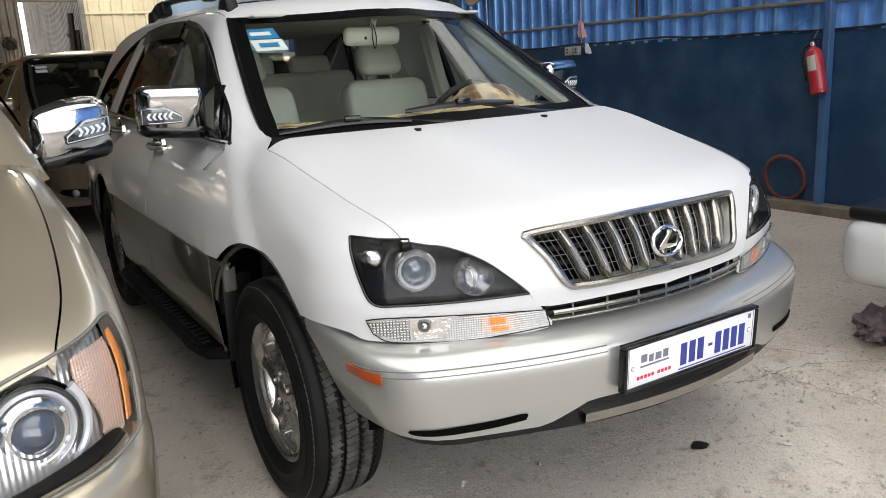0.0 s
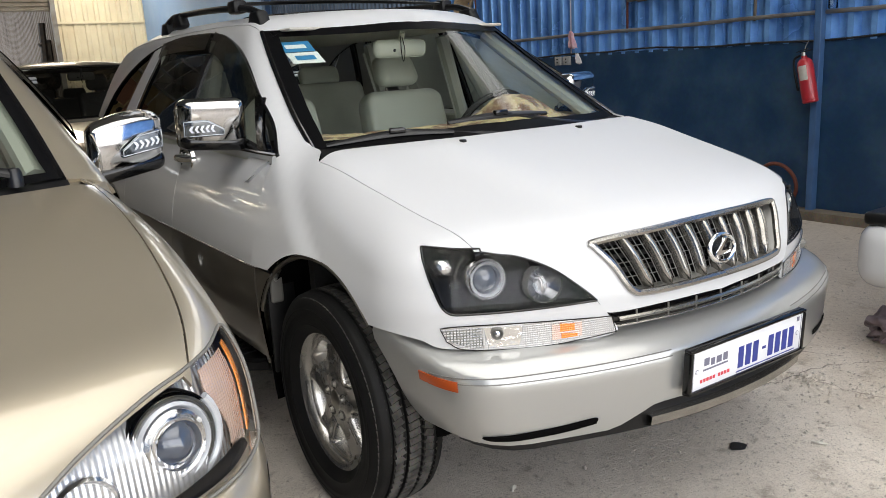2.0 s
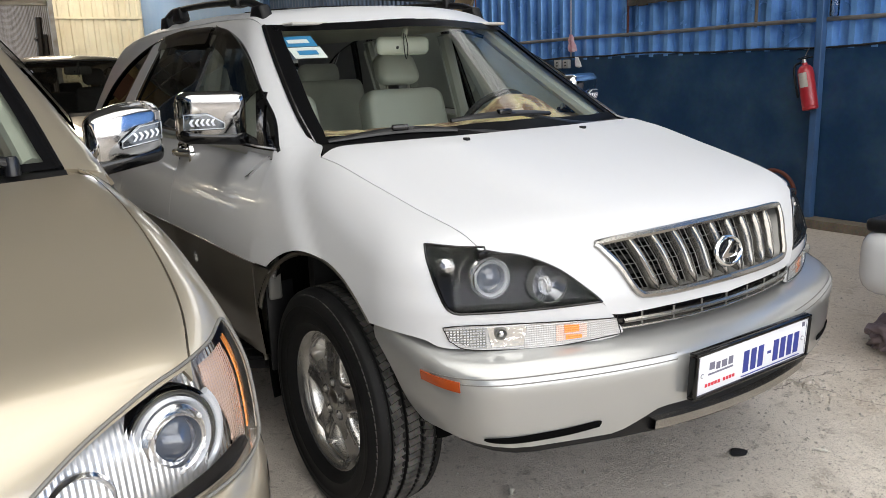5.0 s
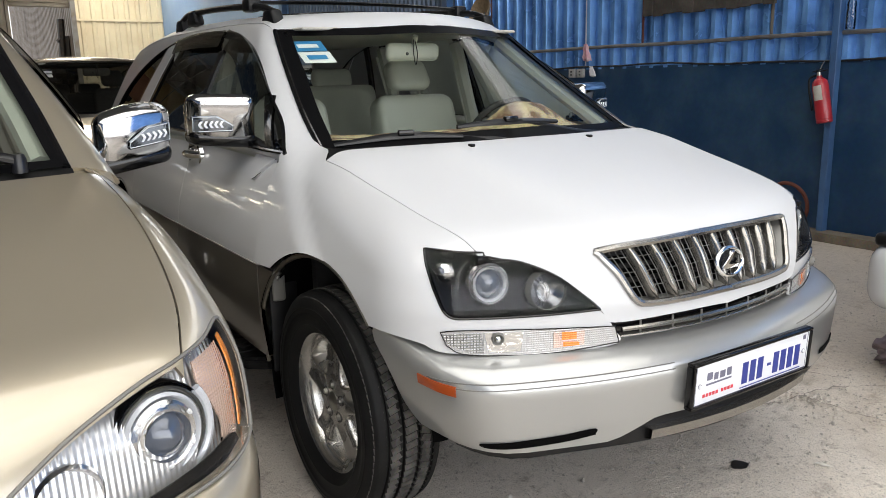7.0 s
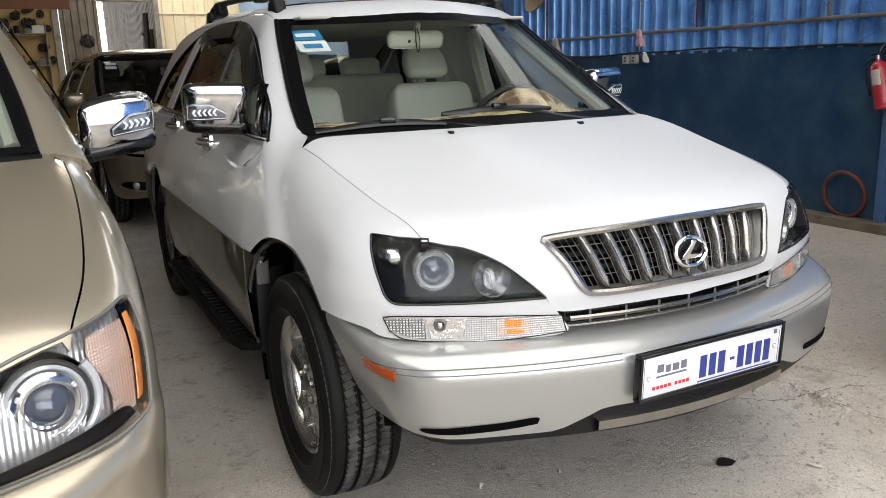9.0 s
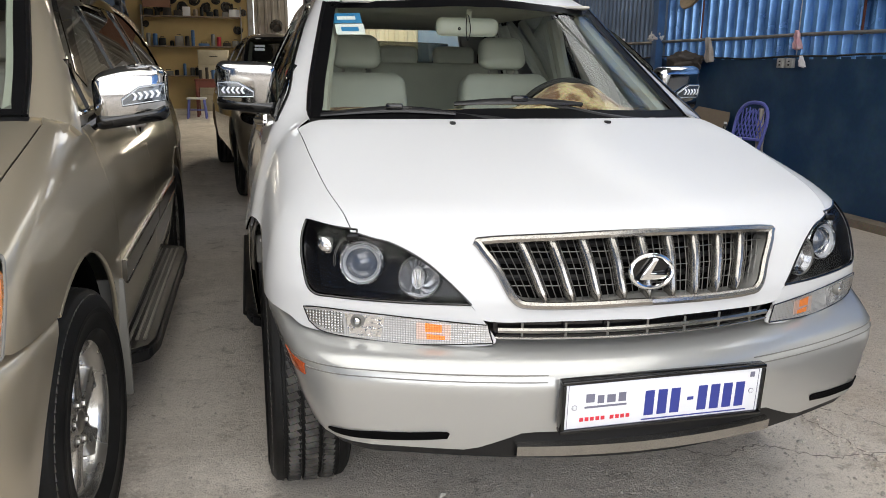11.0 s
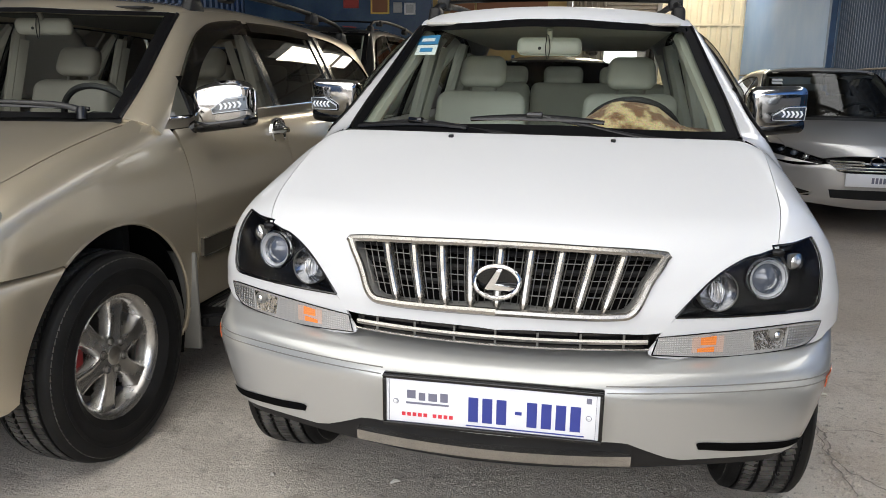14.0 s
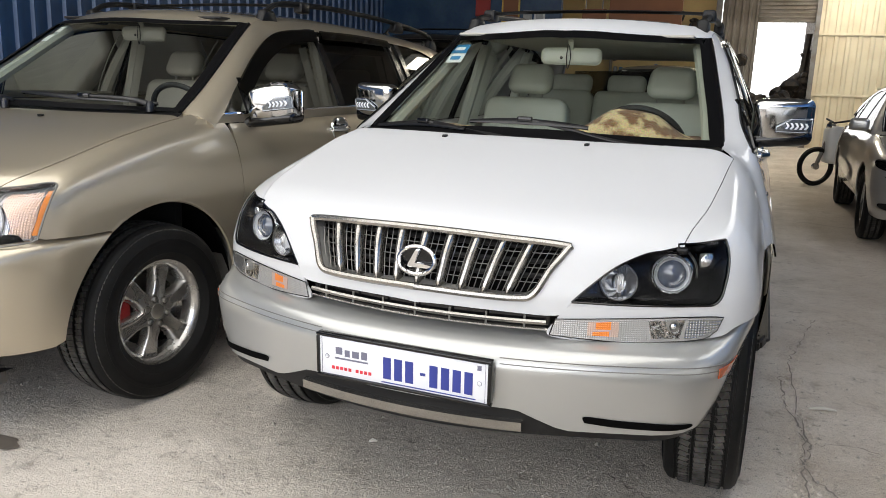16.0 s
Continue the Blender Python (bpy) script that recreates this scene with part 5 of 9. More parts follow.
    for y, z in prof:
        rows.append([bm.verts.new((x, y + 0.16 * (x / dx) ** 2 * (y < y0 + 0.45), z)) for x in np.linspace(-dx, dx, 13)])
    for p, q_ in zip(rows, rows[1:]):
        for i in range(12):
            bm.faces.new((p[i], p[i + 1], q_[i + 1], q_[i]))
    part("dashboard", bm, S.get("dash", DARK_TRIM), car)
    bm = bmesh.new()
    add_box(bm, -hw, y0 + 0.04, 0.36, hw, y0 + 0.08, zd - 0.04)
    part("firewall", bm, DARK_TRIM, car)
    sy = S["seat_y"]
    for x in (-0.37, 0.37):
        seat(car, x, sy, S.get("seat_z", 0.52), inside)
    bench(car, sy + 0.86, S.get("seat_z", 0.52) + 0.03 + S.get("bench_up", 0.0), 0.62, inside)
    steering_wheel(car, 0.345, sy - 0.42, zd - 0.012)
    cabin_mirror(car, 0.0, S["mirror_in"][0], S["mirror_in"][1], S.get("mirror_m", S["trim"]))
    # wheels
    for x in (-1, 1):
        wheel(car, x * S["track"], *S["hub"], x, **S["wheel"], steer=S.get("steer", 0.0))
        wheel(car, x * S["track"], ry, rz, x, **S["wheel"])
    return car, fb, fc, fu


def bumper(parent, f, spine, z0, y_end, bottom, top_deg, material, nb=26, ns=30, name="front_bumper", reach=1.0):
    """A bumper shell, found along rays towards a spine that bends round the corner. y_end gives where it stops at height z."""
    xs = np.array([p[0] for p in spine])
    sp = smooth_line([(p[0], p[1], 0) for p in spine], 8)
    cum = np.concatenate([[0], np.cumsum(np.linalg.norm(np.diff(sp, axis=0), axis=1))])
    cum /= cum[-1]
    verts, nrms, faces = [], [], []
    t = np.gradient(sp, axis=0)
    nr = np.stack([t[:, 1], -t[:, 0], 0 * t[:, 0]], 1)
    nr /= np.linalg.norm(nr, axis=1, keepdims=True)
    S = np.linspace(-reach, reach, 2 * ns + 1)
    grid = np.zeros((len(S), nb, 3))
    start = np.zeros((len(S), nb, 3))
    way = np.zeros((len(S), nb, 3))
    u0 = 0.72
    p72 = [float(np.interp(u0, cum, sp[:, c])) for c in (0, 1)]
    n72 = np.array([float(np.interp(u0, cum, nr[:, c])) for c in (0, 1)])
    for i, s in enumerate(S):
        u = abs(s)
        px, py = np.interp(u, cum, sp[:, 0]), np.interp(u, cum, sp[:, 1])
        ox, oy = np.interp(u, cum, nr[:, 0]), np.interp(u, cum, nr[:, 1])
        b0 = bottom(px + ox * 0.2)
        for j in range(nb):
            b = radians(b0 + (top_deg - b0) * j / (nb - 1))
            if u > u0:
                zz = z0 + 0.25 * math.tan(max(-1.0, min(0.75, b)))
                k = (u - u0) / (1 - u0)
                py = p72[1] + (y_end(zz) - p72[1]) * k
                px = p72[0] + k * (sp[-1, 0] - p72[0])
                v = n72 * (1 - min(1, k * 1.6)) + np.array((1, 0)) * min(1, k * 1.6)
                ox, oy = v / np.linalg.norm(v)
            out = np.array((ox * math.cos(b), oy * math.cos(b), math.sin(b)))
            start[i, j] = np.array((px, py, z0)) + out * 0.75
            way[i, j] = -out
    grid = onto(f, start, way, back=0.0, most=1.0)
    grid[S < 0] *= (-1, 1, 1)
    flat = grid.reshape(-1, 3)
    nrm = grad(f, flat)
    for i in range(len(S) - 1):
        for j in range(nb - 1):
            a, b, c, d = i * nb + j, (i + 1) * nb + j, (i + 1) * nb + j + 1, i * nb + j + 1
            faces.append((a, b, c, d))
    vl = list(flat)
    loops = [nrm[v] for fc in faces for v in fc]
    # lower rim turned in
    base = len(vl)
    for i in range(len(S)):
        vl.append(flat[i * nb] - nrm[i * nb] * 0.02)
    for i in range(len(S) - 1):
        faces.append((i * nb, base + i, base + i + 1, (i + 1) * nb))
        loops += [(0, 0, -1)] * 4
    return mesh_ob(name, vl, faces, material, parent, "", True, loops)


def surf_tube(name, f, pts, d, r, material, parent, out=0.0, seg=6, n=6, mirror=None):
    """A thin round strip lying on a surface."""
    obs = []
    for s in ((1,) if mirror is None else (1, -1)):
        q = onto(f, smooth_line(pts, n), d, back=0.4)
        q = (q + grad(f, q) * out) * (s, 1, 1)
        bm = bmesh.new()
        add_tube(bm, [Vector(p) for p in q], r, seg=seg)
        obs.append(part(name, bm, material, parent))
    return obs


# ---- the white estate car ----
LX_FRONT = knots((0.3, -0.02), (0.67, -0.02), (0.75, -0.02), (0.82, 0.0), (0.88, 0.018), (0.93, 0.035), (1.05, 0.10))
LX_SIDE = knots((0.2, 0.80), (0.32, 0.865), (0.45, 0.892), (0.60, 0.905), (0.73, 0.903), (0.84, 0.885), (0.94, 0.855), (1.02, 0.82), (1.08, 0.785), (1.15, 0.735))
LX_TAPER = knots((-0.1, 0.93), (0.2, 0.95), (0.5, 0.968), (0.9, 0.99), (1.3, 1.0), (3.4, 1.0), (4.0, 0.98), (4.5, 0.93))
LX_TOP = knots((-0.2, 0.86), (0.0, 0.925), (0.15, 0.965), (0.3, 1.005), (0.5, 1.05), (0.7, 1.09), (0.85, 1.118), (1.0, 1.135), (1.3, 1.135), (4.6, 1.16))
LX_CROWN = knots((0.0, 0.11), (0.3, 0.125), (0.6, 0.095), (0.9, 0.04), (1.2, 0.02), (4.6, 0.02))
lx_body_upper = car_body(LX_FRONT, (0.40, 0.0), LX_SIDE, LX_TAPER, LX_TOP, LX_CROWN, lambda z: 4.44 - 0.10 * (z - 0.6) ** 2, k_corner=0.12, k_top=0.10)
LXB_SIDE = knots((0.2, 0.70), (0.32, 0.745), (0.395, 0.792), (0.44, 0.820), (0.507, 0.846), (0.60, 0.870), (0.66, 0.886), (0.71, 0.901), (0.80, 0.903))
LX_BUMP = knots((0.2, 0.03), (0.28, -0.04), (0.40, -0.078), (0.50, -0.092), (0.60, -0.098), (0.70, -0.095))


def lx_bumper(p):
    x, y, z = np.abs(p[..., 0]), p[..., 1], p[..., 2]
    fr = (LX_BUMP(z) + 0.335 * x ** 2 - y) / 1.12
    sd = x - (LXB_SIDE(z) * 0.962 + 0.004 + 0.13 * (y - 0.40))
    shelf = 0.630 + 0.24 * np.clip(y - (LX_BUMP(0.6) + 0.335 * x ** 2), 0, 0.13) + 0.055 * np.clip((y - 0.235) / 0.17, 0, 1)
    return smax(smax(fr, sd, 0.10), z - shelf, 0.06)


def lx_ws(x, z):
    return 0.88 + (z - 1.11) * 1.36 + (0.36 + np.clip(z - 1.11, 0, 1) * 1.0) * x ** 2


LX_ROOF = knots((1.2, 1.515), (1.45, 1.585), (1.8, 1.618), (2.4, 1.648), (3.2, 1.658), (3.8, 1.62), (4.3, 1.535))
lx_cabin = cabin_body(lx_ws, lambda x, y: LX_ROOF(y) - 0.12 * x ** 2,
                      lambda y, z: (0.815 - 0.36 * (z - 1.08) - 0.22 * (z - 1.08) ** 2) * (1 - 0.012 * np.maximum(0, y - 2.6) ** 2),
                      lambda x, z: 4.38 - (z - 1.1) * 0.58 - 0.12 * x ** 2, k=0.045)

ESTATE_WHITE = dict(
    body=lx_body_upper, cabin=lx_cabin, paint=WHITE, top_paint=WHITE_DUSTY, lower=TAUPE, leather=LEATHER, trim=TRIM_GREY,
    arch=0.455, arch_c=(0.755, 0.37), hub=(0.782, 0.355), hub_rear=(3.40, 0.358), track=0.758,
    shut=[(0.661, 0.208), (0.700, 0.40), (0.722, 0.62), (0.735, 0.80), (0.742, 0.925)],
    nose=[(0.661, 0.208, 0.909), (0.62, 0.17, 0.905), (0.576, 0.142, 0.895), (0.50, 0.095, 0.846), (0.415, 0.049, 0.753), (0.375, 0.038, 0.713), (0.20, 0.0, 0.713), (0, -0.02, 0.713)],
    hood_rear=[(0.742, 0.925), (0.66, 0.935), (0.45, 0.90), (0.2, 0.865), (0, 0.86)],
    hole=[(0, -0.01, 0.752), (0.15, -0.004, 0.752), (0.27, 0.01, 0.755), (0.318, 0.022, 0.768), (0.35, 0.05, 0.83), (0.385, 0.084, 0.885), (0.375, 0.088, 0.896), (0.2, 0.06, 0.903), (0, 0.05, 0.906)],
    doors=(1.165, 2.16, 3.12), door_edge=[(-0.02, 1.085), (-0.005, 1.03), (0.0, 0.95), (0.0, 0.84), (0.0, 0.735)], clad=0.735, sill=0.40, bumper_z=0.698,
    blend=True, wing_back=[(0.728, 0.99, 1.14), (0.712, 1.05, 1.135), (0.735, 1.10, 1.165), (0.80, 1.135, 1.118)], frame_foot=(0.84, 1.09, 1.0),
    wing_front=[(0.84, 0.36, 0.69), (0.80, 0.28, 0.679), (0.76, 0.222, 0.660), (0.56, 0.105, 0.648), (0.362, 0.041, 0.652), (0.372, 0.042, 0.70), (0.40, 0.046, 0.735), (0.415, 0.049, 0.753)],
    lamp_outer=[(0.415, 0.049, 0.753), (0.56, 0.115, 0.748), (0.70, 0.20, 0.745), (0.748, 0.245, 0.75), (0.758, 0.285, 0.80), (0.756, 0.325, 0.86), (0.746, 0.350, 0.895), (0.742, 0.352, 0.9005), (0.733, 0.335, 0.9015), (0.70, 0.265, 0.9035), (0.661, 0.208, 0.909)],
    belt=lambda y: 1.082 + 0.018 * (y - 1.1), dlo_low=lambda y: 1.10 + 0.018 * (y - 1.1),
    tail=4.44, ws_base=0.92, frit=0.055,
    ws_bottom=[(0, 0.885, 1.112), (0.3, 0.915, 1.112), (0.55, 0.985, 1.114), (0.70, 1.056, 1.116)],
    ws_side=[(0.70, 1.056, 1.116), (0.675, 1.25, 1.24), (0.62, 1.52, 1.42), (0.575, 1.70, 1.53)],
    ws_top=[(0.575, 1.70, 1.53), (0.45, 1.59, 1.535), (0.25, 1.49, 1.536), (0, 1.455, 1.537)],
    roof_line=[(0.575, 1.70, 1.53), (0.575, 2.0, 1.57), (0.575, 2.6, 1.59), (0.57, 3.2, 1.585), (0.55, 3.9, 1.545)],
    roof_rear=[(0.55, 3.9, 1.545), (0.3, 4.0, 1.56), (0, 4.04, 1.565)],
    d_rear=[(0.55, 3.9, 1.545), (0.605, 4.08, 1.35), (0.685, 4.23, 1.15)],
    dlo_top=[(0.815, 1.115, 1.10), (0.77, 1.25, 1.198), (0.725, 1.434, 1.295), (0.668, 1.656, 1.417), (0.632, 1.861, 1.491), (0.612, 2.14, 1.549), (0.61, 2.6, 1.568), (0.615, 3.0, 1.55), (0.64, 3.4, 1.48), (0.70, 3.75, 1.35), (0.78, 3.98, 1.16)],
    pillars=(1.42, 2.16, 2.95, 3.17), lean=(-0.17, 0.03, 0.22, 0.26), panes=(DARK_GLASS, SIDE_GLASS, DARK_GLASS, WHITE, DARK_GLASS), rear_pane=TINT_GLASS,
    rear_glass=(0.70, 1.08, 0.56, 1.55), inner=0.78, roof_in=1.535, roof_y0=1.56, dash_z=1.075, dash=DARK_TRIM,
    seat_y=1.86, seat_z=0.49, bench_up=0.10, mirror_m=LEATHER, mirror_in=(1.61, 1.442), wheel=dict(radius=0.358, width=0.235, rim_r=0.22, spokes=5, style="star"), steer=0.0)


def lamp_ring(parent, c, d, r0, r1, depth, material, name="ring"):
    m = Matrix.Translation(c) @ Vector(d).to_track_quat("Z", "Y").to_matrix().to_4x4()
    return lathe_part(name, [(r1, -depth), (r1, 0.0), ((r0 + r1) / 2, 0.006), (r0, 0.0), (r0 * 0.96, -depth)], material, parent, seg=40, axis="z", m=m)


def lens_dome(parent, c, d, r, bulge, material, name="lens"):
    m = Matrix.Translation(c) @ Vector(d).to_track_quat("Z", "Y").to_matrix().to_4x4()
    return lathe_part(name, [(0.0005, bulge), (r * 0.35, bulge * 0.9), (r * 0.7, bulge * 0.55), (r * 0.92, bulge * 0.18), (r, 0)], material, parent, seg=36, axis="z", m=m)


def bucket(name, f, line, s, parent, depth=0.058):
    """Dark side wall of a lamp, from its rim inwards."""
    n = grad(f, line)
    cen = line.mean(0)
    line = line + (cen - line) / np.linalg.norm(cen - line, axis=1, keepdims=True) * 0.006
    a, b = (line - n * 0.002) * (s, 1, 1), (line - n * depth) * (s, 1, 1)
    k = len(line)
    return mesh_ob(name, [*a, *b], [(i, (i + 1) % k, k + (i + 1) % k, k + i) for i in range(k)], LAMP_BLACK, parent)


PROJ_GLASS = mat("projector_glass", (0.06, 0.075, 0.105), 0.05, 0.0, coat=1.0, spec=0.9)


def board_shape(bm, s, x0, x1, y0, y1, z, h):
    """A running board with cut-off corners and rounded edges."""
    add_prism(bm, [(s * x, y) for x, y in ((x0, y0), (x1 - 0.10, y0), (x1 - 0.02, y0 + 0.06), (x1, y0 + 0.15), (x1, y1 - 0.15), (x1 - 0.02, y1 - 0.06), (x1 - 0.10, y1), (x0, y1))], h, Matrix.Translation((0, 0, z)))
    bmesh.ops.bevel(bm, geom=bm.edges[:], offset=0.012, segments=2, affect="EDGES")


def white_estate_front(car, fb, fc):
    S = ESTATE_WHITE
    b = bumper(car, lx_bumper, [(0, 0.16), (0.30, 0.17), (0.50, 0.215), (0.61, 0.31), (0.645, 0.40), (0.65, 0.46)], 0.46,
               lambda z: float(np.interp(z, [0.395, 0.44, 0.507, 0.60, 0.66, 0.71], [0.318, 0.340, 0.366, 0.39, 0.412, 0.44])),
               lambda x: -9 + 13 * (1 - min(1, max(0, (abs(x) - 0.31) / 0.12))), 64, SILVER)
    for z in (0.612, 0.598):
        for s in (1, -1):
            pts = [(s * x, y, z) for x, y in ((0.262, -0.06), (0.45, 0.0), (0.62, 0.09), (0.75, 0.20), (0.80, 0.28))]
            q = onto(lx_bumper, smooth_line(pts, 6), (-s * 0.4, 0.9, 0), back=0.4)
            bm = bmesh.new()
            add_tube(bm, [Vector(p) for p in q], 0.0016, seg=6)
            part("groove", bm, GREYPLASTIC, b)
    for s in (1, -1):
        pts = [(0.478, 0.0, 0.456), (0.56, 0.03, 0.447), (0.66, 0.085, 0.442), (0.722, 0.127, 0.441), (0.732, 0.13, 0.452), (0.66, 0.085, 0.461), (0.56, 0.03, 0.467), (0.48, 0.0, 0.473)]
        patch("bumper_slit", lx_bumper, outline(pts + pts[:1]), (-0.4, 0.9, 0), LINER, b, step=0.03, inset=0, thick=0.002, lift=0.003, mirror=s < 0)
        mk = [(0.783, 0.155, 0.603), (0.812, 0.275, 0.611), (0.812, 0.278, 0.584), (0.783, 0.155, 0.576)]
        patch("side_marker", lx_bumper, outline(*[np.array([mk[i], mk[(i + 1) % 4]]) for i in range(4)]), (-0.9, 0.42, 0), AMBER_DEEP, car, step=0.02, inset=0, thick=0.003, lift=0.003, mirror=s < 0, label="amber side marker lamp")
    # dark valance and silver skid strip
    bumper(car, lambda p: lx_bumper(p) + 0.010, [(0, 0.16), (0.30, 0.17), (0.50, 0.215), (0.61, 0.30), (0.63, 0.33), (0.635, 0.36)], 0.46,
           lambda z: 0.30, lambda x: -16, 8, PLASTIC, nb=8, name="valance", reach=0.86)
    bm = bmesh.new()
    rows = []
    for x in np.linspace(-0.33, 0.33, 15):
        y = -0.098 + 0.35 * x ** 2
        rows.append([bm.verts.new(p) for p in ((x, y + 0.03, 0.447), (x, y, 0.443), (x, y + 0.004, 0.417), (x, y + 0.04, 0.408))])
    for p, q in zip(rows, rows[1:]):
        for i in range(3):
            bm.faces.new((p[i], q[i], q[i + 1], p[i + 1]))
    part("skid_strip", bm, GRILLE_SILVER, car, "brushed metal skid strip")
    number_plate(car, pose(0.005, -0.102, 0.553, 93, 0, 0), 0.51, 0.128)
    # grille
    g = new("grille")
    g.parent = car
    hole = onto(fb, smooth_line(S["hole"], 6), (0, 0.9, -0.44), back=0.4)
    ring = np.vstack([hole, (hole * (-1, 1, 1))[::-1][1:-1]])
    bm = bmesh.new()
    add_tube(bm, [Vector(p) + Vector((0, -0.003, 0.0)) for p in [*ring, ring[0]]], 0.010, seg=8, cap=False)
    part("grille_surround", bm, GRILLE_SILVER, g, "brushed chrome grille surround")
    patch("grille_backing", fb, ring, (0, 0.95, -0.3), LINER, g, step=0.05, inset=0, lift=-0.055, thick=0.002)
    top_z = lambda x: np.interp(abs(x), [0, 0.2, 0.375], [0.903, 0.900, 0.893])  # noqa: E731
    bot_z = lambda x: np.interp(abs(x), [0, 0.15, 0.27, 0.318, 0.35, 0.385], [0.753, 0.753, 0.757, 0.772, 0.83, 0.885])  # noqa: E731
    # flat flange inside the surround
    cen = ring.mean(0)
    inn = cen - ring
    inn[:, 1] = 0
    inn = ring + inn / np.linalg.norm(inn, axis=1, keepdims=True) * 0.014 + (0, 0.024, 0)
    kk = len(ring)
    mesh_ob("grille_flange", np.vstack([ring + (0, 0.002, 0), inn, inn + (0, 0.02, 0)]), [(r_ * kk + a, r_ * kk + (a + 1) % kk, (r_ + 1) * kk + (a + 1) % kk, (r_ + 1) * kk + a) for r_ in range(2) for a in range(kk)], FLANGE, g)

    def fan(u, n=9):
        """A line of the grille that leans inwards towards its foot; u counts bars from the middle."""
        z1 = float(top_z(u * 0.0735)) - 0.004
        lo_, hi_ = 0.74, z1
        for _ in range(24):
            zm = (lo_ + hi_) / 2
            x = u * (0.0612 + 0.0123 * (zm - 0.753) / 0.15)
            lo_, hi_ = (zm, hi_) if zm < bot_z(x) else (lo_, zm)
        zs = np.linspace(lo_ + 0.004, z1, n)
        return onto(fb, np.array([(u * (0.0612 + 0.0123 * (z - 0.753) / 0.15), 0, z) for z in zs]), (0, 1, 0), back=0.3)
    for i in range(-4, 5):
        q = fan(i, 12)
        bm = bmesh.new()
        rows = []
        for j, p in enumerate(q):
            w_ = 0.0125 * min(1.0, 0.30 + 0.45 * j)
            d_ = 0.006 * max(0, 1 - 0.6 * j)
            rows.append([bm.verts.new(Vector(p) + Vector((o * w_, y_ + d_, 0))) for o, y_ in ((-1, 0.032), (-1, 0.010), (-0.7, 0.001), (-0.38, -0.002), (-0.30, 0.0008), (0.30, 0.0008), (0.38, -0.002), (0.7, 0.001), (1, 0.010), (1, 0.032))])
        for a, c in zip(rows, rows[1:]):
            for j in range(9):
                bm.faces.new((a[j], a[j + 1], c[j + 1], c[j]))
        bm.faces.new(rows[0])
        bm.faces.new(rows[-1][::-1])
        part("grille_bar", bm, GRILLE_SILVER, g)
    for i in range(-20, 21):
        u = i / 4
        if i % 4 == 0 and abs(i) <= 16:
            continue
        q = fan(u, 3)
        if q[-1][2] - q[0][2] > 0.03:
            tube_part("grille_wire", [Vector(p) + Vector((0, 0.022, 0)) for p in q], 0.0013, WIRE_GREY, g, seg=5)
    for k in range(1, 4):
        z = 0.755 + 0.148 * k / 4
        xm = np.interp(z, [0.753, 0.772, 0.83, 0.885], [0.27, 0.318, 0.35, 0.385])
        q = onto(fb, np.array([(x, 0, z) for x in np.linspace(-xm, xm, 20)]), (0, 1, 0), back=0.3) + (0, 0.024, 0)
        tube_part("grille_wire", [Vector(p) for p in q], 0.0012, WIRE_GREY, g, seg=5)
        q = q + (0, 0.028, 0.012)
        tube_part("grille_slat", [Vector(p) for p in q], 0.008, PLASTIC, g, seg=6)
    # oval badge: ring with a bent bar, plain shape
    bm = bmesh.new()
    add_tube(bm, [Vector((0.053 * math.cos(a), -0.016 + 0.20 * 0.037 * math.sin(a), 0.828 + 0.037 * math.sin(a))) for a in np.linspace(0, 2 * math.pi, 49)], 0.005, seg=10, cap=False, radii=[(0.006, 0.0055)] * 49)
    bmesh.ops.remove_doubles(bm, verts=bm.verts, dist=0.0004)
    badge = part("badge_ring", bm, CHROME, g, "oval chrome badge")
    bm = bmesh.new()
    add_prism(bm, [(0.000, 0.033), (0.013, 0.033), (-0.008, -0.007), (0.045, -0.007), (0.040, -0.019), (-0.029, -0.019), (-0.026, -0.011)], 0.010, pose(0.0, -0.010, 0.828, 101.3, 0, 0))
    bmesh.ops.bevel(bm, geom=bm.edges[:], offset=0.0022, segments=2, affect="EDGES")
    part("badge_bar", bm, CHROME, badge)
    bm = bmesh.new()
    add_lathe(bm, [(0.001, 0.0), (0.047, 0.0), (0.047, -0.012)], seg=32, axis="z", m=pose(0, -0.008, 0.828, 101.3, 0, 0) @ Matrix.Diagonal((1, 0.68, 1, 1)))
    part("badge_field", bm, GLOSSBLACK, badge)
    # slot under the bonnet lip
    sl = [(0.365, 0.04, 0.711), (0.2, 0.0, 0.711), (0, -0.02, 0.711), (-0.2, 0.0, 0.711), (-0.365, 0.04, 0.711)]
    s2 = [(x, y, 0.672) for x, y, _ in sl[::-1]]
    patch("lower_grille", fb, outline(np.array(sl), np.array([sl[-1], s2[0]]), np.array(s2), np.array([s2[-1], sl[0]])), (0, 1, 0), GLOSSBLACK, car, step=0.05, inset=0, lift=-0.02, thick=0.002)
    surf_tube("lower_grille_bar", fb, [(0.355, 0, 0.693), (0.2, 0, 0.693), (0, 0, 0.693), (-0.2, 0, 0.693), (-0.355, 0, 0.693)], (0, 1, 0), 0.0065, GRILLE_SILVER, car, out=-0.002)
    surf_tube("lower_grille_bar", fb, [(0.362, 0, 0.674), (0.2, 0, 0.674), (0, 0, 0.674), (-0.2, 0, 0.674), (-0.362, 0, 0.674)], (0, 1, 0), 0.003, GRILLE_SILVER, car, out=-0.004)
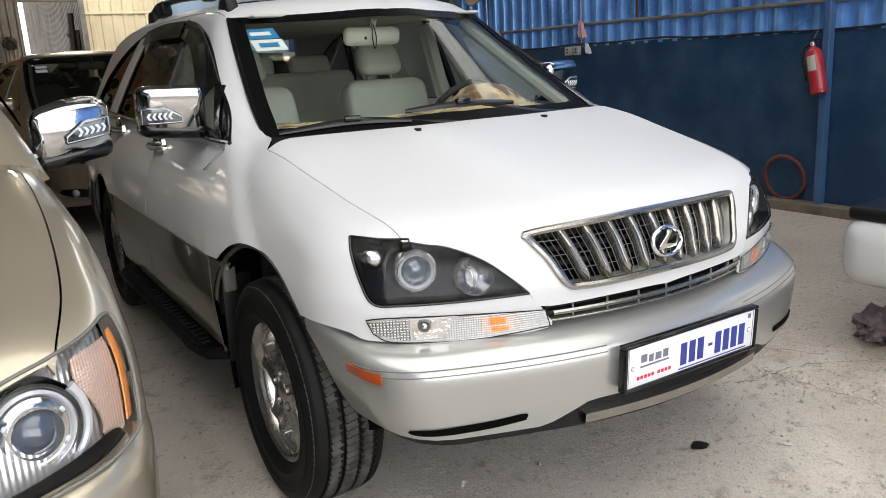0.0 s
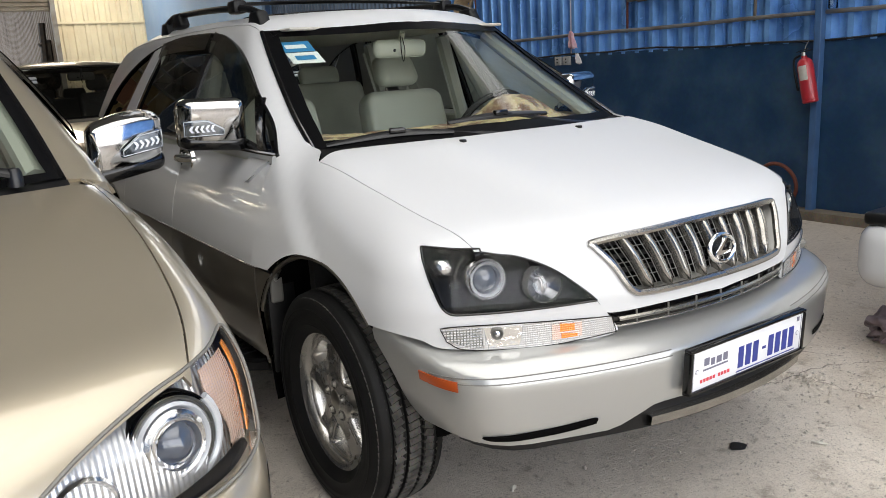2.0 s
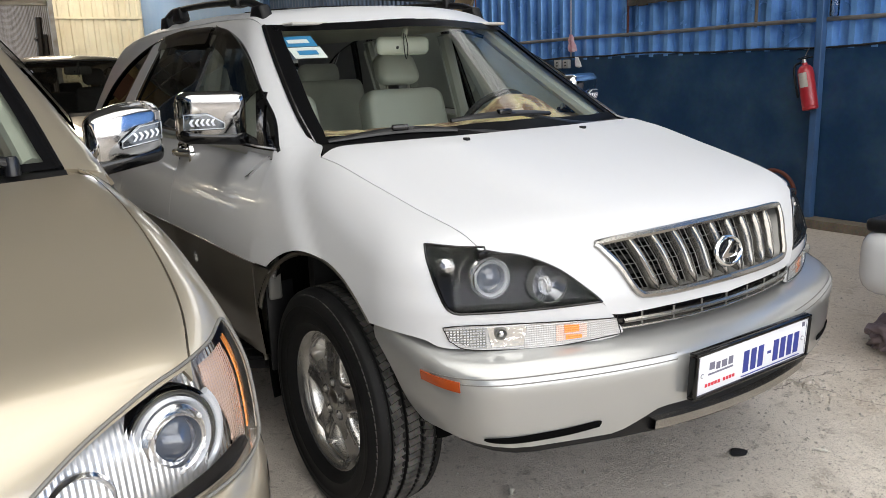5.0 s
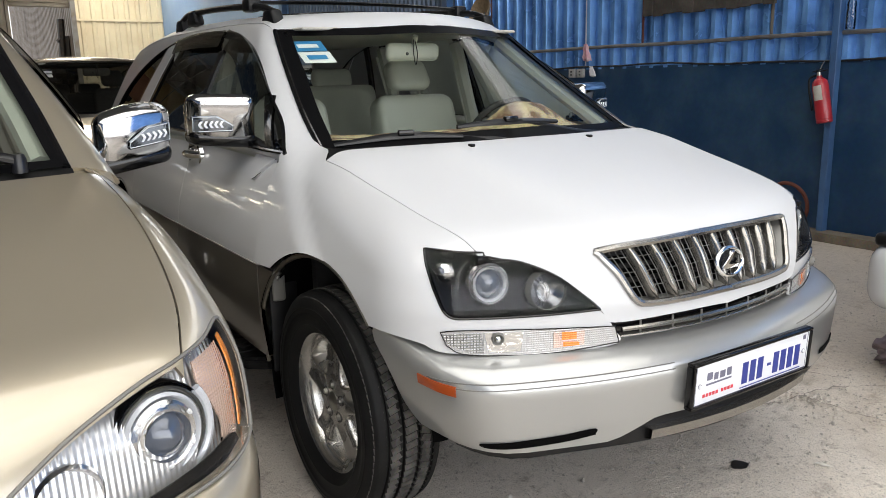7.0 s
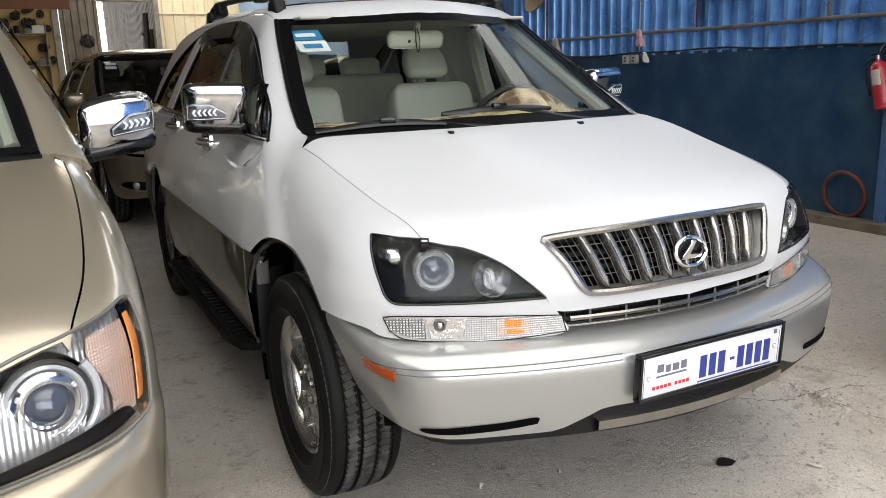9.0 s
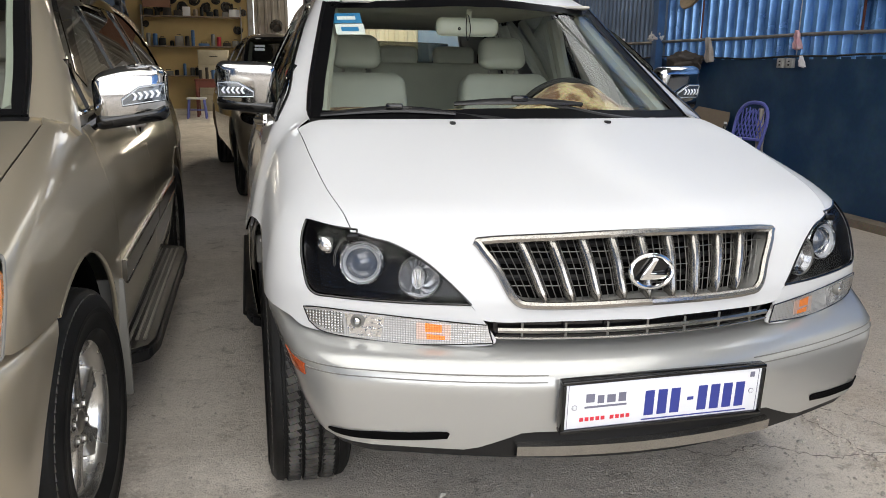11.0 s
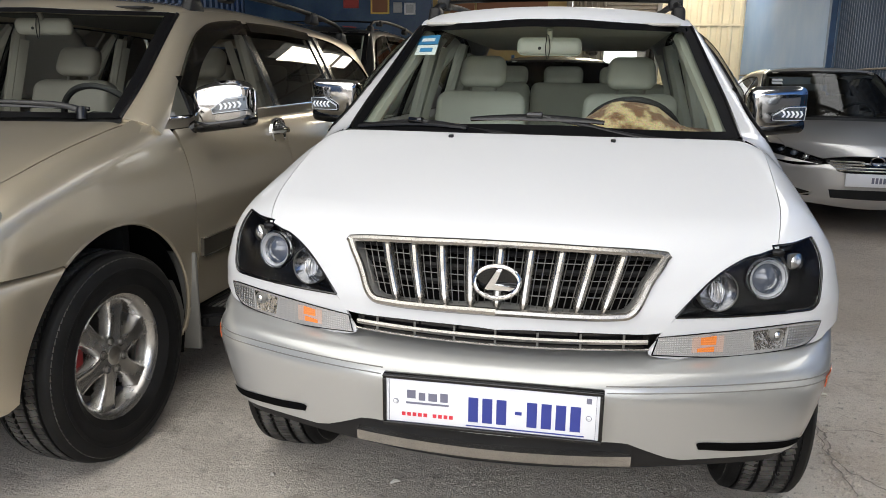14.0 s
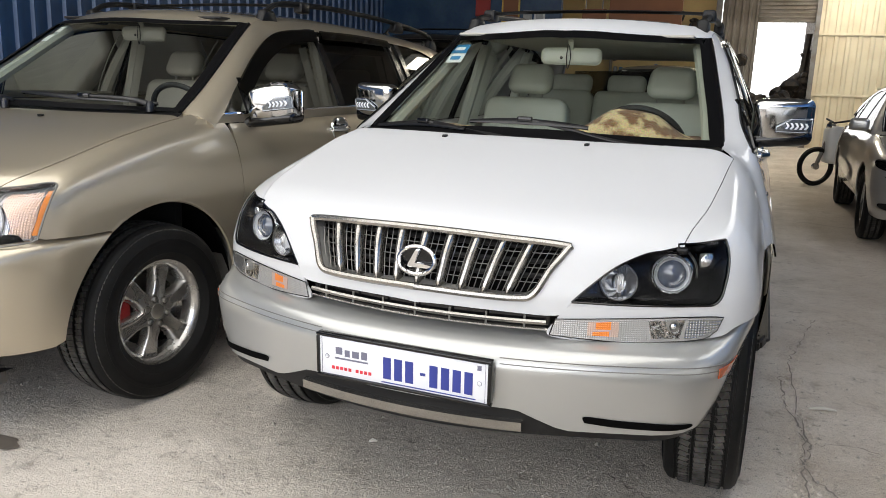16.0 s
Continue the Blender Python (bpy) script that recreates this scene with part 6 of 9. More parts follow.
    for i in range(-3, 4):
        q = onto(fb, np.array([(i * 0.1, 0, 0.674), (i * 0.1, 0, 0.711)]), (0, 1, 0), back=0.3)
        tube_part("lower_grille_rib", [Vector(p) + Vector((0, 0.004, 0)) for p in q], 0.003, GREYPLASTIC, car, seg=5)
    # lamps
    lo = np.vstack([onto(fb, smooth_line(S["lamp_outer"], 6), (-0.5, 0.8, -0.3), back=0.5), onto(fb, smooth_line(S["nose"], 6), (0, 0.75, -0.66), back=0.4)[1:24]])
    for s in (1, -1):
        h = new("headlamp")
        h.parent = car
        h["label"] = "projector headlamp with black bezel"
        ob = patch("headlamp_lens", fb, lo, (-0.45, 0.85, -0.25), LENS, h, step=0.03, inset=0.002, thick=0.02, mirror=s < 0)
        ob.visible_shadow = False
        patch("bezel", fb, lo, (-0.45, 0.85, -0.25), LAMP_BLACK, h, step=0.03, inset=-0.006, thick=0.002, lift=-0.056, mirror=s < 0)
        # added black block that hides the white panel corner behind the lens
        box_part("lamp_mount", s * 0.648, 0.206, 0.879, s * 0.680, 0.242, 0.8975, LAMP_BLACK, h, 0.006, 2)
        bucket("bucket", fb, lo, s, h)
        lp = np.array([(*p[:2], p[2]) for p in lo])
        bm = bmesh.new()
        add_tube(bm, [Vector(p) * 1 if s > 0 else Vector((-p[0], p[1], p[2])) for p in [*lp, lp[0]]], 0.003, seg=6, cap=False)
        part("lamp_seal", bm, GLOSSBLACK, h)
        d = (s * 0.25, -0.95, 0.08)
        c = Vector((s * 0.642, 0.216, 0.823))
        pr = lamp_ring(h, c, d, 0.049, 0.058, 0.05, FACETS, "projector_ring")
        lamp_ring(pr, c + Vector(d) * 0.006, d, 0.0425, 0.0475, 0.012, LED_WHITE, "halo_ring")
        lamp_ring(pr, c + Vector(d) * 0.001, d, 0.034, 0.042, 0.02, REFLECTOR, "lens_ring")
        lamp_ring(pr, c + Vector(d) * 0.012, d, 0.0475, 0.0495, 0.010, CHROME, "rim_ring")
        lens_dome(pr, c + Vector(d) * -0.008, d, 0.037, 0.022, PROJ_GLASS, "projector_lens")
        for r_, q_ in ((0.070, 0.0008), (0.0735, 0.0006)):
            mq = Matrix.Translation(c) @ Vector(d).to_track_quat("Z", "Y").to_matrix().to_4x4()
            tube_part("bezel_line", [mq @ Vector((r_ * math.cos(a), r_ * math.sin(a), -0.030)) for a in np.linspace(0, 2 * math.pi, 41)], q_, GREYPLASTIC, h, seg=5, cap=False)
        c2 = Vector((s * 0.519, 0.132, 0.802))
        rf = lamp_ring(h, c2, d, 0.047, 0.0495, 0.03, GREYPLASTIC, "reflector_ring")
        m = Matrix.Translation(c2) @ Vector(d).to_track_quat("Z", "Y").to_matrix().to_4x4()
        lathe_part("reflector_bowl", [(0.004, -0.030), (0.015, -0.026), (0.03, -0.016), (0.041, -0.006), (0.047, 0.001)], REFLECTOR_DIM, rf, seg=36, axis="z", m=m)
        bm = bmesh.new()
        add_lathe(bm, [(0.001, 0.006), (0.010, 0.004), (0.016, -0.004), (0.018, -0.022)], seg=18, axis="z", m=m @ Matrix.Translation((0.004 * s, -0.004, 0)) @ Matrix.Diagonal((0.9, 1.55, 1, 1)))
        part("bulb_shade", bm, FLUTED, rf)
        lens_dome(h, Vector((s * 0.728, 0.283, 0.852)), (s * 0.6, -0.8, 0), 0.023, 0.010, FACETS, "side_reflector")
        box_part("reflector_mount", -0.020, -0.004, -0.022, 0.020, 0.012, 0.022, GREYPLASTIC, h, 0.008, 2, m=Matrix.Translation((s * 0.724, 0.292, 0.852)) @ Matrix.Rotation(s * 0.64, 4, "Z"))
        for k_ in range(4):
            tube_part("bezel_step", [(s * (0.722 - 0.012 * k_), 0.292 - 0.010 * k_, 0.808 - 0.007 * k_), (s * (0.714 - 0.012 * k_), 0.288 - 0.010 * k_, 0.797 - 0.007 * k_)], 0.0016, GREYPLASTIC, h, seg=5)
        sg = [(0.362, 0.041, 0.662), (0.375, 0.043, 0.706), (0.56, 0.105, 0.717), (0.735, 0.203, 0.723), (0.776, 0.24, 0.719), (0.765, 0.228, 0.684), (0.722, 0.19, 0.660), (0.55, 0.09, 0.653)]
        o = outline(np.array(sg[:2]), np.array(sg[1:5]), np.array(sg[4:6]), np.array(sg[5:] + sg[:1]))
        t = patch("turn_signal", fb, o, (-0.4, 0.9, -0.1), CLEAR_PRISM, car, step=0.02, inset=0.001, thick=0.01, lift=0.004, mirror=s < 0, label="clear turn signal lamp with amber segment")
        for a0, a1, z0, z1, mt in ((0.455, 0.535, 0.667, 0.704, AMBER_PALE), (0.478, 0.512, 0.686, 0.7035, AMBER), (0.470, 0.508, 0.668, 0.677, AMBER)):
            am = [(a0, 0.07, z0), (a0, 0.07, z1), (a1, 0.09, z1 + 0.003), (a1, 0.09, z0 - 0.001)]
            patch("amber_segment", fb, outline(*[np.array([am[i], am[(i + 1) % 4]]) for i in range(4)]), (-0.4, 0.9, -0.1), mt, t, step=0.02, inset=0, thick=0.002, lift=0.0062 if mt is AMBER_PALE else 0.0075, mirror=s < 0)
        gp = [(0.692, 0.17, 0.664), (0.697, 0.17, 0.717), (0.735, 0.203, 0.7165), (0.772, 0.238, 0.7125), (0.762, 0.226, 0.688), (0.722, 0.19, 0.667)]
        patch("prism_segment", fb, outline(*[np.array([gp[i], gp[(i + 1) % 6]]) for i in range(6)]), (-0.4, 0.9, -0.1), GRID_PRISM, t, step=0.02, inset=0, thick=0.002, lift=0.0058, mirror=s < 0)
        qs = onto(fb, o, (-0.4, 0.9, -0.1), back=0.4)
        qs = (qs + grad(fb, qs) * 0.004) * (s, 1, 1)
        tube_part("signal_rim", [Vector(p) for p in [*qs, qs[0]]], 0.0016, GLOSSBLACK, t, seg=5, cap=False)
        bz = [(0.610, 0.13, 0.664), (0.605, 0.12, 0.713), (0.690, 0.17, 0.716), (0.680, 0.165, 0.664)]
        patch("bulb_reflector", fb, outline(*[np.array([bz[i], bz[(i + 1) % 4]]) for i in range(4)]), (-0.4, 0.9, -0.1), FACETS, t, step=0.02, inset=0, thick=0.002, lift=0.0055, mirror=s < 0)
        bu = onto(fb, np.array([(s * 0.662, -0.2, 0.700)]), (0, 1, 0), back=0.1)[0]
        lamp_ring(t, Vector(bu) + Vector((s * 0.004, -0.010, 0)), (s * 0.45, -0.9, 0), 0.011, 0.016, 0.012, GREYPLASTIC, "bulb_socket")
        lens_dome(t, Vector(bu) + Vector((s * 0.004, -0.010, 0)), (s * 0.45, -0.9, 0), 0.011, 0.008, REFLECTOR, "bulb")
    # washer nozzles, cowl, wipers
    for s in (1, -1):
        p = onto(fb, np.array([(s * 0.266, 0.81, 1.2)]), (0, 0, -1), back=0.2)[0]
        bm = bmesh.new()
        add_box(bm, -0.008, -0.012, -0.002, 0.008, 0.012, 0.008, 0.003, 2, m=Matrix.Translation(p))
        part("washer_nozzle", bm, PLASTIC, car)
    bm = bmesh.new()
    rows = []
    for x in np.linspace(-0.72, 0.72, 25):
        y = 0.862 + 0.14 * (x / 0.72) ** 2
        rows.append([bm.verts.new((x, y + dy, z)) for dy, z in ((-0.02, 1.085), (0.02, 1.098), (0.06, 1.112), (0.10, 1.122))])
    for p, q in zip(rows, rows[1:]):
        for i in range(3):
            bm.faces.new((p[i], q[i], q[i + 1], p[i + 1]))
    part("cowl", bm, PLASTIC, car)
    wiper(car, [(-0.228, 0.925, 1.118), (-0.42, 0.985, 1.130), (-0.656, 1.044, 1.112)], fc, (0.03, 0.885, 1.100), [(-0.09, 0.90, 1.108), (-0.26, 0.95, 1.128)])
    wiper(car, [(0.235, 0.965, 1.146), (0.0, 0.957, 1.156), (-0.223, 0.966, 1.147)], fc, (0.515, 0.965, 1.100), [(0.40, 0.945, 1.104), (0.28, 0.945, 1.122), (0.14, 0.958, 1.152)])
    crossbar(car, 2.05, 1.676, 0.535)
    for s in (1, -1):
        door_mirror(car, s * 0.778, 1.445, 1.196, s)
        ft = [(0.9, 1.215, 1.090), (0.9, 1.318, 1.010), (0.9, 1.336, 1.003), (0.9, 1.352, 1.015), (0.9, 1.428, 1.092), (0.9, 1.42, 1.098), (0.9, 1.225, 1.098)]
        patch("mirror_foot", fb, np.array(ft), (-1, 0, -0.1), WHITE, car, step=0.04, inset=0, thick=0.014, lift=0.012, mirror=s < 0)
        q = onto(fb, np.array(ft + ft[:1]), (-1, 0, -0.1), back=0.4)
        tube_part("foot_seal", [Vector(p) for p in (q + grad(fb, q) * 0.010) * (s, 1, 1)], 0.0017, GLOSSBLACK, car, seg=5, cap=False)
        for y, z in ((2.08, 1.03), (3.04, 1.055)):
            p = onto(fb, np.array([(1.1, y, z)]), (-1, 0, 0), back=0.2)[0]
            handle(car, s, p)
        roof_rail(car, [(s * 0.53, 1.80, 1.606), (s * 0.535, 1.98, 1.642), (s * 0.535, 2.45, 1.672), (s * 0.53, 2.9, 1.686), (s * 0.525, 3.05, 1.684), (s * 0.52, 3.2, 1.658)])
        # running board
        bm = bmesh.new()
        board_shape(bm, s, 0.66, 0.935, 1.30, 3.02, 0.295, 0.047)
        rb = part("running_board", bm, PLASTIC, car, "black ribbed running board")
        bm = bmesh.new()
        for i in range(26):
            y = 1.42 + i * 0.056
            add_box(bm, s * 0.73, y, 0.340, s * 0.905, y + 0.022, 0.347, 0.002, 1)
        part("board_rib", bm, PLASTIC, rb)
        tube_part("board_edge", [(s * 0.90, 1.40, 0.322), (s * 0.938, 1.45, 0.322), (s * 0.938, 2.90, 0.322)], 0.009, PLASTIC, rb, seg=8)
        # mud flap behind the front wheel
        bm = bmesh.new()
        add_box(bm, s * 0.780, 1.135, 0.35, s * 0.880, 1.150, 0.665, 0.006, 2)
        part("mud_flap", bm, PLASTIC, car)
        br = box_part("arch_bracket", s * 0.842, 1.085, 0.615, s * 0.886, 1.096, 0.715, GREYPLASTIC, car, 0.008, 3, label="grey plastic arch bracket")
        lathe_part("screw", [(0.001, 0.004), (0.006, 0.003), (0.007, 0.0)], CHROME_SATIN, br, seg=10, axis="y", m=Matrix.Translation((s * 0.866, 1.084, 0.696)) @ Matrix.Diagonal((1, -1, 1, 1)))
    sr = np.array([(-0.36, 1.95, 1.62), (0.36, 1.95, 1.62), (0.36, 2.45, 1.63), (-0.36, 2.45, 1.63)])
    patch("sunroof", fc, outline(*[sr[[i, (i + 1) % 4]] for i in range(4)]), (0, 0, -1), GLOSSBLACK, car, step=0.08, inset=0, thick=0.006, lift=0.006)
    # smoked weather visors over the side windows
    vt = [(0.735, 1.40, 1.285), (0.668, 1.656, 1.424), (0.632, 1.861, 1.497), (0.612, 2.13, 1.553)]
    vb = [(0.65, 2.13, 1.475), (0.675, 1.90, 1.42), (0.725, 1.69, 1.32), (0.765, 1.50, 1.21)]
    both("weather_visor", fc, outline(np.array(vt), np.array([vt[-1], vb[0]]), np.array(vb), np.array([vb[-1], vt[0]])), (-1, 0, -0.25), VISOR, car, step=0.04, inset=0, lift=0.02, thick=0.004)
    vt = [(0.62, 2.18, 1.553), (0.61, 2.6, 1.562), (0.615, 2.95, 1.548)]
    vb = [(0.65, 2.95, 1.48), (0.65, 2.6, 1.49), (0.65, 2.18, 1.48)]
    both("weather_visor", fc, outline(np.array(vt), np.array([vt[-1], vb[0]]), np.array(vb), np.array([vb[-1], vt[0]])), (-1, 0, -0.25), VISOR, car, step=0.06, inset=0, lift=0.02, thick=0.004)
    top = onto(fc, smooth_line(ESTATE_WHITE["dlo_top"], 6), (-1, 0, -0.25), back=0.4)
    for s in (1, -1):
        tube_part("window_seal", [Vector(p) for p in top * (s, 1, 1)], 0.007, GLOSSBLACK, car, seg=6)
    # stickers inside the windscreen
    for (x0, x1, z0, z1, mt, nm) in ((-0.560, -0.455, 1.447, 1.487, STICKER_BLUE, "sticker"), (-0.553, -0.452, 1.402, 1.444, STICKER_WHITE, "sticker")):
        o = np.array([(x0, 1.5, z0), (x1, 1.5, z0), (x1, 1.5, z1), (x0, 1.5, z1)])
        st = patch(nm, fc, outline(*[o[[i, (i + 1) % 4]] for i in range(4)]), (0, 1, 0), mt, car, step=0.04, inset=0, lift=-0.006, thick=0.001)
        o2 = np.array([(x0 + 0.02, 1.5, z0 + 0.012), (x1 - 0.02, 1.5, z0 + 0.012), (x1 - 0.02, 1.5, z1 - 0.014), (x0 + 0.02, 1.5, z1 - 0.014)])
        patch("sticker_print", fc, outline(*[o2[[i, (i + 1) % 4]] for i in range(4)]), (0, 1, 0), STICKER_WHITE if mt is STICKER_BLUE else STICKER_BLUE, st, step=0.04, inset=0, lift=-0.004, thick=0.001)
    # fur mat on the dashboard with a hump over the dials
    bm = bmesh.new()
    rows = []
    for y in np.linspace(0.98, 1.46, 20):
        row = []
        for x in np.linspace(-0.70, 0.70, 49):
            yy = y + 0.13 * (x / 0.72) ** 2
            hump = 0.105 * math.exp(-(abs(x - 0.335) / 0.165) ** 3 - (abs(y - 1.23) / 0.13) ** 3)
            fade = 0.05 * max(0, (y - 1.40) / 0.06)
            z = 1.102 + 0.02 * (y > 1.1) + hump - fade + 0.010 * noise.noise((x * 9, y * 9, 1)) + 0.004 * noise.noise((x * 40, y * 40, 5))
            row.append(bm.verts.new((x, yy, z)))
        rows.append(row)
    for p, q in zip(rows, rows[1:]):
        for i in range(48):
            bm.faces.new((p[i], p[i + 1], q[i + 1], q[i]))
    part("fur_dash_mat", bm, FUR, car, "brown and cream fur dashboard mat", angle=80)
    return car


def handle(car, s, p):
    """Chrome door handle in a chrome cup surround."""
    bm = bmesh.new()
    add_lathe(bm, [(0.001, 0.000), (0.040, 0.001), (0.052, 0.006), (0.060, 0.013), (0.067, 0.010), (0.069, -0.002)], seg=28, axis="x", m=Matrix.Translation(p) @ Matrix.Diagonal((1.2, 1.35, 1.0, 1)))
    for v in bm.verts:
        v.co.x *= 1
    if s < 0:
        bmesh.ops.transform(bm, matrix=Matrix.Diagonal((-1, 1, 1, 1)), verts=bm.verts)
    h = part("door_handle", bm, CHROME, car, "chrome door handle with cup trim")
    bm = bmesh.new()
    add_tube(bm, [Vector((s * (p[0] + 0.005), p[1] - 0.075, p[2] + 0.004)), Vector((s * (p[0] + 0.035), p[1] - 0.04, p[2] + 0.006)), Vector((s * (p[0] + 0.038), p[1] + 0.03, p[2] + 0.006)), Vector((s * (p[0] + 0.008), p[1] + 0.085, p[2] + 0.004))], 0.018, seg=10)
    part("grip", bm, CHROME, h)


_lx, _fb, _fc, _fu = suv("estate_car", "white estate car with silver bumper parked on the concrete", ESTATE_WHITE)
white_estate_front(_lx, _fb, _fc)

# ---- the champagne estate car ----
AMBER_SOFT = mat("soft_amber_lens", (0.85, 0.30, 0.07), 0.2, 0, coat=1.0)
HX = -2.222
HL_FRONT = knots((0.3, -0.39), (0.67, -0.39), (0.75, -0.385), (0.82, -0.365), (0.90, -0.33), (0.96, -0.29), (1.05, -0.2))
HL_SIDE = knots((0.2, 0.80), (0.33, 0.875), (0.5, 0.903), (0.68, 0.913), (0.80, 0.912), (0.90, 0.90), (1.0, 0.875), (1.08, 0.845), (1.18, 0.79))
HL_TAPER = knots((-0.5, 0.91), (-0.2, 0.945), (0.1, 0.975), (0.5, 1.0), (3.2, 1.0), (3.8, 0.98), (4.3, 0.94))
HL_TOP = knots((-0.5, 0.86), (-0.35, 0.925), (-0.2, 0.968), (0.0, 1.015), (0.3, 1.075), (0.6, 1.125), (0.8, 1.15), (1.0, 1.165), (4.4, 1.19))
HL_CROWN = knots((-0.3, 0.12), (0.0, 0.11), (0.4, 0.05), (0.8, 0.02), (4.4, 0.02))
hl_body = car_body(HL_FRONT, (0.38, 0.0), HL_SIDE, HL_TAPER, HL_TOP, HL_CROWN, lambda z: 4.22 - 0.06 * (z - 0.6) ** 2, k_corner=0.13, k_top=0.09)
HL_BUMP = knots((0.2, -0.34), (0.3, -0.41), (0.42, -0.445), (0.55, -0.455), (0.65, -0.45), (0.75, -0.43))


def hl_bumper(p):
    x, y, z = np.abs(p[..., 0]), p[..., 1], p[..., 2]
    fr = (HL_BUMP(z) + 0.36 * x ** 2 + 0.06 * x ** 4 - y) / 1.12
    sd = x - (HL_SIDE(z) + 0.004) * HL_TAPER(y)
    shelf = 0.70 + 0.26 * np.clip(y - (HL_BUMP(0.6) + 0.36 * x ** 2), 0, 0.13)
    return smax(smax(fr, sd, 0.16), z - shelf, 0.05)


HL_ROOF = knots((0.9, 1.50), (1.2, 1.59), (1.6, 1.645), (2.2, 1.675), (3.0, 1.668), (3.6, 1.64), (4.1, 1.58))
hl_cabin = cabin_body(lambda x, z: 0.62 + (z - 1.135) * 1.45 + (0.35 + np.clip(z - 1.135, 0, 1) * 0.45) * x ** 2,
                      lambda x, y: HL_ROOF(y) - 0.13 * x ** 2,
                      lambda y, z: (0.845 - 0.36 * (z - 1.12) - 0.25 * (z - 1.12) ** 2) * (1 - 0.01 * np.maximum(0, y - 2.6) ** 2),
                      lambda x, z: 4.19 - (z - 1.1) * 0.42 - 0.12 * x ** 2, k=0.045)

HIGH = dict(
    body=hl_body, cabin=hl_cabin, paint=GOLD, lower=GOLD, leather=LEATHER_BEIGE, trim=mat("interior_beige_trim", (0.36, 0.34, 0.29), 0.6, 0, var=0.2),
    arch=0.455, hub=(0.492, 0.355), hub_rear=(3.206, 0.355), track=0.79,
    shut=[(0.736, -0.119), (0.775, 0.05), (0.792, 0.25), (0.795, 0.5), (0.786, 0.74)],
    nose=[(0.736, -0.119, 0.91), (0.66, -0.17, 0.90), (0.55, -0.24, 0.87), (0.45, -0.30, 0.82), (0.40, -0.33, 0.78), (0.2, -0.37, 0.90), (0, -0.385, 0.905)],
    hood_rear=[(0.786, 0.74), (0.6, 0.69), (0.3, 0.63), (0, 0.61)],
    doors=(1.0, 2.03, 2.96), door_edge=[(-0.03, 1.11), (-0.01, 1.05), (0.0, 0.95), (0.0, 0.70), (0.0, 0.40)], clad=0.40, sill=0.28, bumper_z=0.729, cladding=False,
    wing_back=[(0.785, 0.82, 1.15), (0.80, 0.90, 1.14)], frame_foot=(0.83, 0.88, 1.08),
    wing_front=[(0.895, 0.10, 0.732), (0.865, -0.01, 0.732), (0.848, -0.031, 0.735)],
    lamp_outer=[(0.848, -0.031, 0.735), (0.850, 0.0, 0.80), (0.845, 0.045, 0.87), (0.833, 0.068, 0.913), (0.79, -0.04, 0.912), (0.736, -0.119, 0.91)],
    belt=lambda y: 1.108 + 0.02 * (y - 1.0), dlo_low=lambda y: 1.135 + 0.02 * (y - 1.0),
    tail=4.22, ws_base=0.66, frit=0.04,
    ws_bottom=[(0, 0.62, 1.135), (0.3, 0.65, 1.137), (0.55, 0.725, 1.14), (0.73, 0.805, 1.142)],
    ws_side=[(0.73, 0.805, 1.142), (0.70, 1.02, 1.27), (0.655, 1.27, 1.45), (0.62, 1.45, 1.56)],
    header=CHROME_SATIN, ws_top=[(0.62, 1.45, 1.56), (0.45, 1.34, 1.562), (0.25, 1.26, 1.564), (0, 1.24, 1.565)],
    roof_line=[(0.62, 1.45, 1.56), (0.605, 1.8, 1.60), (0.60, 2.4, 1.62), (0.60, 3.2, 1.61), (0.57, 3.95, 1.56)],
    roof_rear=[(0.57, 3.95, 1.56), (0.3, 4.02, 1.58), (0, 4.04, 1.585)],
    d_rear=[(0.57, 3.95, 1.56), (0.64, 4.06, 1.35), (0.71, 4.12, 1.16)],
    dlo_top=[(0.84, 0.96, 1.137), (0.795, 1.10, 1.245), (0.72, 1.35, 1.41), (0.675, 1.58, 1.515), (0.655, 1.9, 1.56), (0.65, 2.4, 1.575), (0.65, 3.0, 1.565), (0.66, 3.5, 1.53), (0.70, 3.85, 1.40), (0.78, 3.98, 1.20)],
    pillars=(1.17, 2.03, 2.96, 3.08), panes=(SIDE_GLASS, SIDE_GLASS, DARK_GLASS, DARK_GLASS, DARK_GLASS), moulding=CHROME,
    rear_glass=(0.70, 1.10, 0.58, 1.60), inner=0.78, roof_in=1.585, roof_y0=1.36, dash_z=1.09, liner=DARK_TRIM,
    seat_y=1.72, seat_z=0.51, bench_up=0.06, mirror_in=(1.40, 1.50), wheel=dict(radius=0.36, width=0.235, rim_r=0.215, spokes=6, style="bar", caliper=RED_CALIPER), steer=-4.0)


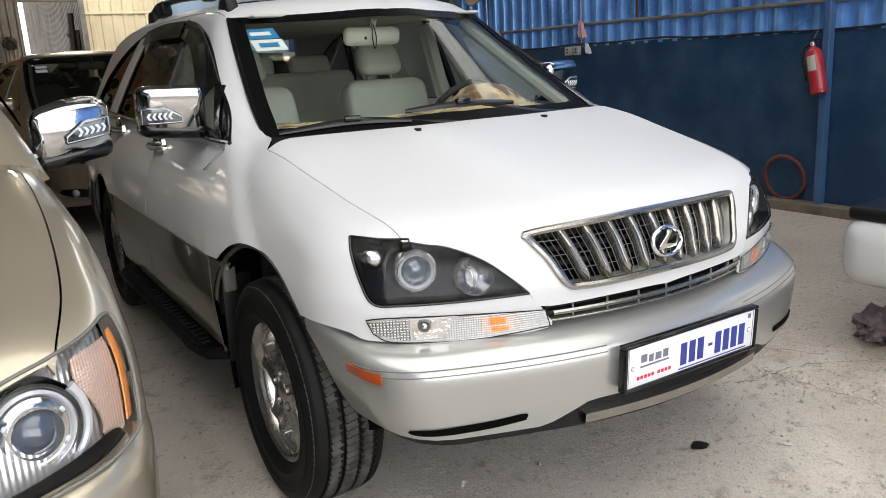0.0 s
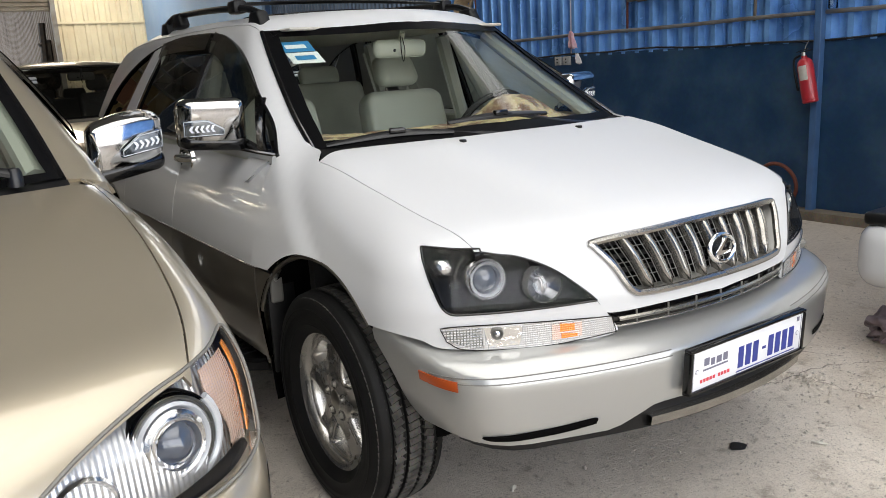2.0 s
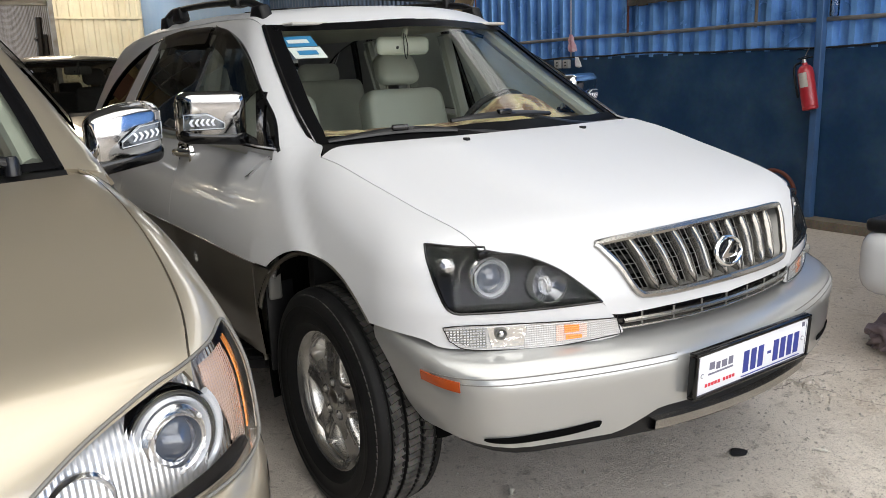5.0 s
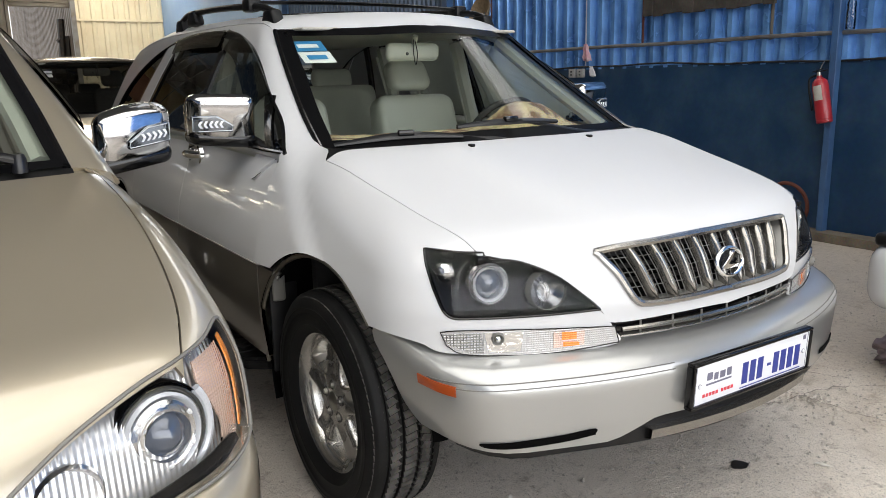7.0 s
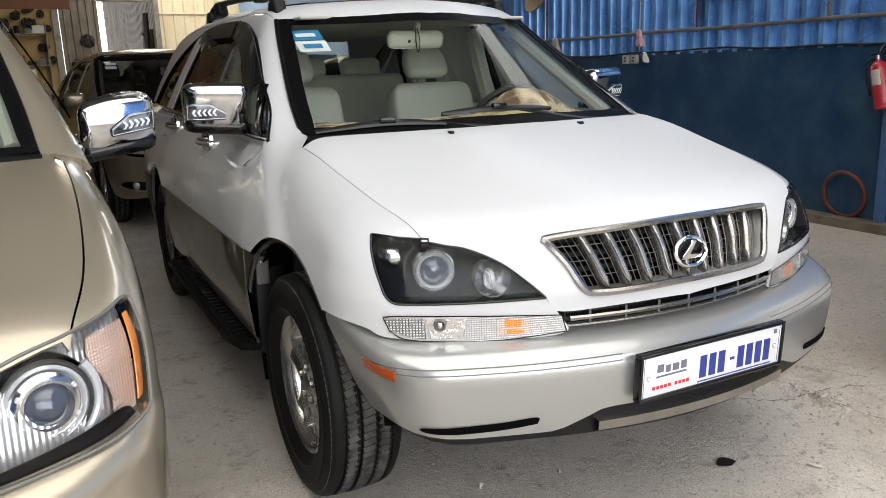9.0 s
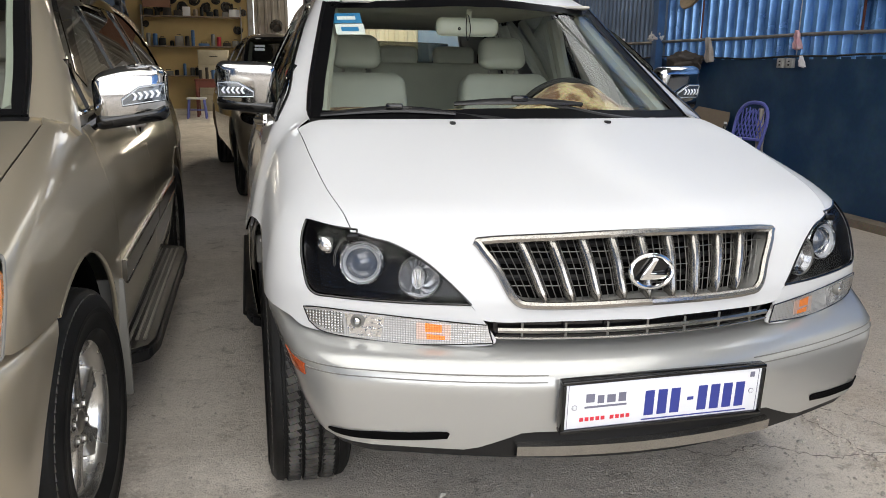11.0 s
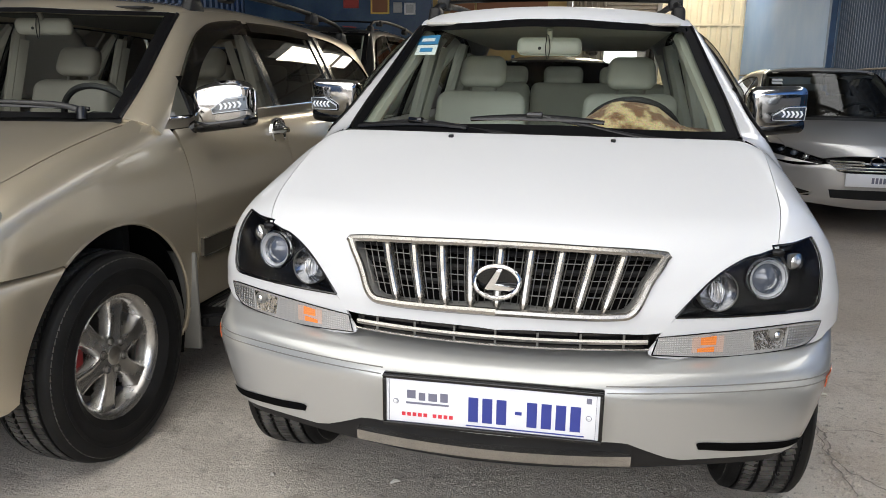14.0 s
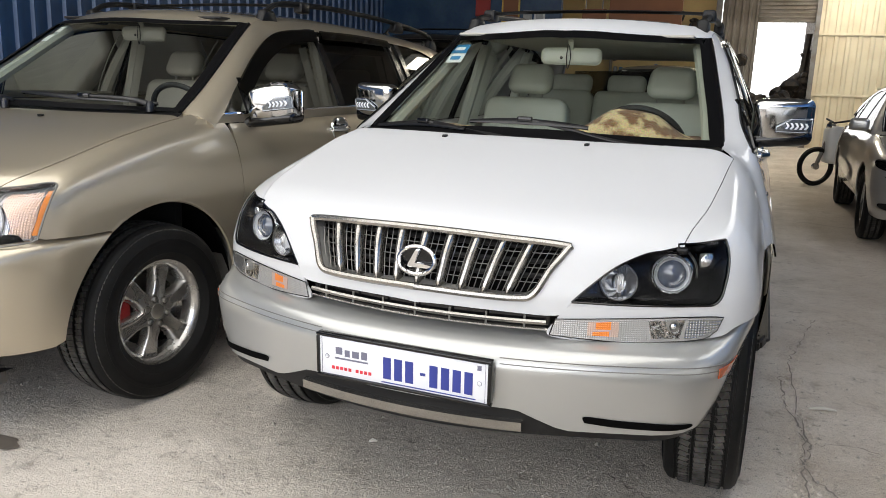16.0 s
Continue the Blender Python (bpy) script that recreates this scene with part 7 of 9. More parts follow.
def champagne_front(car, fb, fc):
    S = HIGH
    bumper(car, hl_bumper, [(0, -0.18), (0.30, -0.17), (0.50, -0.125), (0.61, -0.03), (0.65, 0.06), (0.66, 0.14)], 0.50,
           lambda z: 0.492 - math.sqrt(max(0.02, 0.457 ** 2 - (z - 0.355) ** 2)), lambda x: -34, 58, GOLD)
    bm = bmesh.new()
    rows = []
    for x in np.linspace(-0.64, 0.64, 31):
        y = -0.36 + 0.38 * x ** 2 + 0.1 * x ** 6
        rows.append([bm.verts.new(p) for p in ((x, y, 0.40), (x, y - 0.01, 0.30), (x, y + 0.03, 0.24), (x, y + 0.2, 0.235))])
    for p, q in zip(rows, rows[1:]):
        for i in range(3):
            bm.faces.new((p[i], q[i], q[i + 1], p[i + 1]))
    part("valance", bm, PLASTIC, car)
    # grille with a chrome frame
    g = new("grille")
    g.parent = car
    gl = [(0.40, -0.33, 0.79), (0.36, -0.35, 0.70), (0, -0.39, 0.69), (-0.36, -0.35, 0.70), (-0.40, -0.33, 0.79), (-0.3, -0.33, 0.885), (0, -0.35, 0.90), (0.3, -0.33, 0.885)]
    ring = onto(fb, smooth_line(gl + gl[:1], 6), (0, 1, 0), back=0.4)[:-1]
    patch("grille_backing", fb, ring, (0, 1, -0.1), GLOSSBLACK, g, step=0.06, inset=0, lift=-0.04, thick=0.002)
    bm = bmesh.new()
    add_tube(bm, [Vector(p) for p in [*ring, ring[0]]], 0.012, seg=8, cap=False)
    part("grille_surround", bm, CHROME, g)
    for z in (0.73, 0.765, 0.80, 0.835, 0.87):
        q = onto(fb, np.array([(x, 0, z) for x in np.linspace(-0.34, 0.34, 15)]), (0, 1, 0), back=0.8)
        bm = bmesh.new()
        add_tube(bm, [Vector(p) + Vector((0, 0.02, 0)) for p in q], 0.006, seg=6)
        part("grille_bar", bm, CHROME_SATIN, g)
    lo3 = [*S["lamp_outer"], (0.66, -0.17, 0.90), (0.55, -0.24, 0.87), (0.45, -0.30, 0.82), (0.40, -0.33, 0.775), (0.46, -0.305, 0.735), (0.62, -0.225, 0.718), (0.76, -0.13, 0.715), (0.83, -0.06, 0.725), (0.848, -0.031, 0.735)]
    lo = onto(fb, smooth_line(lo3, 6), (-0.45, 0.85, -0.25), back=0.4)[:-1]
    for s in (1, -1):
        h = new("headlamp")
        h.parent = car
        h["label"] = "clear headlamp with projector and amber strip"
        ob = patch("headlamp_lens", fb, lo, (-0.5, 0.82, -0.25), LENS, h, step=0.03, inset=0.002, thick=0.02, mirror=s < 0)
        ob.visible_shadow = False
        patch("bezel", fb, lo, (-0.5, 0.82, -0.25), BEZEL_SILVER, h, step=0.02, inset=-0.012, thick=0.002, lift=-0.040, mirror=s < 0)
        bm = bmesh.new()
        add_tube(bm, [Vector(p) if s > 0 else Vector((-p[0], p[1], p[2])) for p in [*lo, lo[0]]], 0.0035, seg=6, cap=False)
        part("lamp_seal", bm, GREYPLASTIC, h)
        d = (s * 0.3, -0.94, 0.06)
        c = Vector((s * 0.694, -0.146, 0.806))
        pr = lamp_ring(h, c, d, 0.043, 0.056, 0.05, REFLECTOR, "projector_ring")
        lamp_ring(pr, c + Vector(d) * -0.004, d, 0.0575, 0.0665, 0.02, LED_WHITE, "halo_ring")
        lamp_ring(h, c + Vector(d) * -0.012, d, 0.0675, 0.0715, 0.02, GREYPLASTIC, "dark_ring")
        lamp_ring(h, c + Vector(d) * -0.010, d, 0.0725, 0.0785, 0.02, REFLECTOR, "outer_ring")
        lamp_ring(h, c + Vector(d) * -0.014, d, 0.0800, 0.0835, 0.02, LAMP_BLACK, "dark_ring")
        for k_ in range(6):
            box_part("ring_notch", -0.005, 0.0465, -0.002, 0.005, 0.0530, 0.008, REFLECTOR_SATIN, pr, 0.002, 1, m=Matrix.Translation(c) @ Vector(d).to_track_quat("Z", "Y").to_matrix().to_4x4() @ Matrix.Rotation(k_ * math.pi / 3, 4, "Z"))
        lamp_ring(pr, c + Vector(d) * 0.004, d, 0.036, 0.0425, 0.01, CHROME, "lens_ring")
        mq = Matrix.Translation(c) @ Vector(d).to_track_quat("Z", "Y").to_matrix().to_4x4()
        tube_part("light_guide", [mq @ Vector((0.086 * math.cos(a), 0.086 * math.sin(a), -0.012)) for a in np.linspace(radians(-62), radians(38), 15) + (0 if s > 0 else math.pi - radians(-24))], 0.0075, LED_WHITE, h, seg=8)
        lens_dome(pr, c + Vector(d) * -0.005, d, 0.039, 0.026, PROJ_GLASS, "projector_lens")
        c2 = Vector((s * 0.545, -0.215, 0.775))
        rf = lamp_ring(h, c2, d, 0.045, 0.054, 0.03, REFLECTOR, "reflector_ring")
        m = Matrix.Translation(c2) @ Vector(d).to_track_quat("Z", "Y").to_matrix().to_4x4()
        lathe_part("reflector", [(0.008, -0.04), (0.025, -0.026), (0.045, -0.002)], REFLECTOR_SATIN, rf, seg=24, axis="z", m=m)
        am = [(0.846, -0.018, 0.748), (0.850, 0.012, 0.80), (0.846, 0.040, 0.860), (0.838, 0.060, 0.897), (0.830, 0.043, 0.897), (0.832, 0.018, 0.860), (0.832, -0.008, 0.80), (0.832, -0.035, 0.745)]
        patch("amber_segment", fb, outline(np.array(am[:4]), np.array(am[3:5]), np.array(am[4:]), np.array([am[-1], am[0]])), (-0.6, 0.8, -0.2), AMBER_SOFT, h, step=0.02, inset=0, thick=0.003, lift=-0.016, mirror=s < 0, label="amber side reflector strip")
        am = [(0.830, -0.038, 0.735), (0.830, -0.008, 0.80), (0.828, 0.030, 0.895), (0.775, -0.075, 0.900), (0.768, -0.095, 0.86), (0.790, -0.085, 0.78), (0.778, -0.100, 0.735)]
        patch("reflector_panel", fb, outline(np.array(am[:3]), np.array(am[2:4]), np.array(am[3:]), np.array([am[-1], am[0]])), (-0.6, 0.8, -0.2), PEACH, h, step=0.02, inset=0, thick=0.003, lift=-0.022, mirror=s < 0)
        lowl = [(0.46, -0.305, 0.737), (0.62, -0.225, 0.722), (0.76, -0.13, 0.720), (0.826, -0.06, 0.729), (0.80, -0.08, 0.752), (0.70, -0.165, 0.742), (0.56, -0.25, 0.738)]
        patch("lower_bezel", fb, outline(np.array(lowl[:4]), np.array(lowl[3:] + lowl[:1])), (-0.5, 0.82, -0.25), LAMP_BLACK, h, step=0.02, inset=0, thick=0.003, lift=-0.014, mirror=s < 0)
        # washer nozzle
        p = onto(fb, np.array([(s * 0.27, 0.50, 1.3)]), (0, 0, -1), back=0.2)[0]
        box_part("washer_nozzle", -0.008, -0.012, -0.002, 0.008, 0.012, 0.008, PLASTIC, car, 0.003, 2, Matrix.Translation(p))
        door_mirror(car, s * 0.850, 1.135, 1.18, s, dome=True)
        for y in (1.93, 2.86):
            p = onto(fb, np.array([(1.1, y, 1.035)]), (-1, 0, 0), back=0.2)[0]
            handle(car, s, p)
        roof_rail(car, [(s * 0.585, 1.62, 1.63), (s * 0.59, 1.8, 1.69), (s * 0.59, 2.4, 1.715), (s * 0.585, 3.2, 1.705), (s * 0.57, 3.75, 1.67), (s * 0.56, 3.9, 1.62)])
        # side moulding, running board, mud flap
        o = np.array([(1, 1.02, 0.665), (1, 2.02, 0.675), (1, 2.02, 0.60), (1, 1.02, 0.59)])
        o2 = np.array([(1, 2.04, 0.675), (1, 2.80, 0.685), (1, 2.80, 0.61), (1, 2.04, 0.60)])
        for q in (o, o2):
            patch("door_moulding", fb, outline(*[q[[i, (i + 1) % 4]] for i in range(4)]), (-1, 0, 0), TAUPE_DARK, car, step=0.08, inset=0.001, lift=0.014, thick=0.016, mirror=s < 0)
            for a_, b_ in ((q[0], q[1]), (q[3], q[2])):
                e_ = onto(fb, np.linspace(a_, b_, 12), (-1, 0, 0), back=0.3)
                tube_part("moulding_line", [Vector(p) for p in (e_ + grad(fb, e_) * 0.014) * (s, 1, 1)], 0.0045, CHROME, car, seg=6)
        bm = bmesh.new()
        board_shape(bm, s, 0.74, 0.985, 1.08, 2.76, 0.27, 0.055)
        rb = part("running_board", bm, PLASTIC, car, "black ribbed running board")
        bm = bmesh.new()
        for i in range(6):
            add_box(bm, s * (0.80 + i * 0.026), 1.2, 0.324, s * (0.812 + i * 0.026), 2.64, 0.331, 0.002, 1)
        part("board_rib", bm, GREYPLASTIC, rb)
        bm = bmesh.new()
        g_ = add_box(bm, 0.70, 0.945, 0.22, 0.925, 0.965, 0.62, 0.008, 2)
        for v in bm.verts:
            v.co.y += 0.03 * (0.6 - v.co.z)
            v.co.x *= s
        part("mud_flap", bm, GREYPLASTIC, car, "grey mud flap")
        vt = [(0.80, 1.10, 1.248), (0.72, 1.35, 1.412), (0.675, 1.58, 1.517), (0.655, 1.9, 1.561), (0.655, 2.0, 1.565)]
        vb = [(0.68, 2.0, 1.50), (0.69, 1.7, 1.47), (0.75, 1.40, 1.36), (0.81, 1.16, 1.20)]
        patch("weather_visor", fc, outline(np.array(vt), np.array([vt[-1], vb[0]]), np.array(vb), np.array([vb[-1], vt[0]])), (-1, 0, -0.25), VISOR_DARK, car, step=0.04, inset=0, lift=0.02, thick=0.004, mirror=s < 0)
        vt = [(0.655, 2.06, 1.565), (0.65, 2.5, 1.575), (0.65, 2.93, 1.568)]
        vb = [(0.67, 2.93, 1.52), (0.67, 2.5, 1.525), (0.67, 2.06, 1.515)]
        patch("weather_visor", fc, outline(np.array(vt), np.array([vt[-1], vb[0]]), np.array(vb), np.array([vb[-1], vt[0]])), (-1, 0, -0.25), VISOR_DARK, car, step=0.05, inset=0, lift=0.02, thick=0.004, mirror=s < 0)
    bm = bmesh.new()
    rows = []
    for x in np.linspace(-0.74, 0.74, 25):
        y = 0.60 + 0.17 * (x / 0.74) ** 2
        rows.append([bm.verts.new((x, y + dy, z)) for dy, z in ((-0.02, 1.11), (0.02, 1.125), (0.05, 1.137), (0.09, 1.147))])
    for p, q in zip(rows, rows[1:]):
        for i in range(3):
            bm.faces.new((p[i], q[i], q[i + 1], p[i + 1]))
    part("cowl", bm, PLASTIC, car)
    wiper(car, [(-0.05, 0.64, 1.155), (-0.25, 0.69, 1.17), (-0.45, 0.75, 1.165), (-0.62, 0.80, 1.17)], fc)
    wiper(car, [(0.62, 0.80, 1.16), (0.40, 0.73, 1.18), (0.20, 0.69, 1.185), (-0.05, 0.69, 1.19)], fc)
    for (x0, x1, z0, z1, mt) in ((-0.50, -0.42, 1.50, 1.53, STICKER_WHITE), (-0.53, -0.44, 1.45, 1.485, STICKER_WHITE)):
        o = np.array([(x0, 1.2, z0), (x1, 1.2, z0), (x1, 1.2, z1), (x0, 1.2, z1)])
        patch("sticker", fc, outline(*[o[[i, (i + 1) % 4]] for i in range(4)]), (0, 1, 0), mt, car, step=0.04, inset=0, lift=-0.006, thick=0.001)
    crossbar(car, 1.98, 1.707, 0.59)
    # tow bracket under the bumper corner
    box_part("tow_bracket", 0.52, -0.12, 0.17, 0.60, 0.0, 0.24, STEEL, car, 0.01, 2)


BEZEL_SILVER = prism("fluted_lamp_reflector", (0.80, 0.80, 0.80), 0.03, ("X",), 0.6, 0.9)
PEACH = prism("peach_fluted_lens", (0.80, 0.58, 0.46), 0.016, ("X", "Z"), 0.6, 0.4)
PEACH.node_tree.nodes["Principled BSDF"].inputs["Metallic"].default_value = 0.5
TAUPE_DARK = mat("dark_brown_moulding", (0.05, 0.045, 0.035), 0.3, 0, coat=0.8)
VISOR_DARK = glass("dark_smoked_visor", (0.06, 0.055, 0.05), 1.2, 0.04)
_hl, _fb, _fc, _fu = suv("estate_car", "champagne gold estate car with chrome mirrors parked beside the white car", HIGH, pose(HX, 0, 0))
champagne_front(_hl, _fb, _fc)

# ---- the tall black car behind the champagne one ----
_c_spec = dict(HIGH, paint=BLACKPAINT, lower=BLACKPAINT, leather=LEATHER_BEIGE, panes=(DARK_GLASS,) * 5)
_c, _fb, _fc, _fu = suv("off_roader", "tall glossy black off-road car parked behind the champagne one", _c_spec, pose(-2.86, 5.05, 0) @ Matrix.Diagonal((1.03, 1, 1.15, 1)))
champagne_front(_c, _fb, _fc)

# ---- the white car whose tail corner shows ----
D_SPEC = dict(ESTATE_WHITE, blend=False, lower=WHITE, panes=(DARK_GLASS,) * 5)
_d, _fb, _fc, _fu = suv("off_roader", "white off-road car with a black step on its tail bumper", D_SPEC, pose(2.39, -4.08, 0) @ Matrix.Diagonal((1, 1, 1.06, 1)))


def tail_of_white(car, fb):
    bm = bmesh.new()
    g = add_box(bm, -0.90, 4.20, 0.30, 0.90, 4.62, 0.565, 0.085, 4)
    for v in bm.verts:
        v.co.y -= 0.14 * (v.co.x / 0.9) ** 2
    b = part("rear_bumper", bm, WHITE, car)
    bm = bmesh.new()
    add_box(bm, -0.86, 4.15, 0.558, 0.86, 4.60, 0.612, 0.02, 3)
    for v in bm.verts:
        v.co.y -= 0.14 * (v.co.x / 0.9) ** 2
    part("bumper_step", bm, PLASTIC, b, "black ribbed bumper step pad")
    bm = bmesh.new()
    for i in range(5):
        add_box(bm, -0.80, 4.20 + i * 0.03, 0.611, 0.80, 4.215 + i * 0.03, 0.617)
    part("step_rib", bm, GLOSSBLACK, b)
    for s in (1, -1):
        ln = [(0.90, 4.10, 0.88), (0.90, 4.36, 0.88), (0.86, 4.40, 1.0), (0.84, 4.38, 1.20), (0.83, 4.22, 1.22), (0.87, 4.12, 1.05)]
        t = patch("tail_lamp", fb, outline(ln + ln[:1]), (-0.9, -0.4, 0), LENS_MILK, car, step=0.03, inset=0, thick=0.03, lift=0.018, mirror=s < 0, label="clear tail lamp with dark rim")
        bm = bmesh.new()
        q = onto(fb, smooth_line(ln + ln[:1], 5), (-0.9, -0.4, 0), back=0.3)
        q = (q + grad(fb, q) * 0.014) * (s, 1, 1)
        add_tube(bm, [Vector(p) for p in q], 0.012, seg=6, cap=False)
        part("lamp_rim", bm, GLOSSBLACK, t)
    # plain front of the same car
    bumper(car, lx_bumper, [(0, 0.16), (0.30, 0.17), (0.50, 0.215), (0.61, 0.31), (0.645, 0.40), (0.65, 0.46)], 0.46,
           lambda z: 0.755 - math.sqrt(max(0.02, 0.457 ** 2 - (z - 0.37) ** 2)), lambda x: -22, 64, WHITE)
    lo = onto(fb, smooth_line([*ESTATE_WHITE["lamp_outer"], *ESTATE_WHITE["nose"][1:5]], 6), (-0.45, 0.85, -0.25), back=0.4)
    both("headlamp", fb, lo, (-0.45, 0.85, -0.25), LENS_MILK, car, step=0.05)
    hole = onto(fb, smooth_line(ESTATE_WHITE["hole"], 6), (0, 0.9, -0.44), back=0.4)
    patch("grille", fb, np.vstack([hole, (hole * (-1, 1, 1))[::-1][1:-1]]), (0, 0.95, -0.3), GLOSSBLACK, car, step=0.05, inset=0, lift=-0.01)


tail_of_white(_d, _fb)

# ---- the two saloon cars ----
CA_FRONT = knots((0.2, 0.06), (0.32, 0.01), (0.45, 0.0), (0.56, 0.0), (0.64, 0.02), (0.70, 0.05), (0.78, 0.12))
CA_SIDE = knots((0.18, 0.80), (0.30, 0.865), (0.45, 0.90), (0.60, 0.91), (0.72, 0.90), (0.82, 0.875), (0.90, 0.84), (0.98, 0.79), (1.08, 0.72))
CA_TAPER = knots((0.0, 0.90), (0.3, 0.94), (0.7, 0.985), (1.1, 1.0), (3.8, 1.0), (4.4, 0.97), (4.8, 0.92))
CA_TOP = knots((-0.1, 0.66), (0.05, 0.71), (0.2, 0.76), (0.5, 0.835), (0.9, 0.905), (1.2, 0.945), (1.5, 0.97), (3.5, 1.0), (4.3, 1.03), (4.85, 0.98))
CA_CROWN = knots((0.0, 0.06), (0.6, 0.06), (1.2, 0.03), (4.8, 0.05))
ca_body = car_body(CA_FRONT, (0.42, 0.0), CA_SIDE, CA_TAPER, CA_TOP, CA_CROWN, lambda z: 4.8 - 0.1 * (z - 0.7) ** 2, floor=0.18, k_corner=0.14, k_top=0.10)
CA_ROOF = knots((1.5, 1.30), (1.9, 1.405), (2.2, 1.448), (2.6, 1.465), (3.1, 1.45), (3.5, 1.40), (4.0, 1.27))
ca_cabin = cabin_body(lambda x, z: 1.20 + (z - 0.95) * 1.75 + 0.42 * x ** 2, lambda x, y: CA_ROOF(y) - 0.12 * x ** 2,
                      lambda y, z: (0.815 - 0.40 * (z - 0.95) - 0.30 * (z - 0.95) ** 2) * (1 - 0.012 * np.maximum(0, y - 3.0) ** 2),
                      lambda x, z: 4.42 - (z - 1.0) * 1.9 - 0.12 * x ** 2, k=0.05)
SALOON_SPEC = dict(
    body=ca_body, cabin=ca_cabin, leather=mat("grey_fabric", (0.16, 0.155, 0.145), 0.9, 0, var=0.3), trim=mat("saloon_trim", (0.2, 0.19, 0.17), 0.6, 0, var=0.2),
    arch=0.375, hub=(0.96, 0.325), hub_rear=(3.735, 0.325), track=0.77,
    shut=[(0.70, 0.30), (0.755, 0.55), (0.775, 0.85), (0.77, 1.2)],
    nose=[(0.70, 0.30, 0.75), (0.56, 0.18, 0.70), (0.44, 0.115, 0.655), (0.40, 0.10, 0.655), (0.25, 0.06, 0.69), (0.1, 0.04, 0.70), (0, 0.035, 0.70)],
    hood_rear=[(0.77, 1.2), (0.6, 1.18), (0.3, 1.13), (0, 1.12)],
    doors=(1.42, 2.52, 3.45), door_edge=[(-0.03, 0.95), (0.0, 0.88), (0.0, 0.70), (0.0, 0.36)], clad=0.36, sill=0.22, bumper_z=0.60, cladding=False,
    wing_back=[(0.765, 1.30, 0.965), (0.775, 1.36, 0.96)], frame_foot=(0.80, 1.42, 0.92),
    wing_front=[(0.86, 0.56, 0.60), (0.80, 0.42, 0.60), (0.62, 0.235, 0.595), (0.44, 0.115, 0.60)],
    lamp_outer=[(0.44, 0.115, 0.60), (0.62, 0.225, 0.628), (0.78, 0.38, 0.66), (0.845, 0.50, 0.70), (0.835, 0.52, 0.745), (0.77, 0.40, 0.753), (0.70, 0.30, 0.75)],
    belt=lambda y: 0.94 + 0.016 * (y - 1.4), dlo_low=lambda y: 0.965 + 0.016 * (y - 1.4),
    tail=4.8, ws_base=1.22, frit=0.035,
    ws_bottom=[(0, 1.20, 0.955), (0.3, 1.24, 0.957), (0.55, 1.33, 0.96), (0.72, 1.42, 0.962)],
    ws_side=[(0.72, 1.42, 0.962), (0.69, 1.68, 1.10), (0.64, 1.95, 1.26), (0.60, 2.14, 1.37)],
    ws_top=[(0.60, 2.14, 1.37), (0.4, 2.05, 1.40), (0.2, 2.0, 1.415), (0, 1.98, 1.42)],
    roof_line=[(0.60, 2.14, 1.37), (0.585, 2.4, 1.40), (0.58, 2.8, 1.405), (0.57, 3.2, 1.38), (0.55, 3.5, 1.33)],
    roof_rear=[(0.55, 3.5, 1.33), (0.3, 3.55, 1.37), (0, 3.56, 1.385)],
    d_rear=[(0.55, 3.5, 1.33), (0.60, 3.9, 1.17), (0.66, 4.25, 1.03)],
    dlo_top=[(0.80, 1.55, 0.968), (0.745, 1.80, 1.12), (0.69, 2.05, 1.255), (0.655, 2.3, 1.335), (0.645, 2.6, 1.36), (0.645, 3.0, 1.35), (0.66, 3.35, 1.29), (0.70, 3.65, 1.17), (0.75, 3.85, 1.06)],
    pillars=(2.5, 3.38, 3.46), panes=(TINT_GLASS, TINT_GLASS, DARK_GLASS, DARK_GLASS), rear_pane=DARK_GLASS,
    rear_glass=(0.62, 1.04, 0.50, 1.34), inner=0.76, roof_in=1.39, roof_y0=2.05, dash_z=0.93,
    seat_y=2.35, seat_z=0.40, mirror_in=(2.0, 1.31), wheel=dict(radius=0.325, width=0.21, rim_r=0.21, spokes=7, style="bar"))


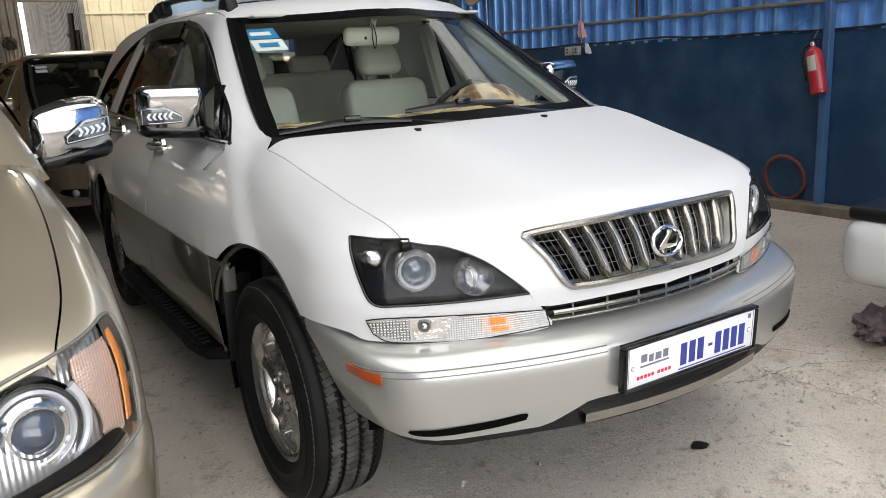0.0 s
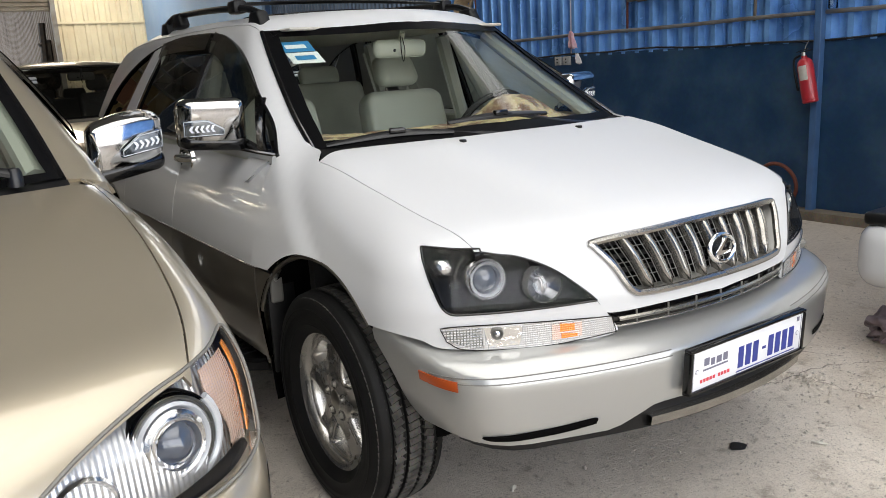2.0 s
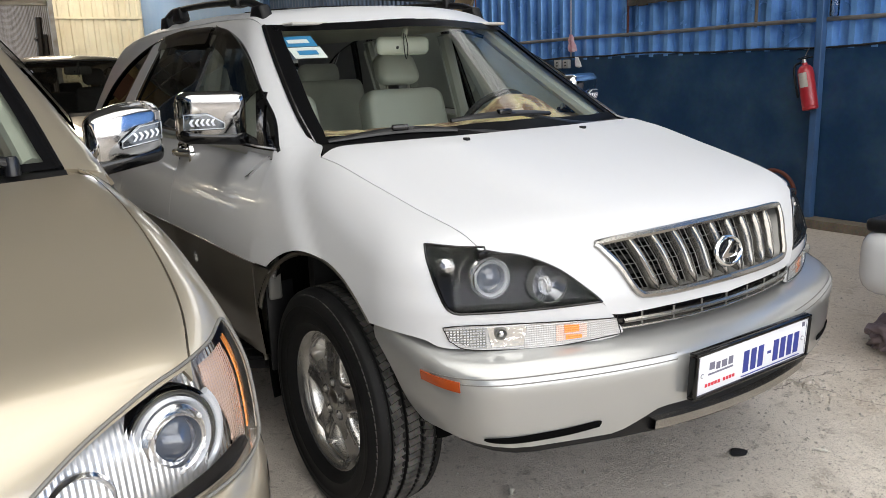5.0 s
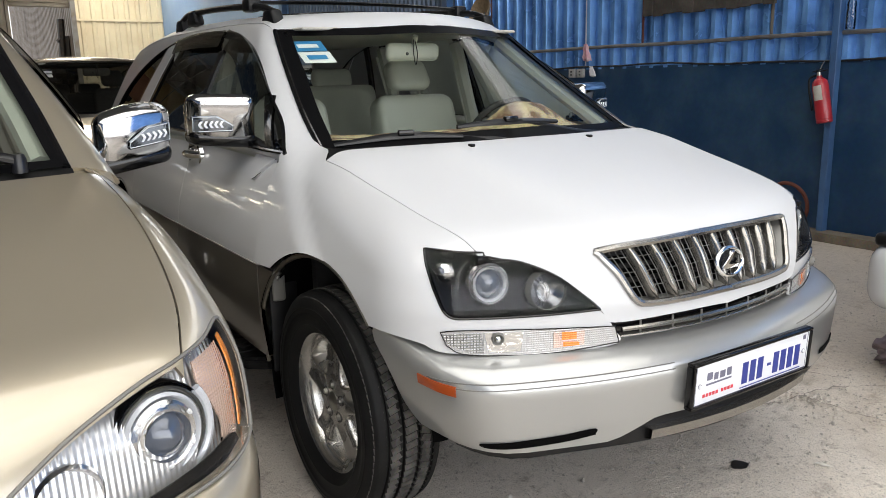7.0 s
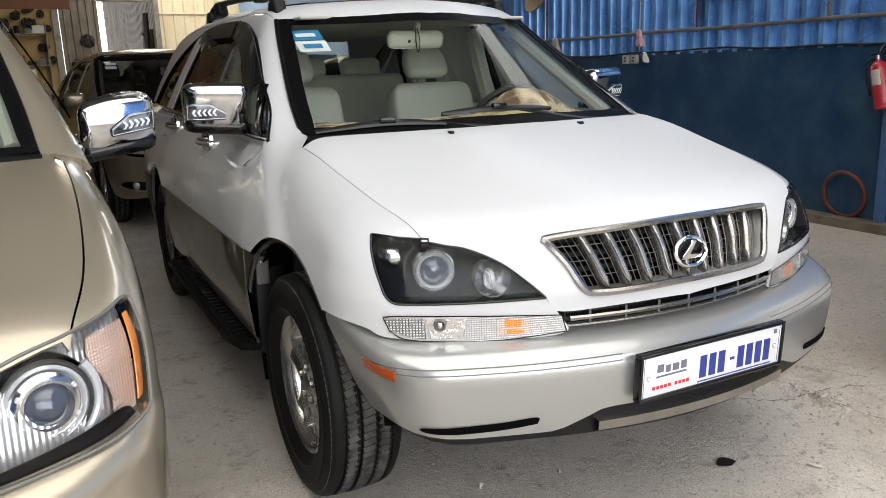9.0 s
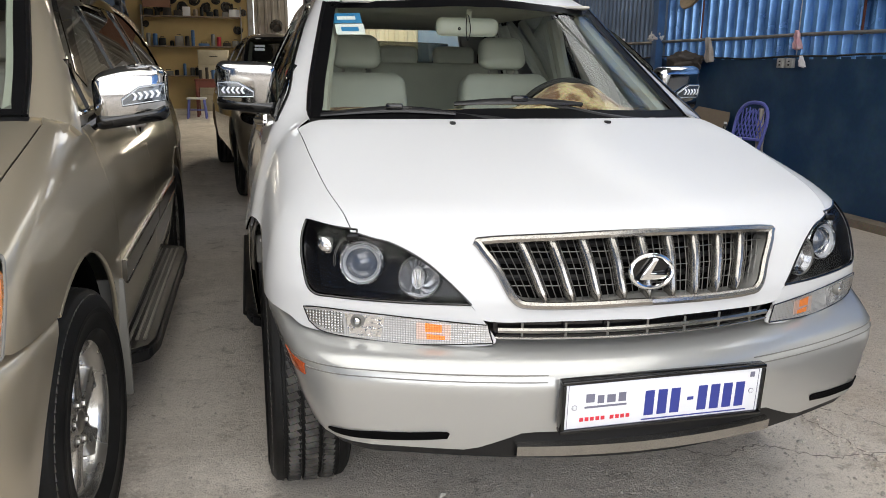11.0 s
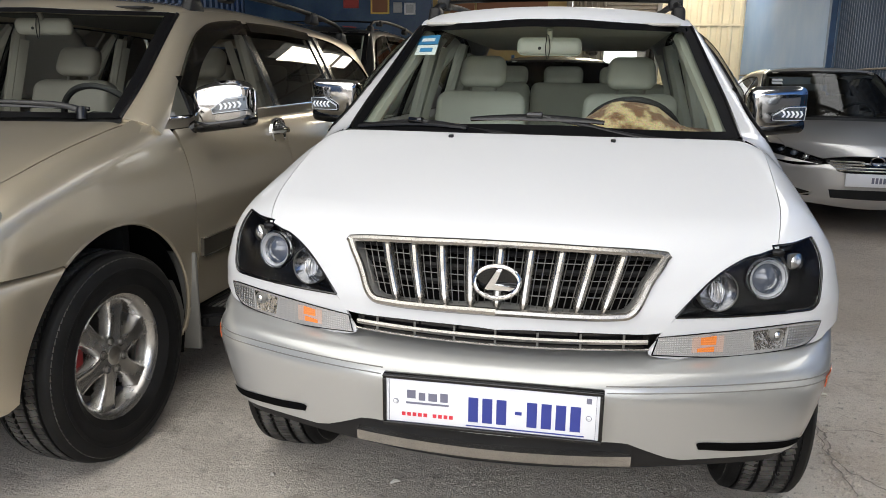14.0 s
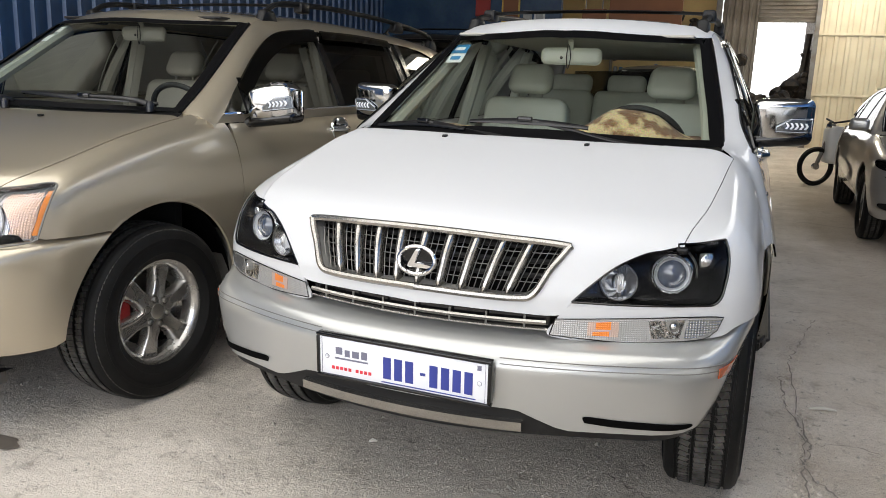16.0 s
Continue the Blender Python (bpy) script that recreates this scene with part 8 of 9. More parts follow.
def saloon(paint, label, m):
    S = dict(SALOON_SPEC, paint=paint, lower=paint, ws_pane=glass("shaded_windscreen_glass", (0.20, 0.205, 0.19), 0.6))
    car, fb, fc, _ = suv("saloon_car", label, S, m)
    bumper(car, fb, [(0, 0.30), (0.30, 0.31), (0.50, 0.355), (0.60, 0.45), (0.635, 0.55), (0.64, 0.60)], 0.42,
           lambda z: 0.96 - math.sqrt(max(0.02, 0.378 ** 2 - (z - 0.325) ** 2)), lambda x: -34, 37, paint)
    # grille: dark opening, chrome bars and a plain oval badge
    g = new("grille")
    g.parent = car
    gl = [(0.40, 0.10, 0.645), (0.33, 0.07, 0.58), (0.27, 0.05, 0.545), (0, 0.02, 0.54), (-0.27, 0.05, 0.545), (-0.33, 0.07, 0.58), (-0.40, 0.10, 0.645), (-0.22, 0.06, 0.655), (-0.11, 0.05, 0.62), (0, 0.05, 0.612), (0.11, 0.05, 0.62), (0.22, 0.06, 0.655)]
    patch("grille_opening", fb, outline(gl + gl[:1]), (0, 1, 0), GLOSSBLACK, g, step=0.04, inset=0, lift=0.003, thick=0.004)
    for z, h in ((0.635, 0.37), (0.612, 0.345), (0.588, 0.325), (0.563, 0.295)):
        for s in (1, -1):
            q = onto(fb, np.array([(s * x, 0, z) for x in np.linspace(0.10 if z > 0.6 else 0.0, h, 9)]), (0, 1, 0), back=0.4)
            bm = bmesh.new()
            add_tube(bm, [Vector(p) + Vector((0, -0.006, 0)) for p in q], 0.006, seg=6)
            part("grille_bar", bm, CHROME_SATIN, g)
    bm = bmesh.new()
    add_tube(bm, [Vector((0.055 * math.cos(a), 0.018 - 0.012, 0.645 + 0.036 * math.sin(a))) for a in np.linspace(0, 2 * math.pi, 33)], 0.007, seg=6, cap=False)
    part("badge", bm, CHROME, g, "oval chrome badge")
    number_plate(car, pose(0.0, -0.022, 0.490, 92, 0, 0), 0.52, 0.12, framed=False, blue=False)
    it = [(0.36, 0.07, 0.40), (0.34, 0.06, 0.33), (0, 0.02, 0.325), (-0.34, 0.06, 0.33), (-0.36, 0.07, 0.40), (0, 0.01, 0.405)]
    patch("lower_intake", fb, outline(np.array(it[:2]), np.array(it[1:4]), np.array(it[3:5]), np.array([it[4], it[5], it[0]])), (0, 1, 0), PLASTIC, car, step=0.05, inset=0, lift=0.003, thick=0.004)
    lo3 = [*S["lamp_outer"], *S["nose"][1:3], S["lamp_outer"][0]]
    lo = onto(fb, smooth_line(lo3, 6), (-0.45, 0.85, -0.25), back=0.4)[:-1]
    for s in (1, -1):
        h = new("headlamp")
        h.parent = car
        h["label"] = "swept headlamp with dark bezel"
        ob = patch("headlamp_lens", fb, lo, (-0.5, 0.82, -0.2), LENS, h, step=0.05, inset=0.002, thick=0.02, mirror=s < 0)
        ob.visible_shadow = False
        patch("bezel", fb, lo, (-0.5, 0.82, -0.2), LAMP_BLACK, h, step=0.05, inset=-0.01, thick=0.002, lift=-0.04, mirror=s < 0)
        for x, y, z, r in ((0.72, 0.35, 0.695, 0.032), (0.63, 0.265, 0.675, 0.036), (0.54, 0.20, 0.655, 0.03)):
            d = (s * 0.35, -0.93, 0)
            rg = lamp_ring(h, Vector((s * x, y, z)), d, r * 0.8, r, 0.03, REFLECTOR, "lamp_ring")
            lens_dome(rg, Vector((s * x, y, z)), d, r * 0.78, 0.012, REFLECTOR if x < 0.6 else PROJ_GLASS, "lamp_dome")
        fo = [(0.50, 0.12, 0.37), (0.52, 0.12, 0.335), (0.70, 0.25, 0.345), (0.78, 0.36, 0.37), (0.77, 0.36, 0.40), (0.66, 0.22, 0.405)]
        patch("fog_recess", fb, outline(fo + fo[:1]), (-0.5, 0.85, 0), GLOSSBLACK, car, step=0.04, inset=0, lift=0.003, thick=0.004, mirror=s < 0)
        q = onto(fb, smooth_line([(0.48, 0.11, 0.362), (0.60, 0.17, 0.335), (0.72, 0.27, 0.34), (0.80, 0.39, 0.365)], 5), (-0.5, 0.85, 0), back=0.4) * (s, 1, 1)
        tube_part("fog_trim", q, 0.008, CHROME_SATIN, car, seg=6)
        p = onto(fb, np.array([(0.70, 0.25, 0.375)]), (-0.5, 0.85, 0), back=0.4)[0]
        lens_dome(car, Vector((s * p[0], p[1] - 0.004, p[2])), (s * 0.5, -0.86, 0), 0.03, 0.012, CLEAR_PRISM, "fog_lamp")
        bm = bmesh.new()
        g2 = add_box(bm, 0.82, 1.60, 0.95, 1.00, 1.70, 1.07, 0.035, 3)
        for v in bm.verts:
            v.co.y += 0.03 * (v.co.x - 0.8) / 0.2
            v.co.x *= s
        mi = part("door_mirror", bm, paint, car)
        box_part("mirror_glass", s * 0.84, 1.70, 0.965, s * 0.985, 1.712, 1.055, CHROME, mi, 0.008, 2)
        for y in (2.42, 3.36):
            p = onto(fb, np.array([(1.1, y, 0.86)]), (-1, 0, 0), back=0.2)[0]
            tube_part("door_handle", [(s * (p[0] - 0.005), y - 0.08, 0.86), (s * (p[0] + 0.03), y - 0.05, 0.862), (s * (p[0] + 0.03), y + 0.05, 0.862), (s * (p[0] - 0.005), y + 0.08, 0.86)], 0.012, paint, car)
    bm = bmesh.new()
    rows = []
    for x in np.linspace(-0.74, 0.74, 19):
        y = 1.11 + 0.24 * (x / 0.74) ** 2
        rows.append([bm.verts.new((x, y + dy, z)) for dy, z in ((-0.02, 0.92), (0.03, 0.94), (0.09, 0.957), (0.14, 0.967))])
    for p, q in zip(rows, rows[1:]):
        for i in range(3):
            bm.faces.new((p[i], q[i], q[i + 1], p[i + 1]))
    part("cowl", bm, PLASTIC, car)
    bt = [(0.70, 4.20, 1.0), (0.72, 4.5, 1.0), (0.60, 4.72, 1.0), (0, 4.76, 1.0), (-0.60, 4.72, 1.0), (-0.72, 4.5, 1.0), (-0.70, 4.20, 1.0)]
    patch("boot_lid", fb, outline(np.array(bt), np.array([bt[-1], bt[0]])), (0, 0, -1), paint, car, step=0.08)
    for (x0, x1, z0, z1) in ((-0.54, -0.44, 1.30, 1.32), (-0.55, -0.45, 1.265, 1.29)):
        o = np.array([(x0, 1.9, z0), (x1, 1.9, z0), (x1, 1.9, z1), (x0, 1.9, z1)])
        patch("sticker", fc, outline(*[o[[i, (i + 1) % 4]] for i in range(4)]), (0, 1, 0), STICKER_WHITE, car, step=0.05, inset=0, lift=0.003, thick=0.001)
    return car


saloon(BRONZE, "bronze saloon car parked behind the white car", pose(-0.06, 5.45, 0, 0, 0, 5.5) @ Matrix.Diagonal((1, 1, 1.12, 1)))
saloon(SILVERGREY, "silver grey saloon car parked by the blue wall", pose(2.64, 5.57, 0) @ Matrix.Diagonal((1, 1, 1.06, 1)))

# ---- things along the blue wall ----
RED_PAINT = mat("red_extinguisher_paint", (0.45, 0.02, 0.03), 0.35, 0, coat=0.5, var=0.3, var_scale=9, var_color=(0.3, 0.015, 0.02))
PAPER = mat("paper_label", (0.55, 0.53, 0.47), 0.7, 0, var=0.4, var_scale=30)
HOSE_RED = mat("rusty_red_hose", (0.14, 0.04, 0.025), 0.7, 0, var=0.6, var_scale=8, bump=0.2)
CLOTH_WHITE = mat("white_cotton", (0.84, 0.82, 0.83), 0.9, 0, var=0.3, var_scale=6, bump=0.3, bump_scale=200)
CLOTH_BEIGE = mat("beige_cotton", (0.48, 0.43, 0.38), 0.9, 0, var=0.4, var_scale=9, bump=0.3, bump_scale=200)
CLOTH_NAVY = mat("navy_cotton", (0.018, 0.022, 0.05), 0.9, 0, var=0.4, bump=0.3, bump_scale=200)
CLOTH_BLACK = mat("black_cotton", (0.012, 0.012, 0.013), 0.9, 0, var=0.4, bump=0.3, bump_scale=200)
CLOTH_GREY = mat("grey_brown_cloth", (0.10, 0.085, 0.075), 0.95, 0, var=0.5, bump=0.4, bump_scale=120)
PINK = mat("pink_plastic_bag", (0.62, 0.32, 0.36), 0.5, 0, var=0.6, var_scale=20, var_color=(0.7, 0.66, 0.64))
BOARD = mat("brown_hardboard", (0.26, 0.20, 0.145), 0.75, 0, var=0.4, var_scale=5, grain=0.2)
BLUE_PLASTIC = mat("blue_violet_plastic", (0.14, 0.16, 0.50), 0.38, 0, var=0.25, var_scale=9)
PET = glass("clear_bottle_plastic", (0.72, 0.78, 0.82), 1.4, 0.05)
CUP = mat("white_cup", (0.72, 0.72, 0.72), 0.4)
SACK = mat("purple_grey_plastic_sack", (0.16, 0.12, 0.13), 0.6, 0, var=0.6, var_scale=9, var_color=(0.25, 0.2, 0.2), bump=0.5, bump_scale=30, bump_dist=0.02)
CABLE = mat("black_cable", (0.015, 0.015, 0.015), 0.5)
RED_CABLE = mat("red_wire", (0.35, 0.02, 0.02), 0.5)
SOCKET = mat("socket_grey", (0.42, 0.42, 0.41), 0.5, 0, var=0.4, var_scale=40)


def extinguisher():
    t = thing("fire_extinguisher", "red fire extinguisher with a worn paper label, hung up", "fire extinguisher", pose(WX - 0.14, 2.13, 0.925, -12, 0, 0) @ Matrix.Diagonal((0.8, 0.8, 0.8, 1)))
    lathe_part("cylinder", [(0.001, 0.0), (0.066, 0.0), (0.074, 0.01), (0.074, 0.03), (0.071, 0.034), (0.074, 0.038), (0.074, 0.36), (0.066, 0.40), (0.045, 0.425), (0.026, 0.435), (0.024, 0.455), (0.001, 0.455)], RED_PAINT, t, seg=32, axis="z")
    lathe_part("valve", [(0.001, 0.49), (0.018, 0.49), (0.02, 0.45), (0.001, 0.45)], CHROME_SATIN, t, seg=16, axis="z")
    bm = bmesh.new()
    add_box(bm, -0.012, -0.09, 0.488, 0.012, 0.03, 0.498, 0.003, 1)
    add_box(bm, -0.012, -0.085, 0.505, 0.012, 0.03, 0.513, 0.003, 1, m=pose(0, 0, 0, -4, 0, 0))
    part("lever", bm, PLASTIC, t)
    tube_part("hose", smooth_line([(0.0, 0.03, 0.47), (-0.02, 0.09, 0.44), (-0.03, 0.10, 0.33), (-0.03, 0.095, 0.2), (-0.02, 0.10, 0.14)], 5), 0.011, PLASTIC, t)
    bm = bmesh.new()
    rows = []
    for z in np.linspace(0.22, 0.36, 4):
        rows.append([bm.verts.new((0.0755 * math.cos(a), 0.0755 * math.sin(a), z)) for a in np.linspace(radians(150), radians(215), 9)])
    for p, q in zip(rows, rows[1:]):
        for i in range(8):
            bm.faces.new((p[i], p[i + 1], q[i + 1], q[i]))
    part("paper_label", bm, PAPER, t, "worn paper label")
    tube_part("hook", [(0.02, 0.0, 0.50), (0.06, 0.0, 0.55), (0.15, 0.02, 0.60)], 0.004, STEEL, t, seg=6)


extinguisher()


def ring_coil():
    t = thing("hose_ring", "rusty red hose ring leaning against the wall", "hose", pose(WX - 0.05, 2.45, 0.245, 0, -8, 0))
    bm = bmesh.new()
    add_tube(bm, [Vector((0, 0.178 * math.cos(a), 0.178 * math.sin(a))) for a in np.linspace(0, 2 * math.pi, 41)], 0.016, seg=10, cap=False)
    part("coil", bm, HOSE_RED, t)


ring_coil()


def wall_board():
    t = thing("board", "dark weathered board fixed across the ribbed wall", "board", pose(WX - 0.05, 3.38, 1.86))
    bm = bmesh.new()
    for i in range(12):
        y0 = -0.70 + i * 0.117
        add_box(bm, -0.008 - 0.006 * (i % 2), y0, 0.01 * math.sin(i * 1.7), 0.01, y0 + 0.116, 0.34, 0.002, 1)
    part("plank", bm, mat("weathered_brown_board", (0.055, 0.047, 0.040), 0.8, 0, var=0.7, var_scale=7, var_color=(0.12, 0.105, 0.09), grain=0.4, grain_scale=40), t)
    b = thing("basket", "small woven brown basket hung on the wall", "basket", pose(WX - 0.10, 6.66, 2.11, 0, -70, 0))
    bm = bmesh.new()
    add_lathe(bm, [(0.02, -0.07), (0.10, -0.06), (0.16, -0.02), (0.19, 0.02), (0.185, 0.03), (0.15, -0.01), (0.09, -0.045), (0.02, -0.055)], seg=28, axis="z")
    part("weave", bm, mat("woven_cane", (0.30, 0.22, 0.13), 0.8, 0, var=0.6, var_scale=30, bump=0.6, bump_scale=90, bump_dist=0.01), b)


wall_board()


def wall_rail():
    t = thing("wall_rail", "grey steel pipe rail along the blue wall", "rail", kind="structure")
    tube_part("pipe", [(WX - 0.02, y, 1.60 + 0.004 * math.sin(y * 3)) for y in np.linspace(YF + 0.3, 12.9, 40)], 0.017, STEEL, t, seg=8)
    for y in (-3.0, -0.5, 2.3, 4.8, 7.3, 9.8, 12.3):
        tube_part("bracket", [(WX - 0.02, y, 1.60), (WX + 0.07, y, 1.60)], 0.012, STEEL, t, seg=6)
    c = thing("cable", "black cable sagging along the top of the wall plate", "cable")
    ys = np.linspace(YF + 0.3, 12.0, 60)
    tube_part("wire", [(WX - 0.012, y, 1.405 + 0.012 * math.sin(y * 1.9) + 0.008 * math.sin(y * 5.3)) for y in ys], 0.009, CABLE, c, seg=6)
    for y, mt, r in ((4.93, CLOTH_WHITE, 0.014), (5.75, GREY_SHEET, 0.012), (4.15, HOSE_RED, 0.011), (2.75, GREY_SHEET, 0.013), (6.6, HOSE_RED, 0.011)):
        k = thing("conduit", "thin vertical pipe on the ribbed wall", "pipe", group="wall pipes")
        tube_part("pipe", [(WX + 0.015, y, 1.42 if r > 0.0135 else 1.58), (WX + 0.015, y - 0.02, 4.9)], r, mt, k, seg=8)


wall_rail()


def socket_box(y, z):
    t = thing("wall_socket", "grey double wall socket", "socket", pose(WX - 0.02, y, z), group="wall sockets")
    box_part("box", -0.02, -0.045, -0.045, 0.02, 0.045, 0.045, SOCKET, t, 0.006, 2)
    for dz in (-0.016, 0.016):
        box_part("slot", -0.023, -0.012, dz - 0.007, -0.019, 0.012, dz + 0.007, PLASTIC, t, 0.001, 1)


socket_box(4.97, 1.345)
socket_box(5.10, 1.345)


def hung_cloth(label, x, y, z, w, h, material, seed, narrow=0.5):
    """A cloth that hangs in folds from the rail."""
    t = thing("cloth", label, "cloth", pose(x, y, z))
    bm = bmesh.new()
    rows = []
    for j in range(13):
        v = j / 12
        ww = w * (narrow + (1 - narrow) * min(1, v * 1.6))
        row = []
        for i in range(17):
            u = i / 16 - 0.5
            fold = 0.018 * math.sin(u * 19 + seed) * (0.4 + v) + 0.02 * noise.noise((u * 4 + seed, v * 3, seed))
            row.append(bm.verts.new((-0.03 + fold - 0.03 * (1 - v), u * ww, -h * v + 0.02 * noise.noise((u * 5, seed, v)) * v)))
        rows.append(row)
    for p, q in zip(rows, rows[1:]):
        for i in range(16):
            bm.faces.new((p[i], p[i + 1], q[i + 1], q[i]))
    ob = part("drape", bm, material, t, angle=80)
    so = ob.modifiers.new("thickness", "SOLIDIFY")
    so.thickness = 0.004
    return t


hung_cloth("white cotton shirt hung on the wall rail", WX - 0.06, 8.30, 1.66, 0.62, 0.85, CLOTH_WHITE, 1.0, 0.30)
hung_cloth("navy jacket hung on the wall rail", WX - 0.04, 8.82, 1.66, 0.80, 0.85, CLOTH_NAVY, 2.0, 0.35)
hung_cloth("black jacket hung on the wall rail", WX - 0.04, 9.50, 1.68, 0.9, 0.8, CLOTH_BLACK, 3.0, 0.4)
hung_cloth("beige rag hung on the wall rail", WX - 0.04, 6.27, 1.62, 0.14, 0.26, CLOTH_BEIGE, 4.0, 0.4)
hung_cloth("pink and white bag tied to the wall rail", WX - 0.04, 4.83, 1.64, 0.09, 0.17, PINK, 5.0, 0.4)
hung_cloth("white rag scrap at the cable", WX - 0.02, 4.76, 1.41, 0.08, 0.10, CLOTH_WHITE, 6.0, 0.5)


def bundle(name, label, category, x, y, z, rx, ry, rz, material, seed, rough=0.35):
    """A crumpled soft heap."""
    t = thing(name, label, category, pose(x, y, z))
    bm = bmesh.new()
    bmesh.ops.create_icosphere(bm, subdivisions=4, radius=1)
    for v in bm.verts:
        n = v.co.normalized()
        k = 1 + rough * noise.noise(n * 2.2 + Vector((seed, 0, 0))) + rough * 0.5 * noise.noise(n * 6 + Vector((seed, 3, 0)))
        v.co = Vector((n.x * rx * k, n.y * ry * k, max(-rz * 0.8, n.z * rz * k)))
    part("lump", bm, material, t, angle=80)
    return t


bundle("cloth_bundle", "grey brown caps and cloth bundled on the wall hook", "cloth", WX - 0.10, 6.72, 1.34, 0.08, 0.32, 0.12, CLOTH_GREY, 3.0, 0.6)
bundle("cloth_bundle", "white cloth knot tied on the wall rail", "cloth", WX - 0.06, 7.5, 1.66, 0.06, 0.12, 0.06, CLOTH_WHITE, 7.0, 0.6)
bundle("plastic_sack", "crumpled purple grey plastic sack on the concrete", "sack", 1.82, 0.34, 0.065, 0.14, 0.11, 0.08, SACK, 5.0, 0.7)


def leaning_board():
    t = thing("board", "brown hardboard sheet leaning against the blue wall", "board", pose(WX - 0.30, 6.10, 0.0, 0, 14, 6))
    bm = bmesh.new()
    out = [(-0.30, 0.0), (0.24, 0.02), (0.34, 0.78), (0.32, 0.86), (-0.22, 0.90), (-0.27, 0.84)]
    add_prism(bm, out, 0.006, Matrix(((0, 0, 1, 0), (-1, 0, 0, 0), (0, 1, 0, 0), (0, 0, 0, 1))))
    part("sheet", bm, BOARD, t)


leaning_board()


def plastic_chair():
    """Blue moulded chair: seat, pierced back, four splayed legs."""
    t = thing("plastic_chair", "blue plastic chair with a pierced back by the wall", "chair", pose(3.80, 5.33, 0, 0, 0, 10) @ Matrix.Diagonal((1, 1, 1.13, 1)))
    bm = bmesh.new()
    add_box(bm, -0.21, -0.20, 0.415, 0.21, 0.21, 0.445, 0.012, 2)
    for v in bm.verts:
        v.co.z -= 0.012 * (1 - min(1, (v.co.x ** 2 + v.co.y ** 2) / 0.05))
    part("seat", bm, BLUE_PLASTIC, t)
    for sx in (-1, 1):
        for sy in (-1, 1):
            bm = bmesh.new()
            add_tube(bm, [(sx * 0.18, sy * 0.17, 0.425), (sx * 0.205, sy * 0.205, 0.2), (sx * 0.225, sy * 0.23, 0.0)], 0.02, seg=6, radii=[(0.032, 0.014), (0.026, 0.013), (0.021, 0.012)])
            part("leg", bm, BLUE_PLASTIC, t)
    bk = new("backrest")
    bk.parent = t
    bk.matrix_basis = pose(0.20, 0, 0.43, 0, 14, 0)
    bm = bmesh.new()
    pts = [(0, -0.18, 0), (0, -0.205, 0.2), (0.0, -0.19, 0.33), (0, -0.12, 0.41), (0, 0, 0.43), (0, 0.12, 0.41), (0, 0.19, 0.33), (0, 0.205, 0.2), (0, 0.18, 0)]
    add_tube(bm, [Vector(p) for p in smooth_line(pts, 5)], 0.017, seg=8)
    part("back_frame", bm, BLUE_PLASTIC, bk)
    for i in range(-3, 4):
        for s in (1, -1):
            tube_part("back_lattice", [(0, i * 0.05 - s * 0.06, 0.10), (0, i * 0.05 + s * 0.03, 0.25), (0, i * 0.042 + s * 0.06, 0.385 - 0.012 * abs(i))], 0.007, BLUE_PLASTIC, bk, seg=6)
    tube_part("back_bar", [(0, -0.18, 0.10), (0, 0.18, 0.10)], 0.014, BLUE_PLASTIC, bk, seg=6)
    # on the seat: bottle, cup, bag; a rag over the back
    b = thing("water_bottle", "clear plastic water bottle on the blue chair", "bottle", t.matrix_basis @ pose(-0.02, 0.06, 0.446))
    lathe_part("bottle_body", [(0.001, 0), (0.03, 0), (0.033, 0.01), (0.033, 0.07), (0.029, 0.085), (0.033, 0.10), (0.033, 0.15), (0.014, 0.195), (0.013, 0.215)], PET, b, seg=20, axis="z")
    lathe_part("cap", [(0.001, 0.232), (0.0145, 0.232), (0.0155, 0.214), (0.001, 0.214)], CUP, b, seg=16, axis="z")
    lathe_part("band", [(0.0335, 0.095), (0.0338, 0.098), (0.0338, 0.145), (0.0335, 0.148)], STICKER_BLUE, b, seg=20, axis="z")
    c = thing("cup", "white cup on the blue chair", "cup", t.matrix_basis @ pose(0.08, -0.02, 0.446))
    lathe_part("bowl", [(0.001, 0), (0.034, 0), (0.043, 0.10), (0.040, 0.10), (0.031, 0.006), (0.001, 0.006)], CUP, c, seg=24, axis="z")
    bundle("plastic_bag", "crumpled white plastic bag on the blue chair", "bag", *(t.matrix_basis @ Vector((-0.12, 0.0, 0.485))), 0.08, 0.09, 0.05, CLOTH_WHITE, 9.0, 0.6)
    r = hung_cloth("grey rag over the chair back", 0, 0, 0, 0.09, 0.42, CLOTH_BEIGE, 8.0, 0.7)
    r.matrix_basis = t.matrix_basis @ pose(0.33, -0.12, 0.80)


plastic_chair()


def post_bottle():
    b = thing("water_bottle", "clear plastic bottle tied to the wall post", "bottle", pose(WX - 0.06, 2.04, 1.617))
    lathe_part("bottle_body", [(0.001, 0), (0.03, 0), (0.034, 0.01), (0.034, 0.12), (0.03, 0.15), (0.034, 0.18), (0.014, 0.25), (0.013, 0.27)], PET, b, seg=20, axis="z")
    lathe_part("cap", [(0.001, 0.288), (0.0145, 0.288), (0.0155, 0.27), (0.001, 0.27)], STICKER_BLUE, b, seg=14, axis="z")
    w = thing("wire", "thin red wire hanging from the rail", "wire")
    tube_part("strand", smooth_line([(WX - 0.03, 1.55, 1.60), (WX - 0.05, 1.50, 1.45), (WX - 0.05, 1.58, 1.36), (WX - 0.04, 1.44, 1.30), (WX - 0.05, 1.48, 1.42)], 6), 0.003, RED_CABLE, w, seg=5)


post_bottle()

